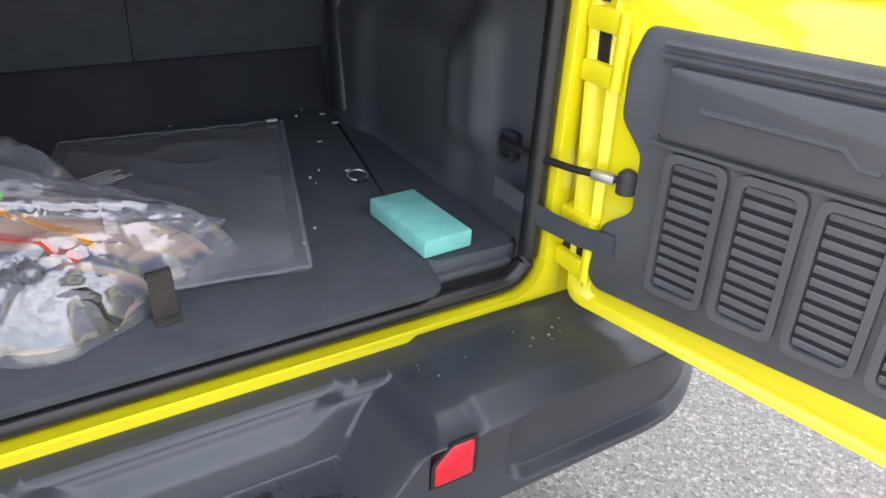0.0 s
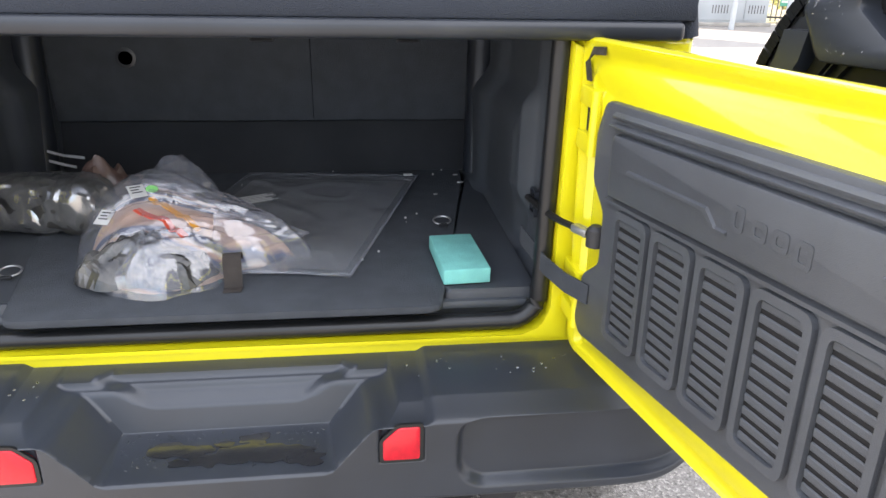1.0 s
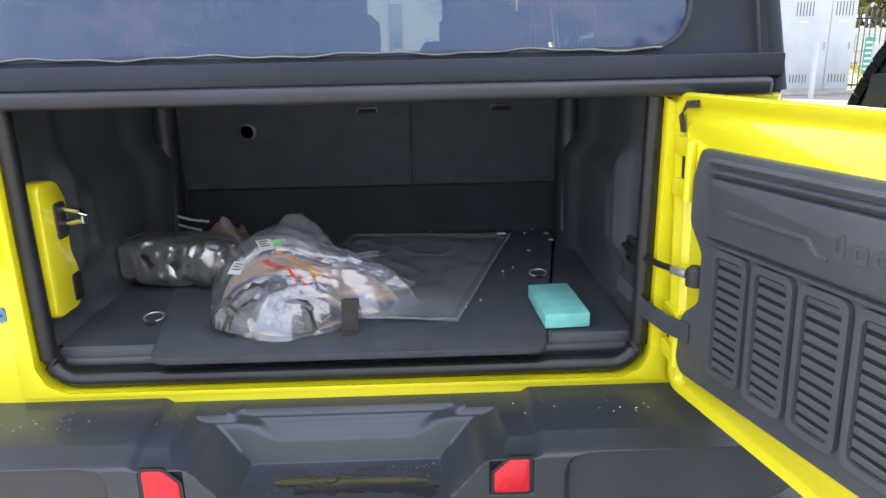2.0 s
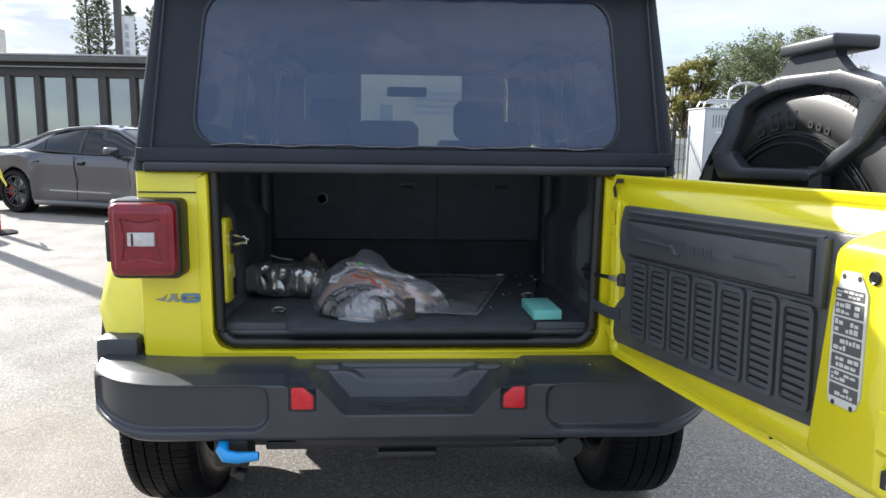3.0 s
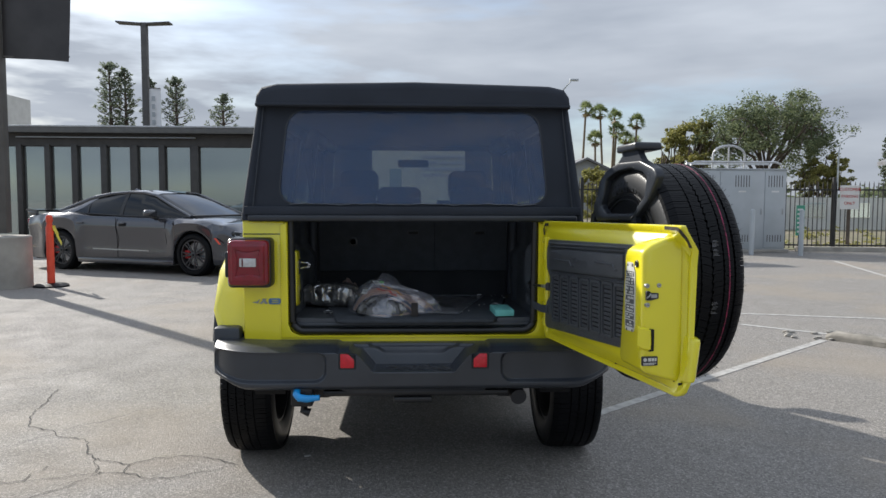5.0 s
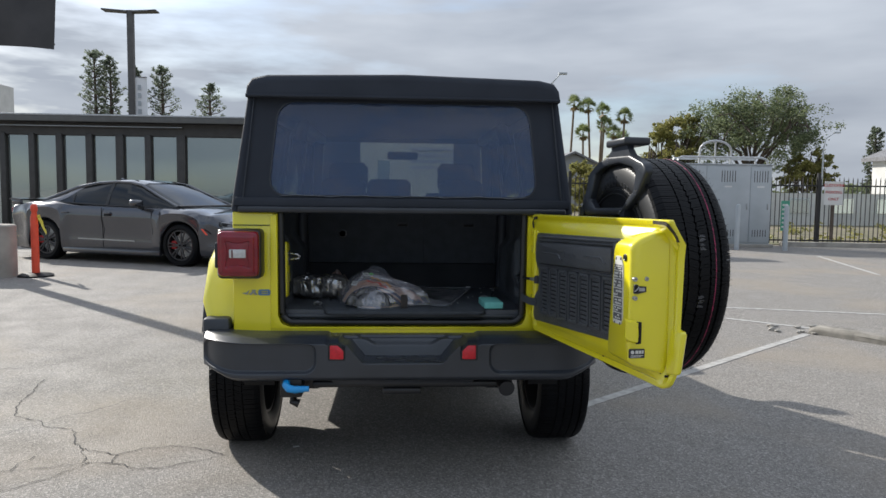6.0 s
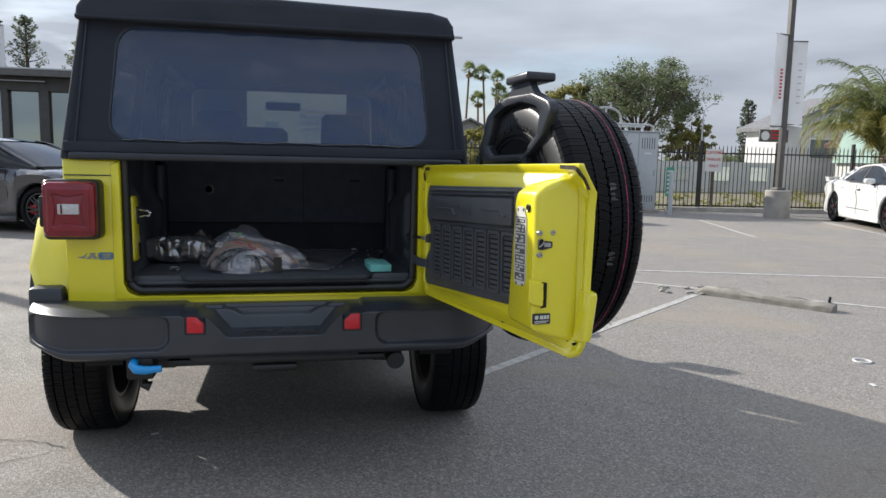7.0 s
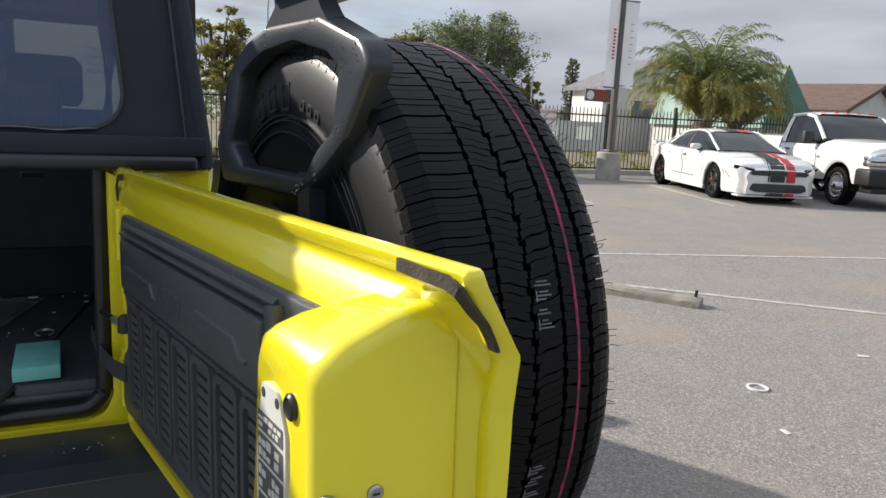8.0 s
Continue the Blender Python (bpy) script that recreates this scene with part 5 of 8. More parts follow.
for o_, z in ((0.025, 1.036), (0.064, 1.037), (0.026, 0.976)):
    bt = part("bolt", lathe(B(), [(0.0072, E0 - 0.01), (0.0072, E0 + 0.0015), (0.0055, E0 + 0.003), (0.003, E0 + 0.0026)], 16, "x", (0, o_, z)), zinc, gate, "flat zinc screw head", m=EM)
    part("screw_cross", box(B(), E0 + 0.0024, E0 + 0.0033, o_ - 0.003, o_ + 0.003, z - 0.0008, z + 0.0008), ink, bt)
part("key_pocket", plate(B(), rquad([(0.030, 0.830), (0.047, 0.832), (0.048, 0.900), (0.030, 0.902), (0.040, 0.880), (0.041, 0.852)], 0.003), "x", E0 - 0.005, E0 + 0.003), void, gate, "dark slot in the gate edge", m=EM)
part("pocket_lip", loft(B(), [[(E0 - 0.004, o_, z0), (E0 - 0.004, o_, z1), (E0 + h, o_, z1 - 0.006), (E0 + h, o_, z0 + 0.006)] for o_, z0, z1, h in ((-0.006, 0.846, 0.912, 0.0004), (0.004, 0.838, 0.908, 0.004), (0.028, 0.832, 0.904, 0.008), (0.036, 0.832, 0.904, 0.004))]), yellow, gate, m=EM)
pl8 = part("maker_plate", plate(B(), rquad(rect(0.008, 0.060, 0.786, 0.815), 0.003), "x", E0 - 0.004, E0 + 0.003), ink, gate, "small black sticker with pale print bars", m=EM)
part("print_disc", lathe(B(), [(0.006, E0 + 0.0028), (0.006, E0 + 0.0037)], 14, "x", (0, 0.018, 0.805)), decal_mat, pl8)
for a, b, z in ((0.028, 0.038, 0.805), (0.040, 0.048, 0.805), (0.050, 0.056, 0.805), (0.012, 0.055, 0.794), (0.012, 0.048, 0.790)):
    h = 0.005 if z > 0.80 else 0.001
    part("print_bar", box(B(), E0 + 0.0028, E0 + 0.0037, a, b, z - h, z + h), decal_mat, pl8)
# strips of foam tape on the corners
def tape(pts, w):
    """A flat strip that lies on the flange."""
    loops = []
    for s_, o_, z_, ds, dz in pts:
        loops.append([((s_ - ds * w) / K, o_, z_ - dz * w), ((s_ + ds * w) / K, o_, z_ + dz * w), ((s_ + ds * w) / K, o_ - 0.004, z_ + dz * w), ((s_ - ds * w) / K, o_ - 0.004, z_ - dz * w)])
    return loft(B(), loops)


fo = [(1.018, 1.216, 0, 1), (1.056, 1.214, 0.05, 1), (1.084, 1.213, 0.2, 1), (1.098, 1.208, 0.5, 0.8), (1.104, 1.194, 0.85, 0.5), (1.104, 1.182, 0.95, 0.25), (1.095, 1.168, 1, 0.05), (1.088, 1.154, 1, 0)]
part("foam_strip", tape([(s_, -0.001 + SLANT * s_ + 0.050 * sm(0.98, 1.09, s_) * (1 - sm(1.14, 1.215, z_)), z_, ds, dz) for s_, z_, ds, dz in fo], 0.0055), glue, gate, "strip of dark foam tape", 20)
part("foam_strip", tape([(s_, 0.001 + SLANT * s_, z_, ds, dz) for s_, z_, ds, dz in ((0.045, 1.224, 0, 1), (0.012, 1.222, 0.2, 1), (-0.004, 1.205, 0.8, 0.4), (0.006, 1.176, 1, 0))], 0.006), glue, gate, "", 20)
part("drain_plug", lathe(B(), [(0.004, SLANT * 1.07 + 0.036), (0.004, SLANT * 1.07 + 0.018)], 10, "y", (1.068 / K, 0, 0.728)), void, gate)
part("drain_plug", lathe(B(), [(0.004, SLANT * 0.69 + 0.006), (0.004, SLANT * 0.69 - 0.001)], 10, "y", (0.69 / K, 0, 0.722)), glue, gate)
# hinges between post and gate
for z in (1.115, 0.815):
    hg = part("hinge", box(B(), 0.603, 0.66, 0.148, 0.205, z - 0.052, z + 0.052, 0.008), yellow_in, suv, "yellow painted hinge block")
    for dz in (-0.036, 0.036):
        part("hinge_knuckle", box(B(), 0.588, 0.636, 0.120, 0.196, z + dz - 0.016, z + dz + 0.016, 0.006), yellow_in, hg)
    part("hinge_gap", box(B(), 0.598, 0.630, 0.132, 0.19, z - 0.021, z + 0.021, 0.002), void, hg)
    part("hinge_pin", tube(B(), [(0.594, 0.126, z - 0.05), (0.594, 0.126, z + 0.05)], 0.009, 10), yellow_in, hg)
# door check rod and webbing strap
rod = part("check_rod", tube(B(), [(0.545, 0.310, 0.938), (0.552, 0.230, 0.940), (0.566, 0.160, 0.944), (0.594, 0.088, 0.948)], [0.0065, 0.0065, 0.006, 0.006], 8), steel_dark, suv, "dark steel door check rod")
part("rod_clevis", box(B(), -0.018, 0.018, -0.008, 0.008, -0.007, 0.007, 0.003, 2, Matrix.Translation((0.585, 0.112, 0.946)) @ Matrix.Rotation(radians(-66), 4, "Z")), zinc, rod)
part("rod_pin", lathe(B(), [(0.014, 0.932), (0.014, 0.960), (0.008, 0.966)], 14, "z", (0.597, 0.078, 0)), ink, rod)
strap = B()
sp = [(0.532, 0.300, 0.868), (0.542, 0.240, 0.860), (0.552, 0.190, 0.850), (0.572, 0.130, 0.844), (0.594, 0.078, 0.846)]
loft(strap, [[(x, y, z - 0.017), (x + 0.003, y + 0.002, z - 0.017), (x + 0.003, y + 0.002, z + 0.017), (x, y, z + 0.017)] for x, y, z in sp])
part("check_strap", strap, carpet, suv, "black webbing check strap")

# ---- spare wheel and its carrier, behind the gate ----
SP = Matrix.Translation((0.922, -0.357, 1.059)) @ Matrix.Rotation(0.125 - math.pi / 2, 4, "Z")
spare = car_wheel("spare_wheel", SP, "spare tyre with a thin red line round its tread")
part("red_line", lathe(B(), [(0.4118, 0.0606), (0.4126, 0.0611), (0.4126, 0.0642), (0.4118, 0.0647)], 96, "y", closed=True), rubber_red, spare, "thin dark red tread line")
for a0, y0, ws in ((13.0, 0.018, (3, 2, 3, 2)), (-14.0, 0.014, (2, 3, 3))):
    for k, h in enumerate(ws):
        for bar in range(h):
            a = radians(a0 + 2.1 * k + 0.55 * bar)
            mm = Matrix.Rotation(-a, 4, "Y")
            part("chalk_bar", box(B(), 0.4122, 0.4130, y0 - 0.011 + 0.003 * bar, y0 + 0.011 - 0.004 * ((k + bar) % 3), -0.0009, 0.0009, 0, 1, mm), rubber_mark, spare)
        if k % 2 == 0:
            part("chalk_bar", box(B(), 0.4122, 0.4130, y0 - 0.010, y0 - 0.0085, -0.006, 0.006, 0, 1, Matrix.Rotation(-radians(a0 + 2.1 * k + 0.5), 4, "Y")), rubber_mark, spare)
# raised outlines of the sidewall lettering, and the rings below it
for k in range(6):
    big = k < 3
    a = radians(109 - 9.5 * k) if big else radians(79 - 4.6 * (k - 3))
    hh, ww = (0.019, 0.014) if big else (0.007, 0.0075)
    mm = Matrix.Rotation(-a, 4, "Y") @ Matrix.Translation((0.324 if big else 0.318, -0.1212, 0))
    part("sidewall_block", ring(B(), rquad(rect(-hh, hh, -ww, ww), 0.003), rquad(rect(-hh + 0.004, hh - 0.004, -ww + 0.004, ww - 0.004), 0.002), "y", 0.003, -0.0040), sidewall_rubber, spare, m=mm)
for rr in (0.299, 0.292, 0.276):
    part("sidewall_ring", lathe(B(), [(rr - 0.0022, -0.116), (rr - 0.001, -0.1232), (rr + 0.001, -0.1232), (rr + 0.0022, -0.117)], 72, "y"), sidewall_rubber, spare)
# moulding hairs on the outer edge of the tread
hairs = B()
rnd = random.Random(12)
for k in range(150):
    a = rnd.uniform(0, 2 * math.pi)
    d = Vector((math.cos(a), 0, math.sin(a)))
    p = d * 0.405 + Vector((0, rnd.choice((0.112, 0.116, 0.100)), 0))
    tube(hairs, [p, p + d * 0.004 + Vector((0, 0.003, 0)), p + d * rnd.uniform(0.005, 0.009) + Vector((0, rnd.uniform(0.004, 0.008), rnd.uniform(-0.003, 0.003)))], 0.0004, 4)
tagged(part("moulding_hair", hairs, rubber, spare), kind="stuff")
# carrier: an eight-sided plastic hoop that hugs the tyre, with the brake light on its head
cr_out = rquad([(0.340, 1.238), (0.655, 1.238), (0.716, 1.262), (0.796, 1.312), (0.856, 1.390), (0.838, 1.416), (0.730, 1.454), (0.550, 1.462), (0.452, 1.444), (0.370, 1.404), (0.338, 1.332), (0.304, 1.298)], 0.012, 4)
cr_in = rquad([(0.437, 1.267), (0.678, 1.265), (0.717, 1.300), (0.760, 1.321), (0.778, 1.391), (0.744, 1.412), (0.643, 1.432), (0.534, 1.427), (0.486, 1.416), (0.438, 1.401), (0.414, 1.335), (0.390, 1.300)], 0.010, 4)


def hoop():
    """Hoop with rounded rims, deeper at the back."""
    bm = B()
    loops = []
    cx, cz = 0.590, 1.345
    for src, e, o in ((cr_in, 0.0, 0.132), (cr_in, 0.0, 0.112), (cr_in, 0.003, 0.107), (cr_in, 0.008, 0.1055), (cr_out, -0.010, 0.1055), (cr_out, -0.004, 0.107), (cr_out, 0.0, 0.112), (cr_out, 0.004, 0.132)):
        lp = []
        for x, z in src:
            d = Vector((x - cx, z - cz))
            q = d.normalized() * e
            lp.append((x + q.x, o, z + q.y))
        loops.append(lp)
    return loft(bm, loops + [loops[0]], False, False)


carrier = part("spare_carrier", hoop(), black_plastic, suv, "black plastic spare wheel carrier with brake light", 40, gate_frame)
drops = B()
rnd = random.Random(41)
for k in range(150):
    i = rnd.randrange(len(cr_out))
    f = rnd.uniform(0.25, 0.85)
    x, z = (cr_in[i][0] * (1 - f) + cr_out[i][0] * f + rnd.uniform(-0.006, 0.006), cr_in[i][1] * (1 - f) + cr_out[i][1] * f + rnd.uniform(-0.006, 0.006))
    bmesh.ops.create_icosphere(drops, subdivisions=1, radius=rnd.uniform(0.0007, 0.0020), matrix=Matrix.Translation((x, 0.1055, z)) @ Matrix.Diagonal((1, 0.5, 1, 1)))
tagged(part("water_drop", drops, water_film, carrier), kind="stuff")
part("carrier_neck", loft(B(), [[(a, o0, z), (b, o0, z), (b, 0.134, z), (a, 0.134, z)] for a, b, o0, z in ((0.520, 0.756, 0.108, 1.438), (0.548, 0.728, 0.108, 1.462), (0.574, 0.708, 0.110, 1.482), (0.580, 0.704, 0.106, 1.506))]), black_plastic, carrier)
part("brake_light_housing", box(B(), 0.568, 0.728, 0.088, 0.192, 1.492, 1.520, 0.008, 3), black_plastic, carrier)
part("brake_light_lens", box(B(), 0.580, 0.714, 0.190, 0.197, 1.496, 1.512, 0.003), lamp_dark, carrier)
for s, w, d in ((0.304, 0.020, -0.030), (0.676, 0.018, 0.004)):
    part("carrier_leg", loft(B(), [[(s + d * k - w, 0.108, z), (s + d * k + w, 0.108, z), (s + d * k + w, 0.130, z), (s + d * k - w, 0.130, z)] for k, z in ((1.4, 1.10), (1.0, 1.20), (0.3, 1.236), (0.0, 1.270))]), black_plastic, carrier)
part("carrier_hub", lathe(B(), [(0.16, 0.115), (0.15, 0.20), (0.12, 0.24)], 24, "y", (0.538, 0, 1.059)), steel_dark, carrier)


# ---- things in the load space ----
def crumple(bm, amount, scale, seed=0.0, keep_floor=None):
    for v in bm.verts:
        n = noise.noise_vector(v.co * scale + Vector((seed, seed, seed)))
        v.co += n * amount
        if keep_floor is not None and v.co.z < keep_floor:
            v.co.z = keep_floor
    return bm


def heap(cx, cy, z0, outline, height, n=64, rings=18, folds=0.0, seed=0.0, power=0.55):
    """A soft heap: outline(angle) gives its reach, and folds run over it."""
    bm = B()
    rows = []
    for j in range(1, rings + 1):
        q = j / rings
        row = []
        for i in range(n):
            a = 2 * math.pi * i / n
            r = outline(a) * q
            x, y = cx + r * math.cos(a), cy + r * math.sin(a)
            h = height * max(0.0, 1 - q ** 2.2) ** power
            f = noise.noise(Vector((x * 16 + seed, y * 16, seed))) + 0.6 * abs(noise.noise(Vector((x * 38, y * 38 + seed, 3.0))))
            row.append(bm.verts.new((x, y, z0 + max(0.001, h * (1 + folds * f) + 0.012 * folds * f))))
        rows.append(row)
    top = bm.verts.new((cx, cy, z0 + height * (1 + 0.2 * folds)))
    for i in range(n):
        bm.faces.new((top, rows[0][i], rows[0][(i + 1) % n]))
    for a, b in zip(rows, rows[1:]):
        for i in range(n):
            j = (i + 1) % n
            bm.faces.new((a[i], b[i], b[j], a[j]))
    return bm


FLOOR = 0.786
foil_grey = M("foil_grey", (0.02, 0.02, 0.021), 0.26, var=0.6, scale=26, coat=0.35, color2=(0.09, 0.089, 0.086))
cloth_grey = M("grey_cloth", (0.22, 0.22, 0.23), 0.6, var=0.6, scale=22, bump=0.3, bscale=200)
strap_orange = M("orange_strap", (0.7, 0.3, 0.02), 0.5)
strap_red = M("red_strap", (0.6, 0.07, 0.03), 0.5)
tag_white = M("white_tag", (0.58, 0.58, 0.57), 0.6)
tag_green = M("green_dot", (0.25, 0.7, 0.2), 0.6)
wrap_black = M("black_wrap", (0.012, 0.012, 0.013), 0.30, var=0.6, scale=17, coat=0.3, color2=(0.06, 0.058, 0.054))
brown_wrap = M("brown_wrap", (0.16, 0.10, 0.08), 0.35, var=0.5, scale=14, coat=0.3)

# large clear bag with folded covers and straps inside
bag = thing("plastic_bag", (-0.12, 0.425, FLOOR), "crumpled clear plastic bag holding folded covers and straps", "bag")


REACH = [(-0.335, 0.520), (-0.316, 0.446), (-0.257, 0.337), (-0.198, 0.257), (-0.130, 0.233), (-0.060, 0.262), (0.020, 0.335), (0.085, 0.372), (0.140, 0.405), (0.070, 0.500), (-0.04, 0.600), (-0.14, 0.655), (-0.24, 0.645), (-0.315, 0.590)]


def bag_edge(a):
    """How far the bag reaches from its middle in the direction a."""
    pol = sorted((math.atan2(y - 0.425, x + 0.12) % (2 * math.pi), math.hypot(x + 0.12, y - 0.425)) for x, y in REACH)
    pol = [(pol[-1][0] - 2 * math.pi, pol[-1][1])] + pol + [(pol[0][0] + 2 * math.pi, pol[0][1])]
    for (a0, r0), (a1, r1) in zip(pol, pol[1:]):
        if a0 <= a <= a1:
            f = (a - a0) / (a1 - a0)
            f = f * f * (3 - 2 * f)
            return r0 + (r1 - r0) * f
    return 0.2


def bag_height(x, y, q, k=1.0, crease=1.0):
    """Height of the bag over the mat; creases fan out from its mouth."""
    hump = 0.100 + 0.050 * math.exp(-((x + 0.07) ** 2 + (y - 0.08) ** 2) / 0.012)
    h = k * max(hump * max(0.0, 1 - q ** 2.6) ** 0.6, 0.034 * (1 - q ** 9))
    fan = math.atan2(y + 0.02, x - 0.30)
    ridge = 1 - abs(noise.noise(Vector((fan * 6, 1.2 * math.hypot(x - 0.30, y), 1.7)))) * 2.4
    fine = 1 - abs(noise.noise(Vector((fan * 18, 1.6 * math.hypot(x - 0.30, y), 9.1)))) * 2.4
    small = 1 - abs(noise.noise(Vector((x * 26 + y * 12, y * 20 - x * 8, 5.1)))) * 2.4
    return h + crease * (0.014 * ridge + 0.006 * fine + 0.003 * small) * min(1.0, 4 * (1 - q)) * min(1.0, h / 0.03)


def bag_sheet(reach, k, drop, n=132, rings=40, crease=1.0):
    bm = B()
    rows = []
    for j in range(1, rings + 1):
        q = j / rings
        row = []
        for i in range(n):
            a = 2 * math.pi * i / n
            r = bag_edge(a) * q * reach * (1 + 0.03 * noise.noise(Vector((math.cos(a) * 7, math.sin(a) * 7, q * 2))))
            x, y = r * math.cos(a), r * math.sin(a)
            row.append(bm.verts.new((x, y, max(0.001, bag_height(x, y, q, k, crease) - drop))))
        rows.append(row)
    top = bm.verts.new((0, 0, rows[0][0].co.z))
    for i in range(n):
        bm.faces.new((top, rows[0][i], rows[0][(i + 1) % n]))
    for a, b in zip(rows, rows[1:]):
        for i in range(n):
            j = (i + 1) % n
            bm.faces.new((a[i], b[i], b[j], a[j]))
    return bm


def folded_material():
    """Folded covers in tan, navy, white and orange: uneven bands that follow the folds."""
    mt = M("folded_cover", (0.5, 0.4, 0.3), 0.6, bump=0.2, bscale=160)
    nt = mt.node_tree
    co, wv, rp = nt.nodes.new("ShaderNodeTexCoord"), nt.nodes.new("ShaderNodeTexWave"), nt.nodes.new("ShaderNodeValToRGB")
    mp = nt.nodes.new("ShaderNodeMapping")
    mp.inputs["Rotation"].default_value = (0, 0, radians(80))
    wv.inputs["Scale"].default_value, wv.inputs["Distortion"].default_value = 1.5, 5.0
    wv.inputs["Detail"].default_value, wv.inputs["Detail Scale"].default_value = 1.0, 1.2
    cr = rp.color_ramp
    cr.elements[0].position, cr.elements[0].color = 0.0, (0.62, 0.38, 0.26, 1)
    cr.elements[1].position, cr.elements[1].color = 1.0, (0.55, 0.36, 0.27, 1)
    for pos, c in ((0.22, (0.58, 0.40, 0.30)), (0.30, (0.06, 0.08, 0.15)), (0.44, (0.04, 0.05, 0.10)), (0.52, (0.50, 0.46, 0.43)), (0.60, (0.50, 0.30, 0.20)), (0.70, (0.06, 0.08, 0.16)), (0.80, (0.14, 0.13, 0.14)), (0.88, (0.60, 0.42, 0.32))):
        e = cr.elements.new(pos)
        e.color = (*c, 1)
    nt.links.new(co.outputs["Object"], mp.inputs["Vector"])
    nt.links.new(mp.outputs["Vector"], wv.inputs["Vector"])
    nt.links.new(wv.outputs["Fac"], rp.inputs["Fac"])
    nt.links.new(rp.outputs["Color"], nt.nodes["Principled BSDF"].inputs["Base Color"])
    return mt


part("film", bag_sheet(1.0, 1.0, 0.0), bag_film, bag, "thin clear creased film", 32)
part("folded_cover", bag_sheet(0.86, 0.90, 0.010, 96, 30, 0.35), folded_material(), bag, "folded tan, navy and white covers", 80)
part("mouth", crumple(heap(-0.02, 0.12, 0.04, lambda a: 0.082 + 0.014 * math.cos(3 * a + 1) + 0.006 * math.cos(5 * a), 0.125, 60, 16, 0.15, 31.0, 0.5), 0.005, 20, 4.0), bag_film, bag, "", 25)
part("crumpled_sheet", crumple(heap(-0.035, -0.105, 0.012, lambda a: 0.090 + 0.034 * math.cos(2 * a + 0.1), 0.066, 72, 22, 0.4, 9.1), 0.009, 34, 12.0), foil_grey, bag, "crumpled silvery grey sheet", 0)
tail = B()
loops = []
for j in range(15):
    t = j / 14
    r = 0.062 * (1 - t) ** 0.8 + 0.003
    c = Vector((0.08 + 0.175 * t, -0.005 + 0.02 * t, 0.052 - 0.012 * t))
    loops.append([c + Vector((0, 1.15 * r * (1 + 0.25 * math.sin(5 * a + 2 * j * 0.2)) * math.cos(a), min(0.75, 0.3 + r * 9) * r * (1 + 0.25 * math.sin(7 * a)) * math.sin(a))) for a in (2 * math.pi * k / 30 for k in range(30))])
part("tail", crumple(loft(tail, loops), 0.005, 40, 6.0), bag_film, bag, "", 25)


def ribbon(pts, w, t=0.002):
    bm = B()
    loops = []
    pts = [Vector(p) for p in pts]
    for i, p in enumerate(pts):
        d = (pts[min(i + 1, len(pts) - 1)] - pts[max(i - 1, 0)]).normalized()
        s = d.cross(Vector((0, 0, 1))).normalized() * w / 2
        loops.append([p - s, p + s, p + s + Vector((0, 0, t)), p - s + Vector((0, 0, t))])
    return loft(bm, loops)


def laid(pts, up=0.004):
    """Points of a strip that lies on the covers under the film."""
    return [(x, y, bag_height(x, y, math.hypot(x, y) / bag_edge(math.atan2(y, x) % (2 * math.pi))) - up) for x, y in pts]


part("strap", ribbon(laid([(-0.035 + 0.012 * k, -0.015 - 0.009 * k) for k in range(9)]), 0.013), strap_orange, bag, "yellow-orange strap")
part("strap", ribbon(laid([(-0.055 + 0.012 * k, -0.045 - 0.008 * k) for k in range(9)]), 0.016), strap_red, bag, "red strap")
for x, y, w, rz, rx in ((-0.060, -0.010, 0.015, 0.5, 0.35), (-0.115, -0.040, 0.014, -0.3, 0.5)):
    z = laid([(x, y)], 0.0)[0][2] + 0.002
    tm = Matrix.Translation((x, y, z)) @ Matrix.Rotation(rz, 4, "Z") @ Matrix.Rotation(rx, 4, "X")
    tg = part("paper_tag", box(B(), -w, w, -w * 1.25, w * 1.25, 0, 0.0012, 0, 1, tm), tag_white, bag, "small white paper tag")
    for k in range(3):
        part("print_bar", box(B(), -w * 0.7, w * (0.6 - 0.3 * (k % 2)), w * (0.7 - 0.55 * k), w * (0.9 - 0.55 * k), 0.0012, 0.0017, 0, 1, tm), ink, tg)
    if x > -0.1:
        part("paper_dot", lathe(B(), [(0.011, 0.0), (0.011, 0.0014)], 14, "z"), tag_green, bag, m=tm @ Matrix.Translation((w + 0.012, 0, 0)))

# wrapped long bundle
bundle = thing("wrapped_bundle", (-0.432, 0.612, FLOOR), "long black bundle wrapped in shiny clear plastic", "bundle")
bm = B()
ax, loops = Vector((0.97, -0.18, 0)).normalized(), []
sx = Vector((-ax.y, ax.x, 0))
for j in range(61):
    t = -0.145 + 0.29 * j / 60
    e = (1 - (abs(t) / 0.147) ** 6) ** 0.5
    lp = []
    for k in range(40):
        a = 2 * math.pi * k / 40
        r = 1 + 0.07 * noise.noise(Vector((t * 30, math.cos(a) * 2, math.sin(a) * 2))) + 0.08 * abs(noise.noise(Vector((t * 60, math.cos(a) * 5, math.sin(a) * 5))))
        ca, sa = math.copysign(abs(math.cos(a)) ** 0.6, math.cos(a)), math.copysign(abs(math.sin(a)) ** 0.6, math.sin(a))
        p = ax * t + sx * (0.058 * e * r * ca)
        lp.append((p.x, p.y, max(0.0, 0.056 + 0.054 * e * r * sa)))
    loops.append(lp)
loft(bm, loops)
crumple(bm, 0.004, 18, 3.0, 0.0)
part("wrap", bm, wrap_black, bundle, smooth=40)
bm = B()
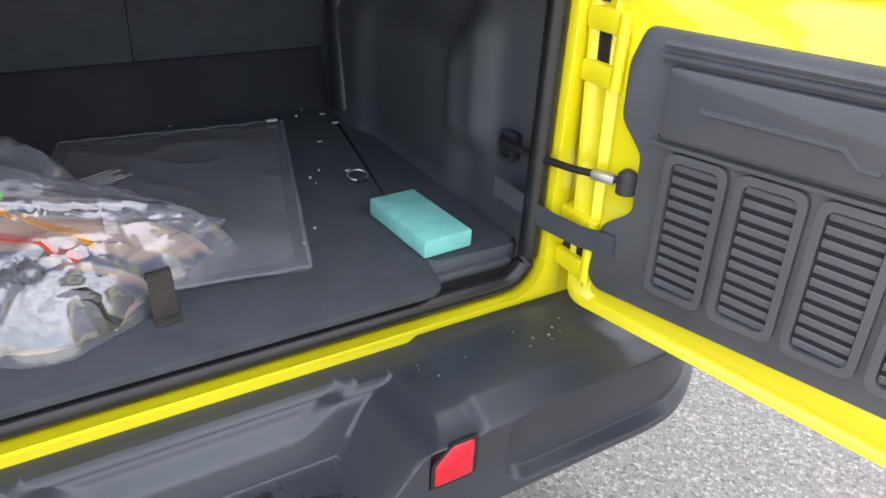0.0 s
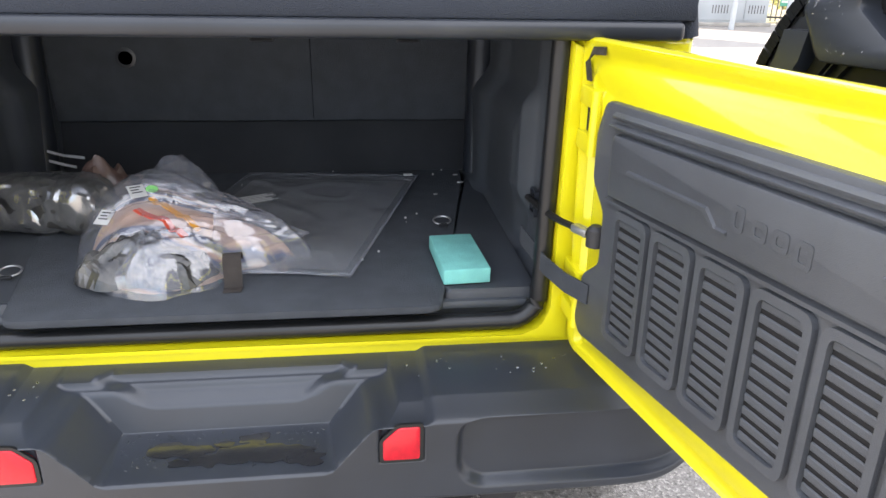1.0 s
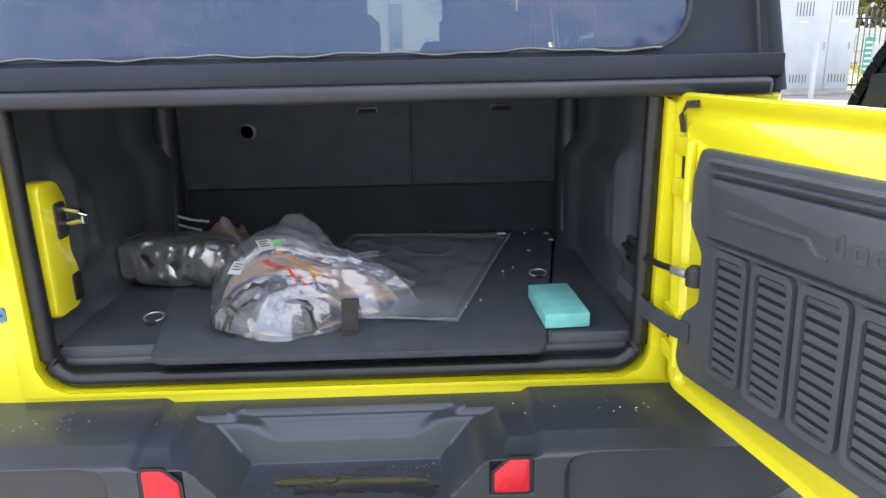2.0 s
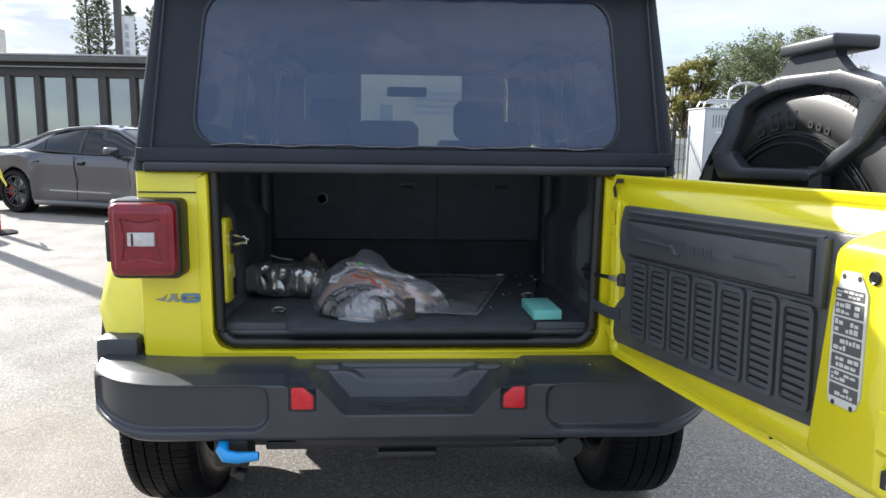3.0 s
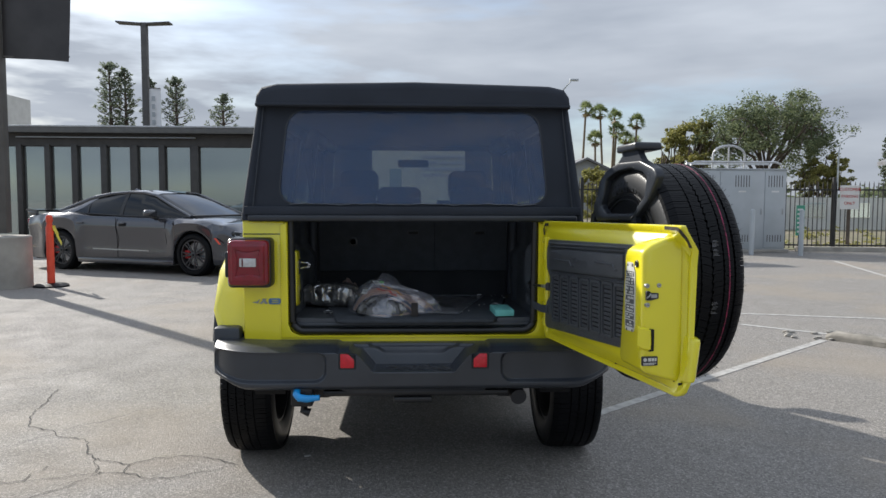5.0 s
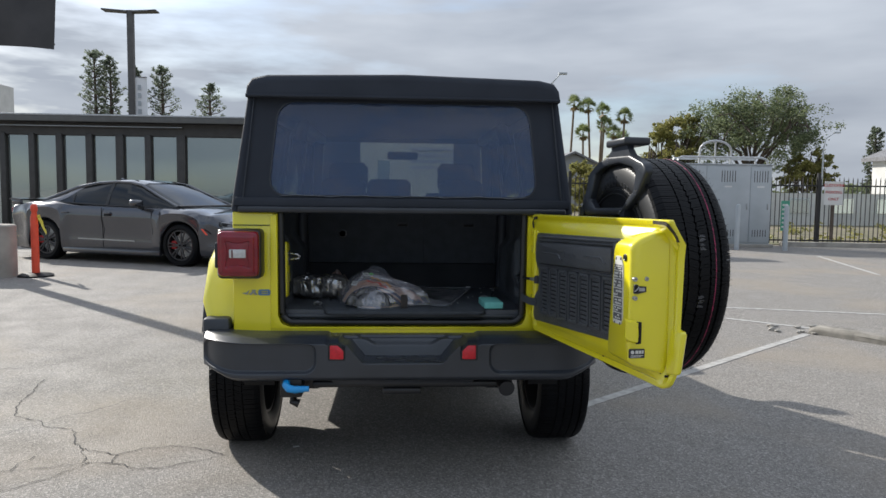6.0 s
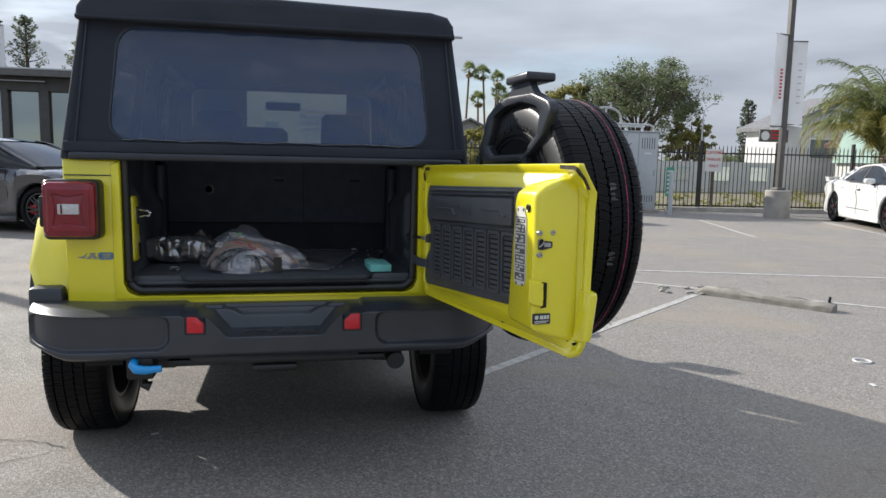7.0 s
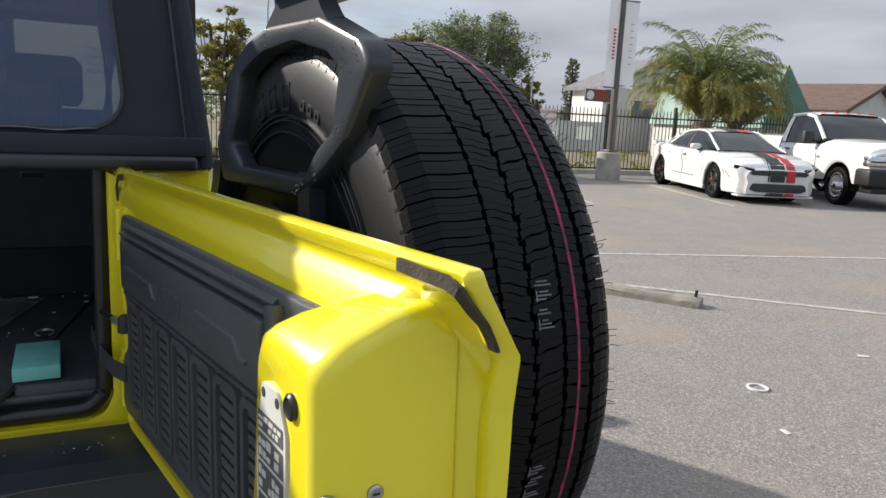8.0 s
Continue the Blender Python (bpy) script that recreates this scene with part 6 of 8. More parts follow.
loft(bm, [[(p[0] * 1.05, p[1] * 1.05, p[2] * 1.07) for p in lp] for lp in loops])
crumple(bm, 0.008, 42, 8.0, 0.0)
part("film", bm, bundle_film, bundle, "shiny clear film", 26)

brown = thing("paper_wad", (-0.350, 0.735, FLOOR), "crumpled brown wrapping paper in clear film", "paper")
part("paper", crumple(heap(0, 0, 0, lambda a: 0.062 + 0.014 * math.cos(3 * a), 0.110, 40, 12, 0.5, 11.0), 0.006, 30, 2.0, 0.0), brown_wrap, brown, smooth=30)

# flat pouch on the mat
pouch = thing("document_pouch", (0.12, 0.68, FLOOR), "flat clear plastic pouch with dark contents lying on the mat", "pouch")
pc = [(-0.335, -0.315), (0.095, -0.377), (0.275, 0.262), (-0.172, 0.305)]


def pouch_sheet(z, inset, wav):
    bm, n = B(), 60
    rows = []
    for j in range(n + 1):
        v = j / n * (1 - 2 * inset) + inset
        row = []
        for i in range(n + 1):
            w = i / n * (1 - 2 * inset) + inset
            a, b = Vector(pc[0]).lerp(Vector(pc[1]), w), Vector(pc[3]).lerp(Vector(pc[2]), w)
            p = a.lerp(b, v)
            e = min(1.0, 6 * min(w, 1 - w, v, 1 - v))
            h = z * (0.3 + 0.7 * e) + wav * noise.noise(Vector((p.x * 9 + p.y * 5, p.y * 6 - p.x * 7, 0.5))) + wav * 0.5 * noise.noise(Vector((p.x * 30, p.y * 12, 1.5))) + wav * max(0.0, 0.8 - 6 * abs(noise.noise(Vector((p.x * 5 - p.y * 3, p.y * 6 + p.x * 4, 4.5)))))
            row.append(bm.verts.new((p.x, p.y, max(0.0015, h))))
        rows.append(row)
    for a, b in zip(rows, rows[1:]):
        for i in range(n):
            bm.faces.new((a[i], a[i + 1], b[i + 1], b[i]))
    return bm


part("film", pouch_sheet(0.012, 0.0, 0.006), pouch_film, pouch, "thin clear film", 80)
part("dark_sheet", pouch_sheet(0.004, 0.05, 0.002), M("dark_sheet", (0.12, 0.122, 0.128), 0.5, var=0.25), pouch, "folded dark sheet", 80)
tilt = Matrix.Translation((-0.122, 0.058, 0.017)) @ Matrix.Rotation(0.45, 4, "Z")
tg = part("label", box(B(), -0.045, 0.045, -0.03, 0.03, 0, 0.001, 0, 1, tilt), cloth_grey, pouch, "small printed label")
for k in range(5):
    part("print_bar", box(B(), -0.040, 0.040 - 0.012 * (k % 3), -0.024 + 0.011 * k, -0.018 + 0.011 * k, 0.001, 0.0018, 0, 1, tilt), tag_white, tg)
for a, b in ((0, 1), (1, 2), (2, 3), (3, 0)):
    p, q = Vector((*pc[a], 0.004)), Vector((*pc[b], 0.004))
    side = Vector((-(q - p).y, (q - p).x, 0)).normalized() * 0.0032
    n = 24
    part("welded_edge", loft(B(), [[c - side, c + side, c + side + Vector((0, 0, 0.0016)), c - side + Vector((0, 0, 0.0016))] for c in (p.lerp(q, k / n) + Vector((0, 0, 0.0035 * (1 + noise.noise(Vector((k * 0.5, a * 7.0, 0)))))) for k in range(n + 1))]), edge_film, pouch, "pale welded edge")
part("pull_tab", box(B(), 0.238, 0.262, 0.250, 0.260, 0.012, 0.016, 0.001), tag_white, pouch)

# sponge block
sponge = thing("sponge", (0.424, 0.352, 0.7858), "turquoise foam sponge block on the load floor edge", "sponge")
part("foam", crumple(box(B(), -0.0445, 0.0445, -0.090, 0.090, 0.0, 0.030, 0.003, 2, Matrix.Rotation(radians(2.9), 4, "Z")), 0.0012, 40), sponge_mat, sponge, smooth=50)

# hook-and-loop strap standing on its edge, tie-down rings and specks
vs = thing("hook_loop_strap", (0.004, 0.290, FLOOR), "short curled brown-black hook and loop strap", "strap")
part("band", loft(B(), [[(-0.016, y, z), (0.016, y + 0.004, z), (0.016, y + 0.007, z + 0.002), (-0.016, y + 0.003, z + 0.002)] for y, z in ((-0.035, 0.001), (-0.018, 0.001), (-0.012, 0.012), (-0.012, 0.050), (-0.006, 0.060), (0.006, 0.058), (0.012, 0.046))]), M("strap_brown", (0.035, 0.028, 0.024), 0.8, var=0.3, scale=40, bump=0.4), vs)
for x, y in ((-0.411, 0.368), (0.421, 0.588)):
    rg = thing("tie_down_ring", (x, y, FLOOR), "chrome tie-down ring on the load floor", "ring", "tie-down rings")
    part("loop", tube(B(), [(0.020 * math.cos(radians(a)), 0.017 * math.sin(radians(a)), 0.004 + 0.007 * (1 + math.sin(radians(a))) / 2) for a in range(0, 361, 20)], 0.0022, 8), zinc, rg)
    part("base", box(B(), -0.010, 0.010, -0.024, -0.012, 0.0, 0.006, 0.002), cabin_black, rg)
crumbs = B()
rnd = random.Random(3)
for k in range(26):
    x, y = rnd.uniform(-0.3, 0.5), rnd.uniform(0.25, 1.1)
    bmesh.ops.create_icosphere(crumbs, subdivisions=1, radius=rnd.uniform(0.001, 0.003), matrix=Matrix.Translation((x, y, FLOOR + 0.001)))
for x, y, r in ((0.508, 0.90, 0.006), (0.505, 0.97, 0.005), (0.42, 0.63, 0.005), (0.43, 0.80, 0.004)):
    bmesh.ops.create_icosphere(crumbs, subdivisions=1, radius=r, matrix=Matrix.Translation((x, y, FLOOR + 0.001)) @ Matrix.Diagonal((1.6, 1, 0.4, 1)))
tagged(part("crumb", crumbs, tag_white), "pale crumbs and scraps on the load floor", "debris", kind="stuff")


# ---- the lot: lines, wheel stop, scraps ----
def stripe(a, b, w=0.072, z=0.004):
    a, b = Vector(a), Vector(b)
    s = Vector((-(b - a).y, (b - a).x)).normalized() * w / 2
    bm = B()
    pts = [(a - s), (b - s), (b + s), (a + s)]
    plate(bm, [(p.x, p.y) for p in pts], "z", 0.001, z)
    return tagged(part("parking_line", bm, line_paint, smooth=0), "worn white painted parking line", "parking line", "parking lines", "structure")


stripe((1.05, 1.20), (3.95, 3.56))
stripe((3.6, 5.27), (11.5, 3.02))
stripe((3.55, 4.45), (7.6, 0.72))
stripe((9.55, 12.6), (8.35, 8.8))
stripe((12.6, 12.2), (11.2, 8.3))
stop = thing("wheel_stop", Matrix.Translation((4.42, 3.15, 0)) @ Matrix.Rotation(math.atan2(-0.94, 0.66), 4, "Z"), "chipped pale concrete wheel stop on the asphalt", "wheel stop")
bm = loft(B(), [[(x, -0.085, 0), (x, -0.080, 0.044 + dz * 0.8), (x, -0.05, 0.074 + dz * 0.8), (x, 0.05, 0.076 + dz * 0.8), (x, 0.080, 0.046 + dz * 0.8), (x, 0.085, 0)] for x, dz in ((-0.62, -0.03), (-0.57, 0.0), (-0.2, 0.004), (0.1, -0.008), (0.4, 0.0), (0.55, 0.004), (0.60, -0.02))])
bmesh.ops.subdivide_edges(bm, edges=bm.edges[:], cuts=2)
part("block", crumple(crumple(bm, 0.012, 9, 1.0), 0.007, 31, 4.0), stop_concrete, stop)
part("rebar", tube(B(), [(0.55, 0, 0.05), (0.56, 0.0, 0.13)], 0.012), steel_dark, stop)
rnd = random.Random(5)
for k in range(16):
    ch = thing("concrete_chip", (3.95 + rnd.uniform(-0.25, 0.3), 3.75 + rnd.uniform(-0.2, 0.25), 0), "small broken chip of pale concrete", "rubble", "concrete chips")
    bm = B()
    bmesh.ops.create_icosphere(bm, subdivisions=1, radius=rnd.uniform(0.012, 0.04))
    part("chip", crumple(bm, 0.02, 15, k), concrete, ch, m=Matrix.Translation((0, 0, 0.012)) @ Matrix.Diagonal((1.3, 1, 0.6, 1)))
ring_thing = thing("plastic_ring", (3.74, 1.21, 0), "white plastic ring lying on the asphalt", "litter")
part("loop", lathe(B(), [(0.045, 0.001), (0.058, 0.001), (0.058, 0.010), (0.045, 0.010)], 28, "z", closed=True), white_paint, ring_thing)
for x, y, s in ((-0.55, 0.60, 0.012), (-0.14, -0.2, 0.022), (3.4, 0.75, 0.02), (4.9, 1.4, 0.025), (1.6, 3.0, 0.02)):
    sc = thing("paper_scrap", (x, y, 0), "small white scrap of paper on the asphalt", "litter", "paper scraps")
    part("scrap", box(B(), -s * 1.4, s * 1.4, -s * 0.7, s * 0.7, 0.001, 0.005, 0.002, 1, Matrix.Rotation(x * 5, 4, "Z")), tag_white, sc)
beyond = B()
plate(beyond, [(-30, 17.4), (3, 17.4), (10, 16.25), (13.3, 15.75), (21, 14.5), (40, 14.0), (90, 60), (60, 140), (-30, 140)], "z", 0.001, 0.02)
tagged(part("ground_beyond", beyond, dirt), "bare brown dirt with weeds behind the fence", "ground", kind="structure")
kerb = B()
loft(kerb, [[(x, y - 0.09, 0), (x, y - 0.08, 0.12), (x, y + 0.08, 0.13), (x, y + 0.09, 0)] for x, y in ((10.4, 15.75), (13.3, 15.30), (21, 14.1), (26, 13.6))])
tagged(part("kerb", kerb, concrete), "grey concrete kerb below the fence", "kerb", kind="structure")


# ---- fence ----
def fence_y(x):
    return 16.0 - 0.155 * (x - 10) if x < 21 else 14.295 - 0.05 * (x - 21)


fence = thing("fence", (10, 16, 0), "black steel picket fence along the lot", "fence")
post = None
for x in [2.55 + 2.215 * k for k in range(10)]:
    if 7.0 < x < 9.6:
        continue
    m = Matrix.Translation((x - 10, fence_y(x) - 16, 0))
    if post is None:
        post = part("post", box(B(), -0.04, 0.04, -0.04, 0.04, 0, 2.0, 0.006, 1), fence_paint, fence, m=m, smooth=0)
    else:
        again(post, fence, m)
for z in (0.16, 1.66):
    for x0, x1 in ((2.6, 21.0), (21.0, 25.0)):
        part("rail", box(B(), 0, math.hypot(x1 - x0, fence_y(x1) - fence_y(x0)), -0.018, 0.018, z - 0.02, z + 0.02, 0, 1, Matrix.Translation((x0 - 10, fence_y(x0) - 16, 0)) @ Matrix.Rotation(math.atan2(fence_y(x1) - fence_y(x0), x1 - x0), 4, "Z")), fence_paint, fence, smooth=0)
picket = None
for k in range(190):
    x = 2.7 + 0.117 * k
    m = Matrix.Translation((x - 10, fence_y(x) - 16, 0))
    if picket is None:
        bm = loft(B(), [[(-0.0095, -0.0095, z), (0.0095, -0.0095, z), (0.0095, 0.0095, z), (-0.0095, 0.0095, z)] for z in (0.07, 1.82)] + [[(-0.001, -0.001, 1.9), (0.001, -0.001, 1.9), (0.001, 0.001, 1.9), (-0.001, 0.001, 1.9)]])
        picket = part("picket", bm, fence_paint, fence, m=m, smooth=0)
    else:
        again(picket, fence, m)


def lettering(text, size, mt, parent, m):
    """Words in the built-in font, as a mesh."""
    cu = bpy.data.curves.new("words", "FONT")
    cu.body, cu.size, cu.align_x, cu.align_y, cu.extrude = text, size, "CENTER", "CENTER", 0.002
    tmp = bpy.data.objects.new("words", cu)
    scene.collection.objects.link(tmp)
    me = bpy.data.meshes.new_from_object(tmp.evaluated_get(bpy.context.evaluated_depsgraph_get()))
    bpy.data.objects.remove(tmp)
    me.materials.clear()
    me.materials.append(mt)
    ob = new("lettering", me)
    ob.parent = parent
    ob.matrix_basis = m
    return ob


sx, sy = 11.78, fence_y(11.78) - 0.05
sign = thing("parking_sign", (sx, sy, 1.14), "white rectangular parking sign with dark words on the fence", "sign")
part("board", box(B(), -0.27, 0.27, -0.006, 0.006, 0.0, 0.64, 0.004, 1), sign_white, sign)
for k, word in enumerate(("CUSTOMER", "PARKING", "ONLY")):
    lettering(word, 0.112, ink_red, sign, Matrix.Translation((0, -0.010, 0.53 - 0.185 * k)) @ Matrix.Rotation(radians(90), 4, "X"))
part("support", box(B(), -0.05, 0.05, 0.008, 0.03, -0.95, 0.0), bark, sign)
gs = thing("green_sign", (10.55, fence_y(10.55) - 0.05, 0.42), "tall green sign with pale bars on the fence", "sign")
part("board", box(B(), -0.12, 0.12, -0.006, 0.006, 0.0, 0.82, 0.004, 1), sign_green, gs)
for k in range(6):
    part("print_bar", box(B(), -0.09, 0.09 - 0.03 * (k % 2), -0.009, -0.005, 0.08 + 0.12 * k, 0.13 + 0.12 * k), sign_white, gs)

# ---- electrical cabinet with guard rails and bollards ----
cab = thing("electrical_cabinet", (8.55, 15.75, 0), "large light grey steel electrical cabinet with three doors", "cabinet")
part("body", box(B(), -1.28, 1.28, -0.45, 0.55, 0.08, 2.17, 0.015), cabinet_paint, cab)
part("plinth", box(B(), -1.36, 1.36, -0.53, 0.62, 0.0, 0.08, 0.01), concrete, cab)
part("roof_cap", box(B(), -1.31, 1.31, -0.48, 0.58, 2.17, 2.20, 0.008), cabinet_paint, cab)
for x0, x1 in ((-1.25, -0.52), (-0.50, 0.68), (0.70, 1.25)):
    d = part("door", box(B(), x0, x1, -0.468, -0.448, 0.13, 2.13, 0.006), cabinet_paint, cab)
    n = 6
    for k in range(n):
        xx = (x0 + x1) / 2 - 0.18 + 0.072 * k
        part("vent_slot", box(B(), xx - 0.010, xx + 0.010, -0.4705, -0.466, 1.72, 2.02), frame_bronze, d)
        part("vent_slot", box(B(), xx - 0.010, xx + 0.010, -0.4705, -0.466, 0.28, 0.46), frame_bronze, d)
    part("handle", box(B(), x1 - 0.08, x1 - 0.055, -0.49, -0.466, 1.0, 1.16, 0.006), zinc, d)
    part("name_plate", box(B(), (x0 + x1) / 2 - 0.1, (x0 + x1) / 2 + 0.1, -0.471, -0.466, 1.58, 1.62), sign_white, d)
rail = thing("guard_rail", (8.5, 15.6, 2.20), "galvanised pipe guard rails on the cabinet roof", "guard rail")
part("long_rail", tube(B(), [(-1.25, -0.25, 0), (-1.22, -0.25, 0.10), (-1.12, -0.25, 0.17), (1.05, -0.25, 0.17), (1.18, -0.25, 0.12), (1.22, -0.25, 0.0)], 0.03, 8), galvanised, rail)
part("hoop", tube(B(), [(-0.62, -0.2, 0)] + [(-0.62 + 0.5 * (1 - math.cos(radians(a))) * 0.85, -0.2, 0.34 + 0.26 * math.sin(radians(a))) for a in range(0, 181, 15)] + [(0.23, -0.2, 0)], 0.03, 8), galvanised, rail)
part("upright", tube(B(), [(-0.20, -0.2, 0), (-0.20, -0.2, 0.58)], 0.025, 8), galvanised, rail)
part("long_rail", tube(B(), [(-1.2, 0.25, 0), (-1.15, 0.25, 0.15), (1.1, 0.25, 0.15), (1.15, 0.25, 0.0)], 0.03, 8), galvanised, rail)
for x, y in ((8.48, 14.35), (9.66, 14.2)):
    bo = thing("bollard", (x, y, 0), "grey painted steel bollard", "bollard", "bollards by the cabinet")
    part("post", lathe(B(), [(0.058, 0), (0.058, 1.10), (0.045, 1.135), (0.012, 1.15)], 18, "z"), cabinet_paint, bo)

# ---- lamp post with two banners ----
lp = thing("lamp_post", (12.25, 13.45, 0), "bronze square lamp post with two white banners on a concrete base", "lamp post")
part("footing", lathe(B(), [(0.31, 0), (0.31, 0.69), (0.29, 0.71), (0.05, 0.715)], 28, "z"), concrete, lp)
part("pole", box(B(), -0.065, 0.065, -0.065, 0.065, 0.71, 8.0, 0.01), pole_paint, lp)
part("base_cover", box(B(), -0.13, 0.13, -0.13, 0.13, 0.71, 0.78, 0.02), pole_paint, lp)
part("lamp_head", box(B(), -0.75, 0.75, -0.15, 0.15, 8.0, 8.08, 0.02), pole_paint, lp)


def banner(parent, a, b, z0, z1, mt, wav=0.05, bars=None):
    """A cloth hung between two arms, a little wavy."""
    bm, n = B(), 14
    a, b = Vector((*a, 0)), Vector((*b, 0))
    s = Vector(((b - a).y, -(b - a).x, 0)).normalized()
    rows = []
    for th in (0.0, 0.004):
        for j in range(n + 1):
            z = z0 + (z1 - z0) * j / n
            rows.append([bm.verts.new(a.lerp(b, i / n) + s * (th + wav * math.sin(3 * i / n + 2.2 * j / n) * (i / n)) + Vector((0, 0, z - 0.06 * (i / n) * (1 - j / n)))) for i in range(n + 1)])
    for blk in (rows[:n + 1], rows[n + 1:]):
        for p, q in zip(blk, blk[1:]):
            for i in range(n):
                bm.faces.new((p[i], p[i + 1], q[i + 1], q[i]))
    ob = part("banner", bm, mt, parent, smooth=60)
    for z in (z0 + 0.02, z1 - 0.02):
        part("banner_arm", tube(B(), [a + Vector((0, 0, z)), b + Vector((0, 0, z))], 0.015, 8), pole_paint, parent)
    return ob, a, b, s


bn, a, b, s = banner(lp, (-0.07, -0.02), (-0.46, -0.10), 2.30, 4.60, banner_white, 0.02)
for k in range(9):
    part("print_bar", box(B(), -0.30, -0.235, -0.145, -0.135, 3.0 + 0.085 * k, 3.05 + 0.085 * k), ink_red, bn)
bn, a, b, s = banner(lp, (0.07, -0.02), (0.44, -0.12), 2.36, 4.45, banner_white, 0.02)
for k in range(7):
    part("print_bar", box(B(), 0.20, 0.30, -0.15, -0.14, 2.9 + 0.16 * k, 2.925 + 0.16 * k), cabinet_paint, bn)

# second post, near the dark car, with a dark banner
lp2 = thing("banner_post", (-6.15, 7.95, 0), "dark steel post with a dark hanging banner on a concrete base", "lamp post")
part("footing", lathe(B(), [(0.36, 0), (0.36, 0.76), (0.34, 0.78), (0.05, 0.785)], 28, "z"), concrete, lp2)
part("pole", box(B(), -0.075, 0.075, -0.075, 0.075, 0.82, 7.5, 0.01), pole_paint, lp2)
banner(lp2, (0.08, 0.0), (1.06, -0.05), 3.42, 5.6, banner_dark, 0.12)

# orange delineator post
cone = thing("delineator_post", (-5.52, 8.02, 0), "orange plastic delineator post with yellow tape on a black base", "delineator")
part("base", lathe(B(), [(0.26, 0), (0.26, 0.02), (0.20, 0.045), (0.06, 0.055)], 8, "z"), rubber, cone)
part("tube", lathe(B(), [(0.055, 0.05), (0.052, 0.9), (0.035, 0.97), (0.048, 1.0), (0.048, 1.06), (0.03, 1.09), (0.005, 1.095)], 18, "z"), orange_plastic, cone)
bm = B()
for k in range(4):
    loft(bm, [[(0.054 + 0.007 * j * (1 + 0.3 * k), -0.03 + 0.02 * k + 0.012 * math.sin(j * 1.7 + k), 0.90 - 0.014 * j * (1 + 0.6 * k)), (0.058 + 0.007 * j * (1 + 0.3 * k), -0.01 + 0.02 * k + 0.012 * math.sin(j * 1.7 + k), 0.94 - 0.014 * j * (1 + 0.6 * k))] for j in range(8)], False, False, False)
part("tape", bm, M("yellow_tape", (0.7, 0.6, 0.08), 0.5), cone)

# ---- glazed showroom behind the dark car ----
shop = thing("showroom", (0, 18, 0), "low glazed showroom with bronze columns and a flat roof", "building")
part("roof", box(B(), -17.2, 1.2, -0.5, 9.0, 3.20, 3.36, 0.02), frame_bronze, shop)
part("fascia", box(B(), -17.2, 1.2, -0.54, -0.47, 3.20, 3.40, 0.01), M("fascia", (0.13, 0.13, 0.125), 0.6, var=0.15), shop)
part("drip_edge", box(B(), -17.2, 1.2, -0.56, -0.54, 3.36, 3.405, 0.005), galvanised, shop)
part("light_track", box(B(), -11.2, -6.2, -0.30, -0.24, 3.08, 3.11, 0.005), cabinet_paint, shop)
part("wall", box(B(), -17.0, 1.0, 4.0, 8.9, 0.0, 3.2), stucco_grey, shop)
part("plinth", box(B(), -17.0, 1.0, -0.1, 0.1, 0.0, 0.15), concrete, shop)
part("head_beam", box(B(), -17.0, 1.0, -0.12, 0.12, 2.86, 3.2), frame_bronze, shop)
part("floor", box(B(), -17.0, 1.0, 0.1, 4.0, 0.02, 0.06), concrete, shop)
cols = [(-16.4, 0.16), (-14.9, 0.16), (-13.4, 0.16), (-12.3, 0.16), (-11.21, 0.16), (-10.42, 0.16), (-9.665, 0.17), (-8.84, 0.18), (-7.995, 0.21), (-7.205, 0.17), (-6.28, 0.24), (-2.5, 0.2), (0.9, 0.2)]
for (x0, w0), (x1, w1) in zip(cols, cols[1:]):
    part("column", box(B(), x0 - w0 / 2, x0 + w0 / 2, -0.16, 0.10, 0.0, 2.9, 0.01), frame_bronze, shop)
    o = part("pane", box(B(), x0 + w0 / 2 - 0.01, x1 - w1 / 2 + 0.01, -0.02, 0.0, 0.15, 2.88), shop_glass, shop)
    part("glazing_bead", ring(B(), rect(x0 + w0 / 2 - 0.01, x1 - w1 / 2 + 0.01, 0.15, 2.88), rect(x0 + w0 / 2 + 0.025, x1 - w1 / 2 - 0.025, 0.19, 2.84), "y", -0.035, -0.022), frame_bronze, o)


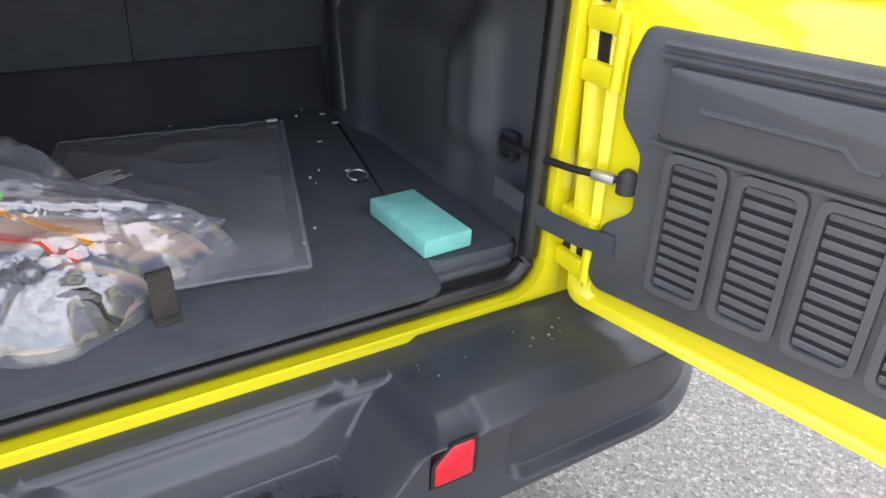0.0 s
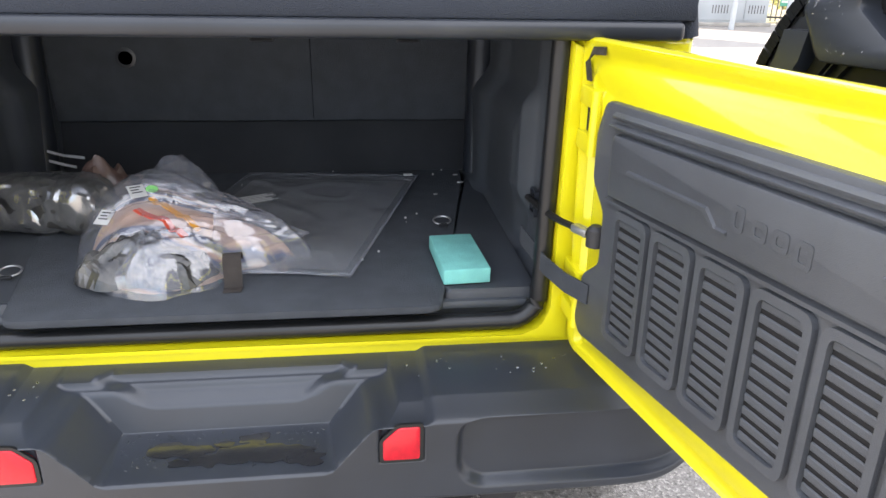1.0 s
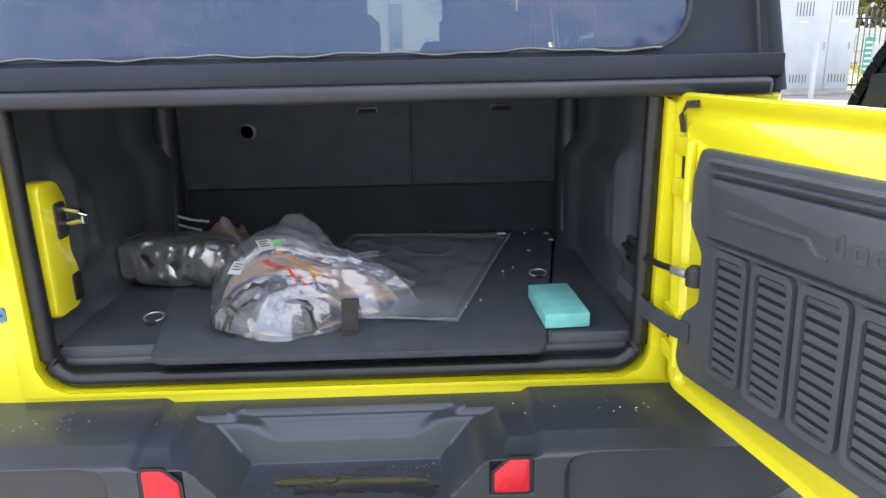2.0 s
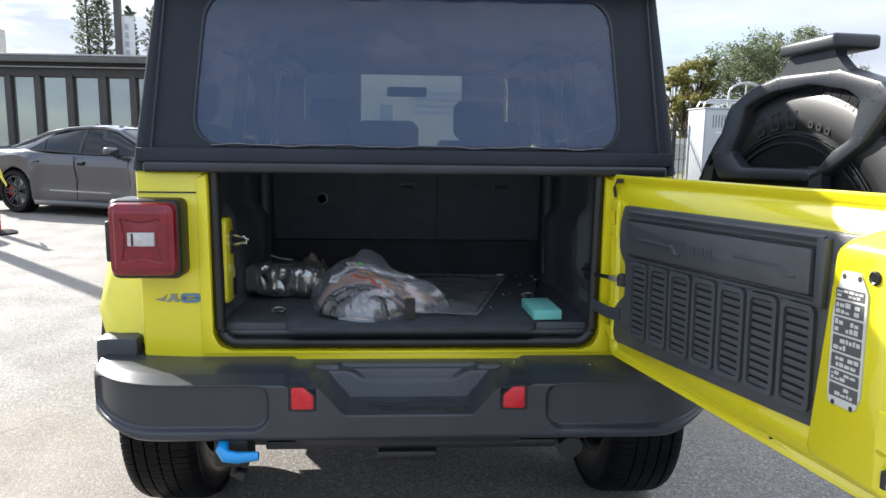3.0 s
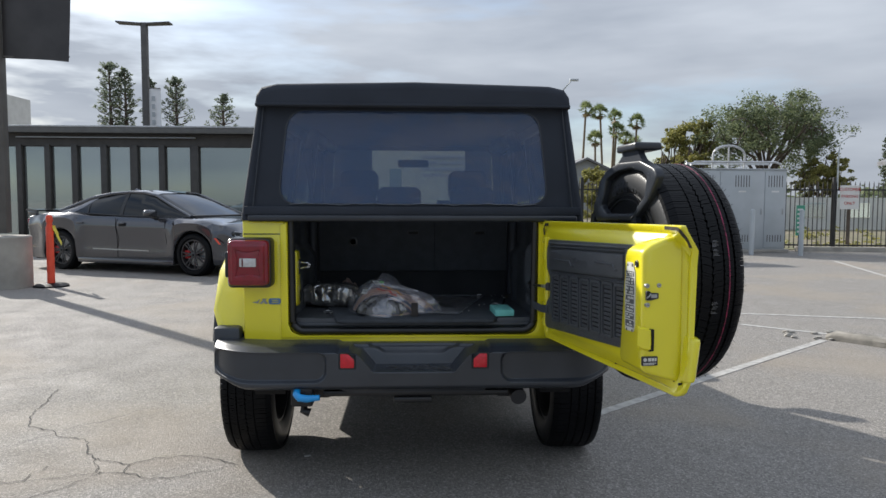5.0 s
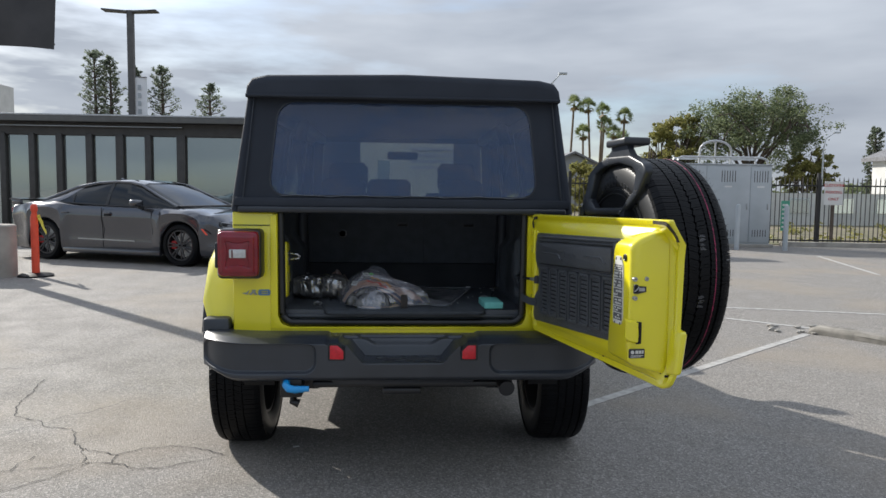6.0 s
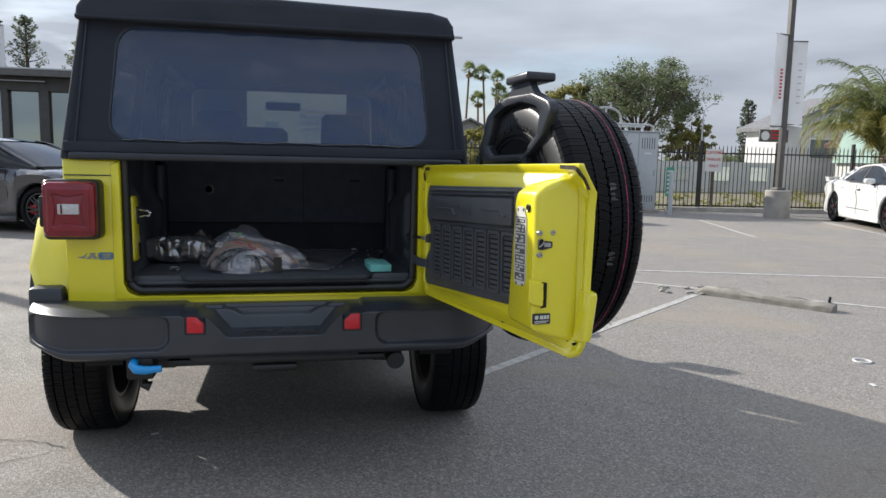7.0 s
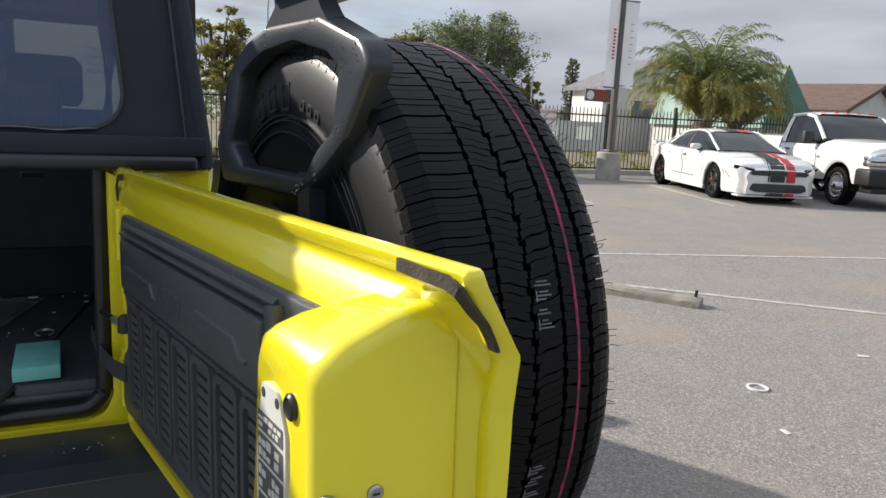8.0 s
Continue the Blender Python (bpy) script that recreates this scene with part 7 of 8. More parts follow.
# ---- saloon cars and a pickup ----
def simple_wheel(parent, m, R, w, rim_mt, spokes=10, caliper=None):
    bead = R * 0.72
    wh = part("wheel", lathe(B(), [(bead, -w * 0.36), (bead + 0.02, -w * 0.5), (R - 0.03, -w * 0.5), (R, -w * 0.36), (R, w * 0.36), (R - 0.03, w * 0.5), (bead + 0.02, w * 0.5), (bead, w * 0.36)], 40, "y", closed=True), rubber, parent, m=m)
    bm = B()
    lathe(bm, [(bead, -w * 0.3), (bead, w * 0.4), (bead - 0.02, w * 0.4), (bead - 0.03, -w * 0.3)], 36, "y", closed=True)
    for k in range(spokes):
        a = 2 * math.pi * k / spokes + (0.09 if k % 2 else -0.09)
        box(bm, -0.012, 0.012, w * 0.30, w * 0.38, 0.03, bead - 0.01, 0.003, 1, Matrix.Rotation(a, 4, "Y"))
    lathe(bm, [(0.05, w * 0.2), (0.05, w * 0.4), (0.02, w * 0.42), (0.01, w * 0.2)], 16, "y")
    part("rim", bm, rim_mt, wh)
    part("brake_disc", lathe(B(), [(bead * 0.78, 0.0), (bead * 0.78, 0.02), (0.05, 0.02), (0.05, 0.0)], 28, "y", closed=True), zinc, wh)
    if caliper:
        part("caliper", box(B(), bead * 0.45, bead * 0.85, 0.02, 0.06, -0.07, 0.07, 0.01), caliper, wh)
    return wh


def lerp_table(tab, y):
    for (a, *va), (b, *vb) in zip(tab, tab[1:]):
        if a <= y <= b:
            t = (y - a) / (b - a)
            t = t * t * (3 - 2 * t)
            return [p + (q - p) * t for p, q in zip(va, vb)]
    return list(tab[-1][1:] if y > tab[-1][0] else tab[0][1:])


def body_shell(tab, wheels, wr, hub, base, scoop=0.0):
    """A car's lower body as a skin of cross-sections, with the arches let into its lower edge. tab: along, half width, shoulder, deck."""
    bm = B()
    y0, y1 = tab[0][0], tab[-1][0]
    n = 170
    rows = []
    for i in range(n + 1):
        y = y0 + (y1 - y0) * i / n
        w, zs, zd = lerp_table(tab, y)
        zb, near = base, 9.0
        for yw in wheels:
            d = abs(y - yw)
            near = min(near, d)
            if d < wr:
                zb = max(zb, hub + math.sqrt(wr * wr - d * d))
        zb = min(zb, zs - 0.10)
        h = zs - zb
        hollow = scoop * sm(wr, wr + 0.25, near)
        flare = 0.018 * (1 - sm(wr * 0.9, wr + 0.22, near))
        half = [(w * 0.945 + flare, zb), (w * 0.975 + flare, zb + h * 0.10), (w * 0.985 - hollow * 0.3 + flare, zb + h * 0.26), (w * 0.985 - hollow + flare, zb + h * 0.50), (w * 1.0 + flare, zb + h * 0.76),
                (w * 0.985, zb + h * 0.88), (w * 0.945, zs), (w * 0.89, zs + (zd - zs) * 0.35), (w * 0.72, zs + (zd - zs) * 0.8), (w * 0.38, zd), (0, zd + 0.012)]
        full = half + [(-x, z) for x, z in half[-2::-1]]
        rows.append([bm.verts.new((x, y, z)) for x, z in full])
    for a, b in zip(rows, rows[1:]):
        for i in range(len(a) - 1):
            bm.faces.new((a[i], a[i + 1], b[i + 1], b[i]))
    for q in (rows[0], rows[-1]):
        bm.faces.new(q)
    return bm


def cabin(tab):
    """The glazed part: along, half width at foot, at head, foot height, head height."""
    rows = []
    for y, wf, wh, zf, zh in tab:
        e = 0.02 * (zh > zf + 0.1)
        half = [(wf, zf), (wf - (wf - wh) * 0.45 + 0.015, zf + (zh - zf) * 0.5), (wh, zh - e), (wh * 0.8, zh), (0, zh + 0.01)]
        rows.append([(x, y, z) for x, z in half] + [(-x, y, z) for x, z in half[-2::-1]])
    return loft(B(), rows, True, True, False)


def on_cabin(tab, y, f, sg, out=0.008):
    """A point on the cabin's side, f of the way from its foot to its head."""
    for (a, *va), (b, *vb) in zip(tab, tab[1:]):
        if a <= y <= b:
            wf, wh, zf, zh = [p + (q - p) * (y - a) / (b - a) for p, q in zip(va, vb)]
            wm = wf - (wf - wh) * 0.45 + 0.015
            x = wf + (wm - wf) * f / 0.5 if f < 0.5 else wm + (wh - wm) * (f - 0.5) / 0.5
            return (sg * (x + out), y, zf + (zh - 0.02 - zf) * f)


SAL = [(-2.52, 0.74, 0.86, 0.94), (-2.44, 0.85, 0.97, 1.04), (-1.95, 0.93, 1.03, 1.09), (-1.45, 0.955, 1.045, 1.09), (-0.7, 0.935, 1.0, 1.04), (0.5, 0.93, 0.98, 1.02), (1.15, 0.945, 0.97, 1.025), (1.6, 0.95, 0.95, 0.995), (2.1, 0.905, 0.875, 0.92), (2.40, 0.83, 0.76, 0.82), (2.53, 0.68, 0.64, 0.70)]
SAL_TOP = [(-1.80, 0.71, 0.68, 1.07, 1.085), (-1.45, 0.77, 0.64, 1.06, 1.21), (-1.0, 0.80, 0.605, 1.04, 1.365), (-0.55, 0.81, 0.585, 1.02, 1.445), (-0.1, 0.815, 0.58, 1.0, 1.472), (0.2, 0.815, 0.58, 0.995, 1.462), (0.48, 0.815, 0.60, 0.99, 1.41), (0.95, 0.80, 0.68, 0.99, 1.20), (1.38, 0.78, 0.75, 1.0, 1.02)]
CHIN = rquad([(-0.46, 0.25), (0.46, 0.25), (0.60, 0.30), (0.54, 0.42), (-0.54, 0.42), (-0.60, 0.30)], 0.03)


def saloon(name, m, paint, label, rim_mt, stripes=False):
    car = thing(name, m, label, "car")
    wy, wr = (-1.53, 1.52), 0.405
    part("body", body_shell(SAL, wy, wr, 0.36, 0.20, 0.035), paint, car, smooth=32)
    part("glass", cabin(SAL_TOP), car_glass, car, smooth=45)
    skin = [[(k * wh + (0.006 if k == 1 else -0.006 if k == -1 else 0), y, zh + dz) for k, dz in ((-1, -0.025), (-0.8, 0.008), (0, 0.018), (0.8, 0.008), (1, -0.025))] for y, wf, wh, zf, zh in SAL_TOP[2:7]]
    part("roof", loft(B(), skin, False, False, False), paint, car, smooth=60)
    for sg in (-1, 1):
        edge = [on_cabin(SAL_TOP, y, 0.97, sg) for y in (-1.78, -1.45, -1.0, -0.55, -0.1, 0.2, 0.48, 0.95, 1.36)]
        part("roof_rail", tube(B(), edge, [0.045, 0.042, 0.036, 0.028, 0.026, 0.026, 0.028, 0.028, 0.03], 8), paint, car)
        # broad rear pillar, cut off in a point towards the rear door
        ys = [-1.78 + 0.11 * k for k in range(11)]
        part("rear_pillar", loft(B(), [[on_cabin(SAL_TOP, y, f0 + (0.98 - f0) * k / 4, sg, 0.012) for k in range(5)] for y, f0 in ((y, max(0.0, min(0.97, (y + 1.38) / 0.62))) for y in ys)], False, False, False), paint, car, smooth=60)
        part("door_pillar", loft(B(), [[on_cabin(SAL_TOP, -0.20 + d, k / 5, sg, 0.010) for d in (0, 0.075)] for k in range(6)], False, False, False), ink, car)
        part("quarter_bar", loft(B(), [[on_cabin(SAL_TOP, -0.98 + d, k / 5 * 0.62, sg, 0.010) for d in (0, 0.03)] for k in range(6)], False, False, False), ink, car)
        part("belt_trim", tube(B(), [on_cabin(SAL_TOP, y, 0.03, sg) for y in (-1.38, -1.0, -0.55, -0.1, 0.48, 0.95)], 0.013, 6), ink, car)
        for y in (0.93, -0.18, -1.12):
            part("door_gap", tube(B(), [(sg * 0.918, y, 0.975), (sg * 0.938, y + 0.01, 0.80), (sg * 0.903, y + 0.01, 0.60), (sg * 0.912, y + (0.02 if y > -1 else 0.16), 0.28)], 0.006, 6), void, car)
        for y in (-0.02, -1.0):
            hd = part("door_handle", box(B(), sg * 0.938 - 0.022, sg * 0.938 + 0.022, y - 0.10, y + 0.06, 0.865, 0.90, 0.012), paint, car)
            part("recess", box(B(), sg * 0.927 - 0.006, sg * 0.927 + 0.006, y - 0.09, y + 0.07, 0.83, 0.865, 0.004), void, hd)
        mi = part("side_mirror", box(B(), sg * 0.99 - 0.115, sg * 0.99 + 0.115, 0.60, 0.75, 1.01, 1.13, 0.045, 3), paint, car)
        part("mirror_foot", box(B(), sg * 0.88 - 0.06, sg * 0.88 + 0.06, 0.64, 0.70, 0.97, 1.02, 0.01), ink, mi)
        part("sill", box(B(), sg * 0.89 - 0.045, sg * 0.89 + 0.045, -1.10, 1.10, 0.16, 0.25, 0.02), paint, car)
        part("side_strip", loft(B(), [[(sg * 0.915, -0.75, 0.405), (sg * 0.915, -0.75, 0.425), (sg * 0.90, -0.75, 0.425)], [(sg * 0.915, 0.55, 0.395), (sg * 0.915, 0.55, 0.415), (sg * 0.90, 0.55, 0.415)]], True, True), zinc, car)
        turn = Matrix.Translation((sg * 0.66, 2.36, 0.7)) @ Matrix.Rotation(-0.50 * sg, 4, "Z") @ Matrix.Rotation(-0.16 * sg, 4, "Y") @ Matrix.Translation((-sg * 0.66, -2.36, -0.7))
        hl = part("headlamp", box(B(), sg * 0.68 - 0.22, sg * 0.68 + 0.19, 2.26, 2.47, 0.665, 0.75, 0.03, 2, turn), car_glass, car)
        part("lamp_rim", tube(B(), [turn @ Vector((sg * 0.68 + x, 2.472, z)) for x, z in ((-0.20, 0.672), (0.17, 0.672), (0.185, 0.742), (-0.20, 0.742))], 0.006, 6), zinc, hl)
        part("side_marker", loft(B(), [[(sg * 0.955, 1.99 + 0.05 * k, 0.66 - 0.05 * k), (sg * 0.945, 2.03 + 0.05 * k, 0.66 - 0.05 * k)] for k in range(3)], False, False, False), orange_plastic, car)
        part("fog_lamp", lathe(B(), [(0.06, 2.33), (0.06, 2.42), (0.03, 2.43)], 14, "y", (sg * 0.70, 0, 0.40)), ink, car)
        for y in wy:
            part("arch_lining", loft(B(), [[(sg * 0.60, y + 0.40 * math.cos(radians(a)), 0.36 + 0.40 * math.sin(radians(a))), (sg * 0.90, y + 0.40 * math.cos(radians(a)), 0.36 + 0.40 * math.sin(radians(a)))] for a in range(-20, 201, 20)], False, False, False), void, car)
            simple_wheel(car, pose(sg * 0.80, y, 0.365, 0, 0, -90 * sg), 0.365, 0.27, rim_mt, 14, ink_red)
    part("tail_light", box(B(), -0.80, 0.80, -2.52, -2.46, 0.84, 0.94, 0.02), lamp_red, car)
    part("spoiler", loft(B(), [[(x, -2.53, 1.10), (x, -2.46, 1.125), (x, -2.20, 1.10), (x, -2.24, 1.075)] for x in (-0.84, -0.5, 0.0, 0.5, 0.84)]), paint, car)
    for sg in (-1, 1):
        part("spoiler_foot", box(B(), sg * 0.80 - 0.03, sg * 0.80 + 0.03, -2.46, -2.24, 1.0, 1.09, 0.01), paint, car)
    part("grille", prism(B(), rquad([(-0.56, 0.585), (0.56, 0.585), (0.62, 0.63), (0.56, 0.68), (-0.56, 0.68), (-0.62, 0.63)], 0.015), "y", 2.36, 2.548, 0.01), ink, car)
    part("lower_intake", prism(B(), CHIN, "y", 2.34, 2.56, 0.012), ink, car)
    part("front_lip", box(B(), -0.80, 0.80, 2.20, 2.49, 0.14, 0.19, 0.02), paint if stripes else ink, car)
    part("underside", box(B(), -0.80, 0.80, -2.3, 2.3, 0.18, 0.40), void, car)
    part("wiper_cowl", box(B(), -0.70, 0.70, 1.22, 1.42, 0.99, 1.035, 0.01), ink, car)
    part("roof_fin", loft(B(), [[(-0.02, -0.62, 1.46), (0.02, -0.62, 1.46), (0.012, -0.60, 1.515), (-0.012, -0.60, 1.515)], [(-0.015, -0.42, 1.462), (0.015, -0.42, 1.462), (0.003, -0.44, 1.475), (-0.003, -0.44, 1.475)]]), paint, car)
    if stripes:
        for x, w, mt in ((0.03, 0.30, ink), (-0.25, 0.18, ink_red), (0.215, 0.02, ink)):
            lo = []
            for k in range(22):
                y = 1.42 + 1.10 * k / 21
                ww, zs, zd = lerp_table(SAL, y)

                def top(xx):
                    q = abs(xx)
                    return zd + 0.012 * (1 - q / (ww * 0.38)) if q < ww * 0.38 else zd + (zs - zd) * 0.2 * (q - ww * 0.38) / (ww * 0.34)
                lo.append([(x + d, y, top(x + d) + 0.005) for d in (-w / 2, 0, w / 2)])
            part("stripe", loft(B(), lo, False, False, False), mt, car)
            part("roof_stripe", loft(B(), [[(x + d, y, zh + 0.018 - 0.0125 * abs(x + d) / wh + 0.004) for d in (-w / 2, 0, w / 2)] for y, wf, wh, zf, zh in SAL_TOP[2:7]], False, False, False), mt, car)
            part("nose_stripe", box(B(), x - w / 2, x + w / 2, 2.46, 2.553, 0.46, 0.69, 0.005), mt, car)
            part("chin_stripe", box(B(), x - w / 2, x + w / 2, 2.40, 2.555, 0.17, 0.235, 0.005), mt, car)
    return car


saloon("dark_saloon", Matrix.Translation((-4.87, 10.97, 0)) @ Matrix.Rotation(math.atan2(-0.40, 0.916) - math.pi / 2, 4, "Z") @ Matrix.Scale(1.02, 4), grey_paint, "dark grey four-door sports saloon parked by the showroom", alloy)
HD = math.atan2(-0.93, -0.37) - math.pi / 2
saloon("white_saloon", Matrix.Translation((13.38, 10.78, 0)) @ Matrix.Rotation(HD, 4, "Z") @ Matrix.Diagonal((0.96, 1.0, 0.965, 1)), white_paint, "white four-door sports saloon with black and red stripes", alloy, True)

TRUCK = [(-3.05, 0.97, 1.40, 1.44), (-0.74, 0.97, 1.40, 1.44), (-0.70, 0.985, 1.26, 1.34), (0.95, 0.985, 1.26, 1.36), (1.05, 0.98, 1.28, 1.42), (2.3, 0.97, 1.24, 1.38), (2.66, 0.95, 1.16, 1.28), (2.74, 0.92, 1.08, 1.18)]
TRUCK_TOP = [(-0.70, 0.93, 0.76, 1.30, 1.88), (-0.62, 0.94, 0.75, 1.28, 1.97), (-0.1, 0.95, 0.74, 1.27, 2.0), (0.30, 0.95, 0.74, 1.27, 1.95), (0.65, 0.94, 0.80, 1.28, 1.70), (1.05, 0.92, 0.88, 1.30, 1.40)]


def pickup(m):
    car = thing("pickup_truck", m, "white heavy-duty pickup truck with black bumper and chrome wheels", "truck")
    wy = (-1.78, 1.78)
    part("body", body_shell(TRUCK, wy, 0.50, 0.42, 0.50, 0.012), white_paint, car, smooth=36)
    part("glass", cabin(TRUCK_TOP), car_glass, car, smooth=40)
    part("roof", loft(B(), [[(k * wh + (0.02 if k == 1 else -0.02 if k == -1 else 0), y, zh + dz) for k, dz in ((-1, -0.06), (-0.85, 0.012), (0, 0.03), (0.85, 0.012), (1, -0.06))] for y, wf, wh, zf, zh in TRUCK_TOP[:4]], False, False, False), white_paint, car)
    for sg in (-1, 1):
        part("front_pillar", tube(B(), [on_cabin(TRUCK_TOP, y, f, sg) for y, f in ((1.03, 0.9), (0.65, 0.95), (0.30, 0.95), (-0.1, 0.96), (-0.60, 0.96))], 0.042, 8), white_paint, car)
        part("rear_pillar", loft(B(), [[on_cabin(TRUCK_TOP, y, k / 4, sg, 0.014) for k in range(5)] for y in (-0.70, -0.62, -0.50)], False, False, False), white_paint, car)
        for y in (0.92, -0.52):
            part("door_gap", tube(B(), [(sg * 0.94, y, 1.26), (sg * 0.985, y, 1.05), (sg * 0.972, y, 0.60)], 0.006, 6), void, car)
        part("bed_gap", tube(B(), [(sg * 0.93, -0.72, 1.38), (sg * 0.985, -0.72, 1.1), (sg * 0.972, -0.72, 0.55)], 0.010, 6), void, car)
        part("door_handle", box(B(), sg * 0.985 - 0.025, sg * 0.985 + 0.025, -0.42, -0.24, 1.10, 1.14, 0.012), ink, car)
        mi = part("side_mirror", box(B(), sg * 1.13 - 0.12, sg * 1.13 + 0.12, 0.74, 0.86, 1.28, 1.56, 0.035), ink, car)
        part("mirror_arm", tube(B(), [(sg * 0.95, 0.78, 1.33), (sg * 1.06, 0.79, 1.36)], 0.03, 8), ink, mi)
        hl = part("headlamp", box(B(), sg * 0.76 - 0.19, sg * 0.76 + 0.19, 2.56, 2.78, 0.88, 1.10, 0.035), chrome, car)
        part("lens_rim", box(B(), sg * 0.76 - 0.15, sg * 0.76 + 0.15, 2.775, 2.79, 0.97, 1.0, 0.004), car_glass, hl)
        part("badge", box(B(), sg * 0.985 - 0.008, sg * 0.985 + 0.008, 0.98, 1.06, 0.98, 1.02, 0.003), zinc, car)
        for y in wy:
            part("arch_lining", loft(B(), [[(sg * 0.58, y + 0.49 * math.cos(radians(a)), 0.42 + 0.49 * math.sin(radians(a))), (sg * 0.92, y + 0.49 * math.cos(radians(a)), 0.42 + 0.49 * math.sin(radians(a)))] for a in range(-10, 191, 20)], False, False, False), void, car)
            wh = simple_wheel(car, pose(sg * 0.84, y, 0.405, 0, 0, -90 * sg), 0.405, 0.26, chrome, 8)
            part("hub_cap", lathe(B(), [(0.24, 0.098), (0.235, 0.108), (0.14, 0.085), (0.09, 0.10), (0.085, 0.16), (0.06, 0.175), (0.004, 0.18)], 28, "y"), chrome, wh)
    part("grille", box(B(), -0.55, 0.55, 2.60, 2.80, 0.72, 1.14, 0.03), truck_black, car)
    part("bumper", box(B(), -1.0, 1.0, 2.42, 2.92, 0.48, 0.84, 0.06, 3), truck_black, car)
    part("lower_valance", box(B(), -0.85, 0.85, 2.4, 2.8, 0.34, 0.48, 0.03), truck_black, car)
    part("chassis", box(B(), -0.7, 0.7, -2.9, 2.6, 0.42, 0.62), void, car)
    for x in (-0.55, -0.25, 0.0, 0.25, 0.55):
        part("clearance_lamp", box(B(), x - 0.05, x + 0.05, 0.18, 0.24, 2.0, 2.025, 0.006), orange_plastic, car)
    return car


pickup(Matrix.Translation((15.74, 9.70, 0)) @ Matrix.Rotation(math.atan2(-0.91, -0.40) - math.pi / 2, 4, "Z") @ Matrix.Diagonal((1.0, 1.0, 0.95, 1)))


# ---- winding cracks in the asphalt ----
def crack(pts, w, seed):
    rnd = random.Random(seed)
    fine = []
    for p, q in zip(pts, pts[1:]):
        p, q = Vector(p), Vector(q)
        n = max(2, int((q - p).length / 0.035))
        side = Vector((-(q - p).y, (q - p).x)).normalized()
        fine += [p.lerp(q, k / n) + side * rnd.gauss(0, 0.007) for k in range(n)]
    fine.append(Vector(pts[-1]))
    bm = B()
    loft(bm, [[(p.x - d.y * h, p.y + d.x * h, 0.004), (p.x + d.y * h, p.y - d.x * h, 0.004)] for p, d, h in ((p, (fine[min(i + 1, len(fine) - 1)] - fine[max(i - 1, 0)]).normalized(), w * rnd.uniform(0.25, 1.0)) for i, p in enumerate(fine))], False, False, False)
    tagged(part("pavement_crack", bm, void, smooth=0), "thin dark winding crack in the asphalt", "crack", kind="structure")


crack([(-2.49, 1.96), (-2.4, 1.65), (-2.36, 1.37), (-2.25, 1.14), (-2.06, 1.05), (-2.0, 0.95), (-1.82, 0.91), (-1.72, 0.71), (-1.63, 0.59), (-1.55, 0.43), (-1.52, 0.41), (-1.62, 0.22), (-1.9, -0.1)], 0.0042, 1)
crack([(-1.63, 0.59), (-1.42, 0.51), (-1.41, 0.4)], 0.004, 2)
crack([(-1.42, 0.51), (-1.33, 0.59), (-1.16, 0.62), (-0.99, 0.56), (-0.9, 0.5)], 0.0036, 3)
crack([(-2.5, 0.12), (-2.2, 0.26), (-1.9, 0.3), (-1.76, 0.33), (-1.61, 0.38), (-1.52, 0.41), (-1.41, 0.4), (-1.25, 0.32), (-1.13, 0.33), (-1.09, 0.38), (-0.98, 0.42), (-0.88, 0.49)], 0.0036, 4)
crack([(-1.85, 0.31), (-1.85, 0.41), (-1.82, 0.5)], 0.003, 5)


# ---- trees and the far distance ----
def leaf_cloud(bm, centre, r, n, size, rnd, flat=1.0):
    """Loose small leaves filling a clump."""
    for _ in range(n):
        d = Vector((rnd.gauss(0, 1), rnd.gauss(0, 1), rnd.gauss(0, 1))).normalized()
        p = Vector(centre) + Vector((d.x, d.y, d.z * flat)) * r * rnd.random() ** 0.45
        u = Vector((rnd.gauss(0, 1), rnd.gauss(0, 1), rnd.gauss(0, 0.6))).normalized()
        w = u.cross(Vector((rnd.gauss(0, 1), rnd.gauss(0, 1), rnd.gauss(0, 1)))).normalized()
        s = size * rnd.uniform(0.6, 1.4)
        vs = [bm.verts.new(p + u * s), bm.verts.new(p + w * s * 0.5), bm.verts.new(p - u * s), bm.verts.new(p - w * s * 0.5)]
        bm.faces.new(vs)


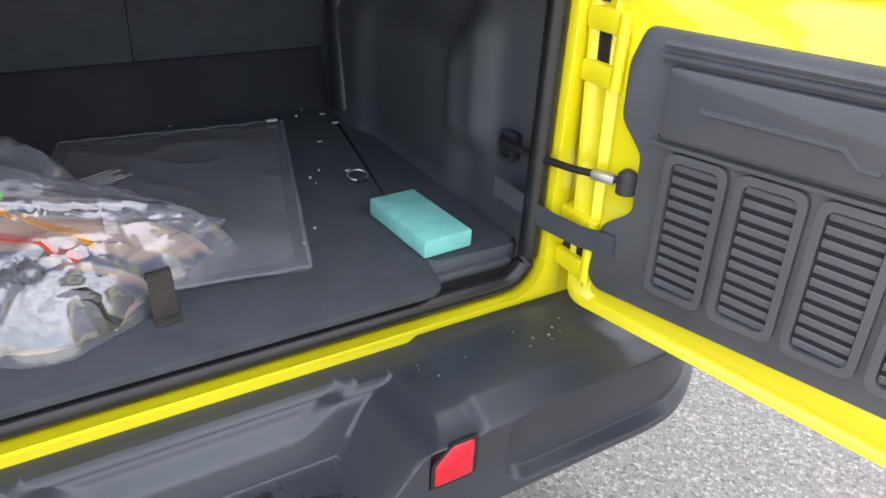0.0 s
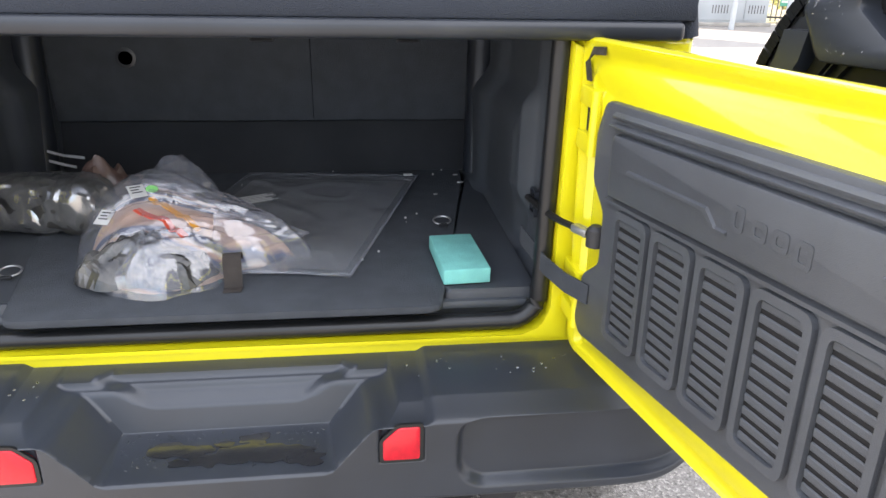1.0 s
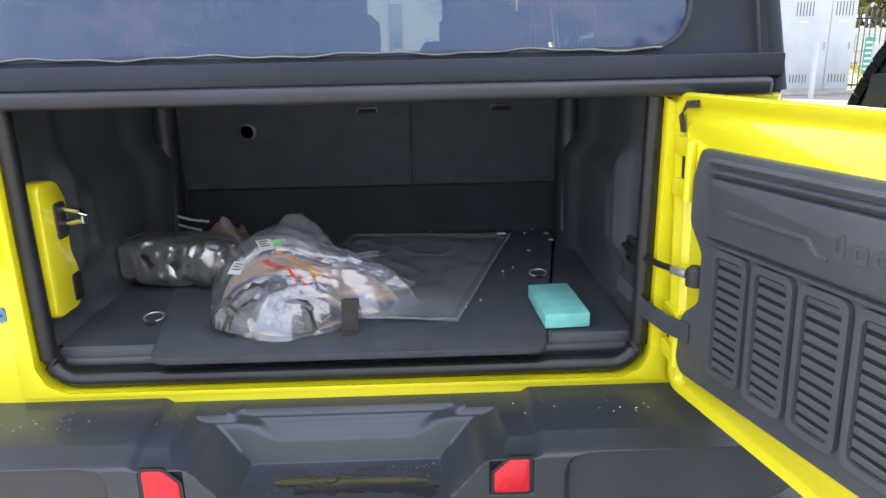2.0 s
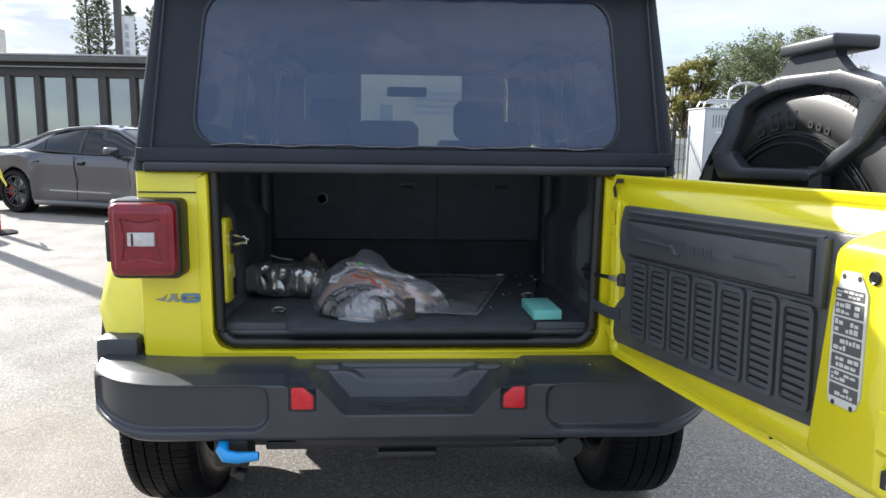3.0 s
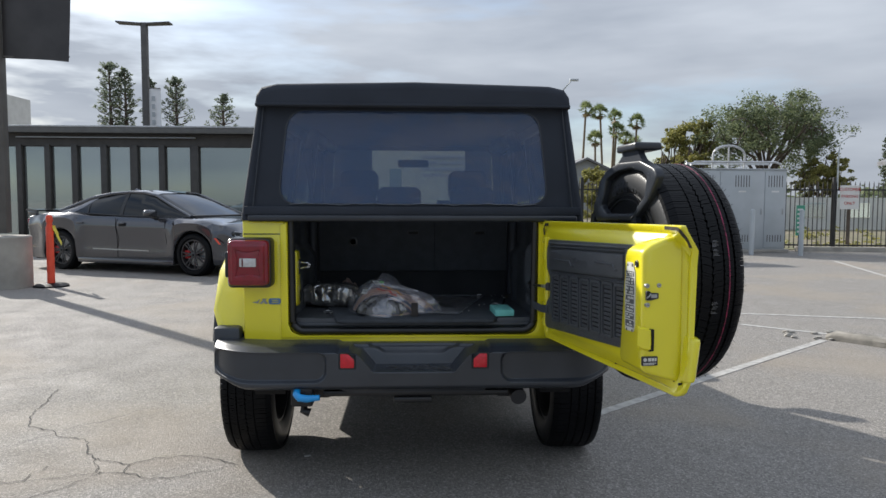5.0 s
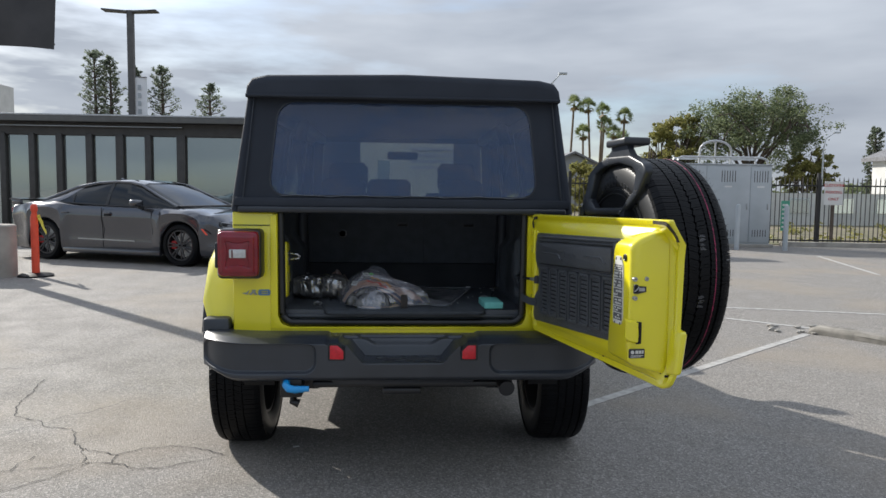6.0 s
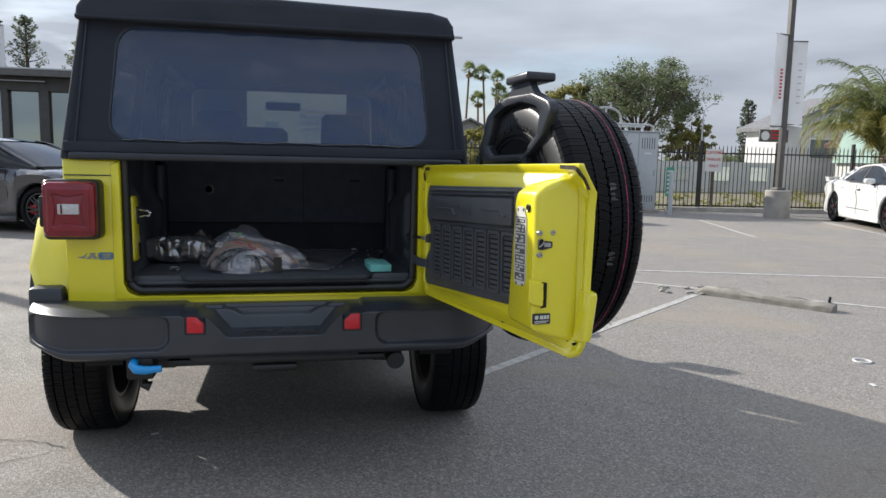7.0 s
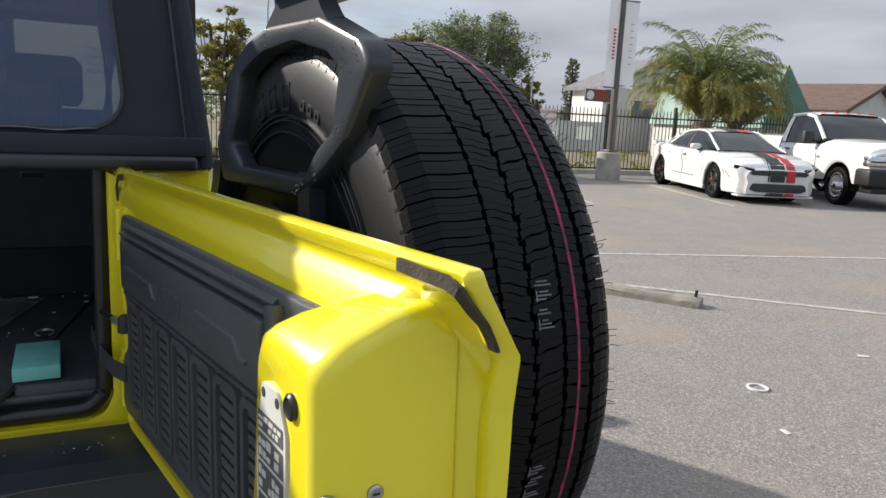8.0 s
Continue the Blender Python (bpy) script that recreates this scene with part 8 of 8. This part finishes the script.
def broadleaf(loc, height, spread, label, leafm, seed, limbs=8, clumps=5, leaves=130, leaf=0.12, low=0.28, dome=0.40, deep=0.30):
    """A forked trunk whose limbs end in flat leaf clumps under a domed, uneven outline."""
    rnd = random.Random(seed)
    tree = thing("tree", loc, label, "tree")
    wood, green = B(), B()
    fork = height * low
    tube(wood, [(0, 0, 0), (0.1, 0.05, fork * 0.5), (0.0, 0.1, fork)], [height * 0.034, height * 0.026, height * 0.022], 9)
    lobe = [rnd.uniform(0.78, 1.08) for _ in range(7)]

    def roof(x, y):
        q = min(1.0, math.hypot(x, y) / spread)
        a = (math.atan2(y, x) / (2 * math.pi) % 1.0) * 7
        k = lobe[int(a) % 7] * (1 - a % 1) + lobe[(int(a) + 1) % 7] * (a % 1)
        return height * (1 - dome * q ** 2.2) * (0.90 + 0.10 * k)
    for k in range(limbs):
        a = 2 * math.pi * (k + rnd.uniform(-0.3, 0.3)) / limbs
        reach = spread * (rnd.uniform(0.72, 0.92) if k % 3 else rnd.uniform(0.3, 0.5))
        ex, ey = math.cos(a) * reach, math.sin(a) * reach
        top = roof(ex, ey) - height * 0.05
        p = [Vector((0, 0.1, fork * rnd.uniform(0.8, 1.0))), Vector((ex * 0.30, ey * 0.30, fork + (top - fork) * 0.42)), Vector((ex * 0.68, ey * 0.68, fork + (top - fork) * 0.80)), Vector((ex, ey, top))]
        for q in p[1:3]:
            q += Vector((rnd.gauss(0, 1), rnd.gauss(0, 1), rnd.gauss(0, 0.5))) * spread * 0.05
        tube(wood, p, [height * 0.015, height * 0.011, height * 0.007, height * 0.003], 7)
        for j in range(clumps):
            t = 0.25 + 0.75 * j / (clumps - 1) if clumps > 1 else 1.0
            base = p[1].lerp(p[2], t / 0.6) if t < 0.6 else p[2].lerp(p[3], (t - 0.6) / 0.4)
            side = a + rnd.choice((-1, 1)) * rnd.uniform(0.3, 1.2)
            c = base + Vector((math.cos(side), math.sin(side), 0)) * spread * rnd.uniform(0.10, 0.34)
            c.z = roof(c.x, c.y) - height * (rnd.random() ** 1.3) * deep
            tube(wood, [base, base.lerp(c, 0.6) + Vector((0, 0, 0.05)), c], [height * 0.006, height * 0.004, height * 0.002], 5)
            r0 = spread * rnd.uniform(0.14, 0.22)
            for _ in range(6):
                off = Vector((rnd.gauss(0, 0.6), rnd.gauss(0, 0.6), rnd.gauss(0, 0.38))) * r0
                leaf_cloud(green, c + off, r0 * rnd.uniform(0.35, 0.85), leaves // 3, leaf, rnd, 0.8)
    part("trunk", wood, bark, tree)
    part("crown", green, leafm, tree, smooth=0)
    return tree


def pine(loc, height, width, seed, bare=0.20):
    """A straight trunk with short upswept limbs that end in tufts; the column narrows to a rounded top."""
    rnd = random.Random(seed)
    tree = thing("pine_tree", loc, "tall grey-green conifer with tufted limbs and gaps", "tree", "tall conifers")
    wood, green = B(), B()
    tube(wood, [(0, 0, 0), (0.1, 0, height * 0.5), (0, 0, height * 0.97)], [0.34, 0.20, 0.04], 8)
    z = height * bare
    while z < height * 0.95:
        q = (z / height - bare) / (1 - bare)
        reach = width * math.sqrt(max(0.05, 1 - q ** 3.2)) * (0.86 + 0.14 * math.sin(z * 2.1 + seed))
        a0 = rnd.uniform(0, 6.28)
        for k in range(5):
            a = a0 + 2 * math.pi * k / 5 + rnd.uniform(-0.35, 0.35)
            r = reach * rnd.uniform(0.55, 1.0)
            tip = Vector((math.cos(a) * r, math.sin(a) * r, z + 0.35 * r))
            tube(wood, [(0, 0, z - 0.15), (tip.x * 0.6, tip.y * 0.6, z + 0.06 * r), tip], [0.05, 0.035, 0.015], 5)
            for f in (1.0, 0.62):
                c = Vector((tip.x * f, tip.y * f, z + 0.35 * r * f * f + 0.12))
                leaf_cloud(green, c, width * rnd.uniform(0.12, 0.20), 22, 0.10, rnd, 0.8)
        z += width * rnd.uniform(0.28, 0.40)
    for k in range(4):
        leaf_cloud(green, (rnd.gauss(0, 0.12) * width, rnd.gauss(0, 0.12) * width, height * (0.95 + 0.012 * k)), width * 0.17, 36, 0.13, rnd, 0.8)
    part("trunk", wood, bark, tree)
    part("crown", green, leaf_pine, tree, smooth=0)
    return tree


def frond(bm, stalk, base, a, length, up, bend, leaflets, width, rnd):
    """A feathered palm frond: a rib that rises and arches over, with hanging leaflets on both sides past its bare foot."""
    d, n = Vector((math.cos(a), math.sin(a), 0)), 12
    pts = [Vector(base)]
    for i in range(n):
        g = up - bend * ((i + 0.5) / n) ** 2.3
        pts.append(pts[-1] + (d * math.cos(g) + Vector((0, 0, math.sin(g)))) * length / n)
    s = d.cross(Vector((0, 0, 1)))
    tube(stalk, pts, [0.032 * (1 - i / n) + 0.006 for i in range(n + 1)], 5)
    for k in range(leaflets):
        t = 0.16 + 0.84 * (k + rnd.random() * 0.6) / leaflets
        i = min(n - 1, int(t * n))
        p = pts[i].lerp(pts[i + 1], min(1.0, t * n - i))
        ax = (pts[i + 1] - pts[i]).normalized()
        ln = width * (0.30 + 0.95 * math.sin(math.pi * min(1.0, 0.12 + t * 0.80))) * rnd.uniform(0.75, 1.1)
        for sg in (-1, 1):
            out = (s * sg * 0.75 + ax * 0.75 + Vector((0, 0, rnd.uniform(-0.35, 0.30)))).normalized()
            m = p + out * ln * 0.5
            q = m + (out + Vector((0, 0, -0.75))).normalized() * ln * 0.5
            bm.faces.new([bm.verts.new(p), bm.verts.new(m + ax * 0.016), bm.verts.new(q), bm.verts.new(m - ax * 0.016)])


def date_palm(loc, trunk_h, length, seed, label, count=66):
    rnd = random.Random(seed)
    t = thing("palm_tree", loc, label, "palm tree")
    loops = []
    for i in range(15):
        z = trunk_h * i / 14
        r = 0.20 + 0.05 * (i % 2) + 0.05 * (i > 10)
        loops.append([(r * math.cos(2 * math.pi * k / 12), r * math.sin(2 * math.pi * k / 12), z) for k in range(12)])
    part("trunk", loft(B(), loops), bark_palm, t)
    fresh, gold, stalk = B(), B(), B()
    for k in range(count):
        q = (k + 0.5) / count
        up = radians(88 - 40 * q ** 1.1 + rnd.uniform(-5, 5))
        bend = radians(rnd.uniform(80, 130) + 65 * min(1.0, q * 1.6))
        foot = Vector((rnd.gauss(0, 0.07), rnd.gauss(0, 0.07), trunk_h - 0.25 * q))
        frond(gold if q > 0.80 or rnd.random() < 0.06 else fresh, stalk, foot, 2.399963 * k, length * rnd.uniform(0.82, 1.06) * (1.0 - 0.12 * q), up, bend, 84, 0.46, rnd)
    part("crown", fresh, leaf_palm, t, smooth=0)
    part("yellow_frond", gold, leaf_gold, t, "yellowing lower fronds", smooth=0)
    part("frond_stalk", stalk, leaf_gold, t, "pale yellow-green frond stalks")
    return t


def fan_palm(loc, h, r, seed):
    """A thin leaning trunk under a round head of stiff fans, with a short skirt of dead ones."""
    rnd = random.Random(seed)
    t = thing("fan_palm", loc, "tall thin fan palm with a round spiky crown", "palm tree", "tall fan palms")
    lean = rnd.uniform(-0.4, 0.4)
    part("trunk", tube(B(), [(0, 0, 0), (lean, 0, h * 0.5), (0.0, 0, h)], [0.24, 0.15, 0.13], 8), bark_palm, t)

    def fan(bm, e, a, size):
        d = Vector((math.cos(a) * math.cos(e), math.sin(a) * math.cos(e), math.sin(e)))
        hub = Vector((0, 0, h)) + d * size * 0.42
        s = d.cross(Vector((0, 0, 1))).normalized()
        u = s.cross(d)
        tilt = rnd.uniform(-0.8, 0.8)
        across = s * math.cos(tilt) + u * math.sin(tilt)
        for j in range(11):
            g = radians(-80 + 16 * j)
            ray = d * math.cos(g) + across * math.sin(g)
            tip = hub + ray * size * 0.58 * rnd.uniform(0.8, 1.0) + Vector((0, 0, -0.10 * size * abs(math.sin(g))))
            wide = (across * math.cos(g) - d * math.sin(g)) * size * 0.035
            bm.faces.new([bm.verts.new(hub), bm.verts.new((hub + tip) / 2 + wide), bm.verts.new(tip), bm.verts.new((hub + tip) / 2 - wide)])
        bm.faces.new([bm.verts.new(Vector((0, 0, h)) - s * 0.03), bm.verts.new(hub - s * 0.02), bm.verts.new(hub + s * 0.02), bm.verts.new(Vector((0, 0, h)) + s * 0.03)])
    crown, skirt = B(), B()
    for k in range(26):
        fan(crown, radians(rnd.uniform(-30, 88)), rnd.uniform(0, 6.28), r * rnd.uniform(0.85, 1.1))
    for k in range(6):
        fan(skirt, radians(rnd.uniform(-80, -50)), rnd.uniform(0, 6.28), r * 0.75)
    part("crown", crown, leaf_palm, t, smooth=0)
    part("dry_skirt", skirt, leaf_dry, t, smooth=0)
    return t


broadleaf((24.7, 46, 0), 9.0, 4.9, "broad old tree with an open spreading green crown", leaf_oak, 12, 13, 7, 165, 0.085, 0.30, 0.34, 0.36)
broadleaf((19.5, 47, 0), 7.7, 2.3, "rounded yellow-green tree beside the large one", leaf_olive, 5, 10, 9, 190, 0.08, 0.18, 0.5, 0.62)
broadleaf((26.5, 42, 0), 4.8, 1.7, "low yellow-green tree behind the fence", leaf_olive, 8, 8, 8, 190, 0.075, 0.10, 0.45, 0.75)
broadleaf((14.6, 50, 0), 4.2, 2.4, "low hazy yellow-green tree behind the cabinet", leaf_olive, 21, 8, 7, 180, 0.085, 0.10, 0.4, 0.7)
broadleaf((6.7, 42, 0), 7.0, 2.1, "slender pale green tree behind the car", leaf_olive, 14, 8, 7, 170, 0.085, 0.28, 0.4, 0.6)
for x, y, h, w, s in ((-26.0, 60, 13.2, 1.6, 1), (-24.7, 60, 12.7, 1.45, 7), (-23.3, 62, 12.3, 0.95, 2), (-20.4, 60, 11.9, 1.7, 3), (-16.4, 60, 10.6, 1.75, 4), (43.4, 60, 7.9, 1.05, 6)):
    pine((x, y, 0), h, w, s)
for x, y, h, s in ((22.7, 90, 13.2, 1), (24.6, 90, 12.9, 2), (27.1, 92, 12.5, 3), (29.5, 90, 11.6, 4), (24.0, 90, 9.4, 5), (30.7, 94, 9.2, 7), (26.2, 88, 10.3, 8), (28.4, 91, 9.6, 9)):
    fan_palm((x, y, 0), h, 1.5, s)
date_palm((18.5, 16.6, 0), 1.75, 4.1, 4, "bushy feather palm with arching green fronds")
date_palm((21.6, 18.2, 0), 1.5, 3.3, 9, "low feather palm with yellowing fronds", 40)


def street_lamp(loc, h, arm):
    t = thing("street_lamp", loc, "thin grey street lamp with a curved arm", "street lamp")
    part("pole", tube(B(), [(0, 0, 0), (0, 0, h * 0.8), (arm * 0.15, 0, h * 0.93), (arm, 0, h)], [0.07, 0.045, 0.035, 0.03], 8), cabinet_paint, t)
    part("head", box(B(), arm - 0.1, arm + 0.32, -0.09, 0.09, h - 0.05, h + 0.05, 0.03), cabinet_paint, t)


street_lamp((26.3, 40, 0), 5.4, 0.7)
street_lamp((7.1, 31, 0), 7.1, 0.5)
lp3 = thing("lot_lamp", (-10.2, 25, 0), "tall bronze lot lamp with two flat heads and a white banner", "lamp post")
part("pole", box(B(), -0.11, 0.11, -0.11, 0.11, 0, 8.05, 0.01), pole_paint, lp3)
for sg in (-1, 1):
    part("lamp_head", loft(B(), [[(sg * 0.1, -0.15, 7.96), (sg * 0.1, 0.15, 7.96), (sg * 0.1, 0.15, 8.03), (sg * 0.1, -0.15, 8.03)], [(sg * 1.0, -0.22, 8.02), (sg * 1.0, 0.22, 8.02), (sg * 1.0, 0.22, 8.07), (sg * 1.0, -0.22, 8.07)]]), pole_paint, lp3)
bn, a, b, s = banner(lp3, (0.13, -0.02), (0.58, -0.12), 3.1, 5.6, banner_white, 0.05)
for k in range(5):
    part("print_bar", box(B(), 0.26, 0.38, -0.14, -0.12, 3.9 + 0.3 * k, 4.08 + 0.3 * k), cabinet_paint, bn)


def house(name, loc, rot, w, d, h, rise, wall_mt, roof_mt, label, windows=()):
    t = thing(name, Matrix.Translation(loc) @ Matrix.Rotation(radians(rot), 4, "Z"), label, "building")
    part("wall", prism(B(), [(-w / 2, 0), (w / 2, 0), (w / 2, h), (0, h + rise), (-w / 2, h)], "y", 0, d), wall_mt, t)
    for sg in (-1, 1):
        part("roof", loft(B(), [[(sg * (w / 2 + 0.4), y, h - 0.25), (0, y, h + rise + 0.05), (0, y, h + rise + 0.25), (sg * (w / 2 + 0.4), y, h - 0.05)] for y in (-0.4, d + 0.4)]), roof_mt, t)
    for x0, x1, z0, z1 in windows:
        wd = part("window", box(B(), x0 - 0.08, x1 + 0.08, -0.05, 0.02, z0 - 0.08, z1 + 0.08), white_paint, t)
        part("pane", box(B(), x0, x1, -0.07, -0.04, z0, z1), shop_glass, wd)
    return t


house("white_house", (30.4, 32, 0), 0, 8.6, 3, 3.6, 1.6, stucco, roof_grey, "white stucco gabled building behind the fence", ((-2.4, 0.6, 1.9, 2.9),))
board = thing("sign_board", (24.79, 31.9, 2.70), "grey sign board with pale disc and red bars on wall", "sign")
part("panel", box(B(), 0, 1.75, 0, 0.10, 0, 0.67, 0.01), pole_paint, board)
part("disc", lathe(B(), [(0.25, -0.01), (0.25, 0.01)], 24, "y", (0.33, 0, 0.33)), sign_white, board)
for k in range(3):
    part("print_bar", box(B(), 0.67, 1.65 - 0.12 * k, -0.01, 0.01, 0.17 + 0.18 * k, 0.27 + 0.18 * k), ink_red, board)
house("grey_house", (16.0, 62, 0), 0, 7.0, 9, 3.6, 1.5, stucco_grey, roof_grey, "grey gabled house with small windows", ((-2, -1, 1.6, 2.8), (0.6, 1.6, 1.6, 2.8)))
house("brown_house", (35.0, 22, 0), 20, 11.0, 9, 2.6, 1.2, stucco, roof_brown, "low house with a brown roof", ())
green = thing("green_roof_building", (28.0, 20.5, 0), "building with a steep pale green metal roof", "building")
part("roof", loft(B(), [[(-2.4, y, 1.6), (-1.2, y, 4.3), (1.4, y, 1.4)] for y in (0, 7)], True, True), roof_green, green)
part("wall", box(B(), -2.2, 1.3, 0.2, 6.8, 0, 1.7), stucco, green)
low = thing("low_wall_building", (20, 30, 0), "long low white building beyond the dirt lot", "building")
part("wall", box(B(), -9, 5, 0, 5, 0, 1.55), stucco, low)
for k in range(6):
    part("window", box(B(), -8 + 2.2 * k, -7 + 2.2 * k, -0.04, 0.02, 0.6, 1.3), shop_glass, low)
tw = thing("louvred_building", (-47, 70, 0), "distant white building with horizontal louvres", "building")
part("wall", box(B(), -9, 5.0, 0, 8, 0, 12.2), stucco, tw)
for k in range(8):
    part("louvre", box(B(), -9, 5.2, -0.4, -0.05, 8.4 + 0.5 * k, 8.65 + 0.5 * k), stucco_grey, tw)
tower = thing("office_tower", (-16.5, 110, 0), "distant pale office tower", "building")
part("wall", box(B(), -3, 3, 0, 6, 0, 17.5), stucco, tower)
for k in range(14):
    part("window_band", box(B(), -2.9, 2.9, -0.06, 0.02, 3.4 + 1.0 * k, 3.9 + 1.0 * k), shop_glass, tower)
front = thing("cream_building", (0, 16.6, 0), "cream stucco building with added dark panels behind the car windows", "building")
part("wall", box(B(), -1.1, 1.45, 0, 0.6, 0, 4.2), M("cream_stucco", (0.80, 0.76, 0.58), 0.9, var=0.1, scale=0.5, bump=0.3), front)
# dark panels added beside the wall to darken the view through the windscreen's edges
filler_dark = M("filler_dark", (0.015, 0.015, 0.016), 0.7, var=0.3)
part("filler_panel", box(B(), -2.7, -1.1, 0.02, 0.6, 0, 4.2), filler_dark, front)
part("filler_panel", box(B(), 1.45, 2.55, 0.02, 0.6, 0, 4.2), filler_dark, front)
part("window", box(B(), -0.62, -0.30, -0.02, 0.03, 0.9, 2.2), shop_glass, front)
for k in range(4):
    part("ledge", box(B(), 0.25, 1.45, -0.06 + 0.012 * k, 0.02, 2.50 - 0.17 * k, 2.58 - 0.17 * k, 0.006), stucco, front)

# low scrub along the dirt behind the fence
rnd = random.Random(31)
scrub = B()
for k in range(150):
    x = rnd.uniform(2.5, 30)
    y = fence_y(min(x, 24)) + rnd.uniform(0.4, 14)
    leaf_cloud(scrub, (x, y, 0.12), rnd.uniform(0.12, 0.35), 22, 0.07, rnd, 0.6)
tagged(part("scrub", scrub, leaf_olive, smooth=0), "dry low weeds on the dirt behind the fence", "weeds", kind="stuff")
hedge = B()
for k in range(260):
    x = rnd.uniform(-40, 60)
    leaf_cloud(hedge, (x, 66 + rnd.uniform(-3, 3), rnd.uniform(0.4, 2.6)), rnd.uniform(0.7, 1.3), 24, 0.3, rnd, 0.8)
tagged(part("far_hedge", hedge, leaf_oak, smooth=0), "distant dark green hedge line", "hedge", kind="stuff")
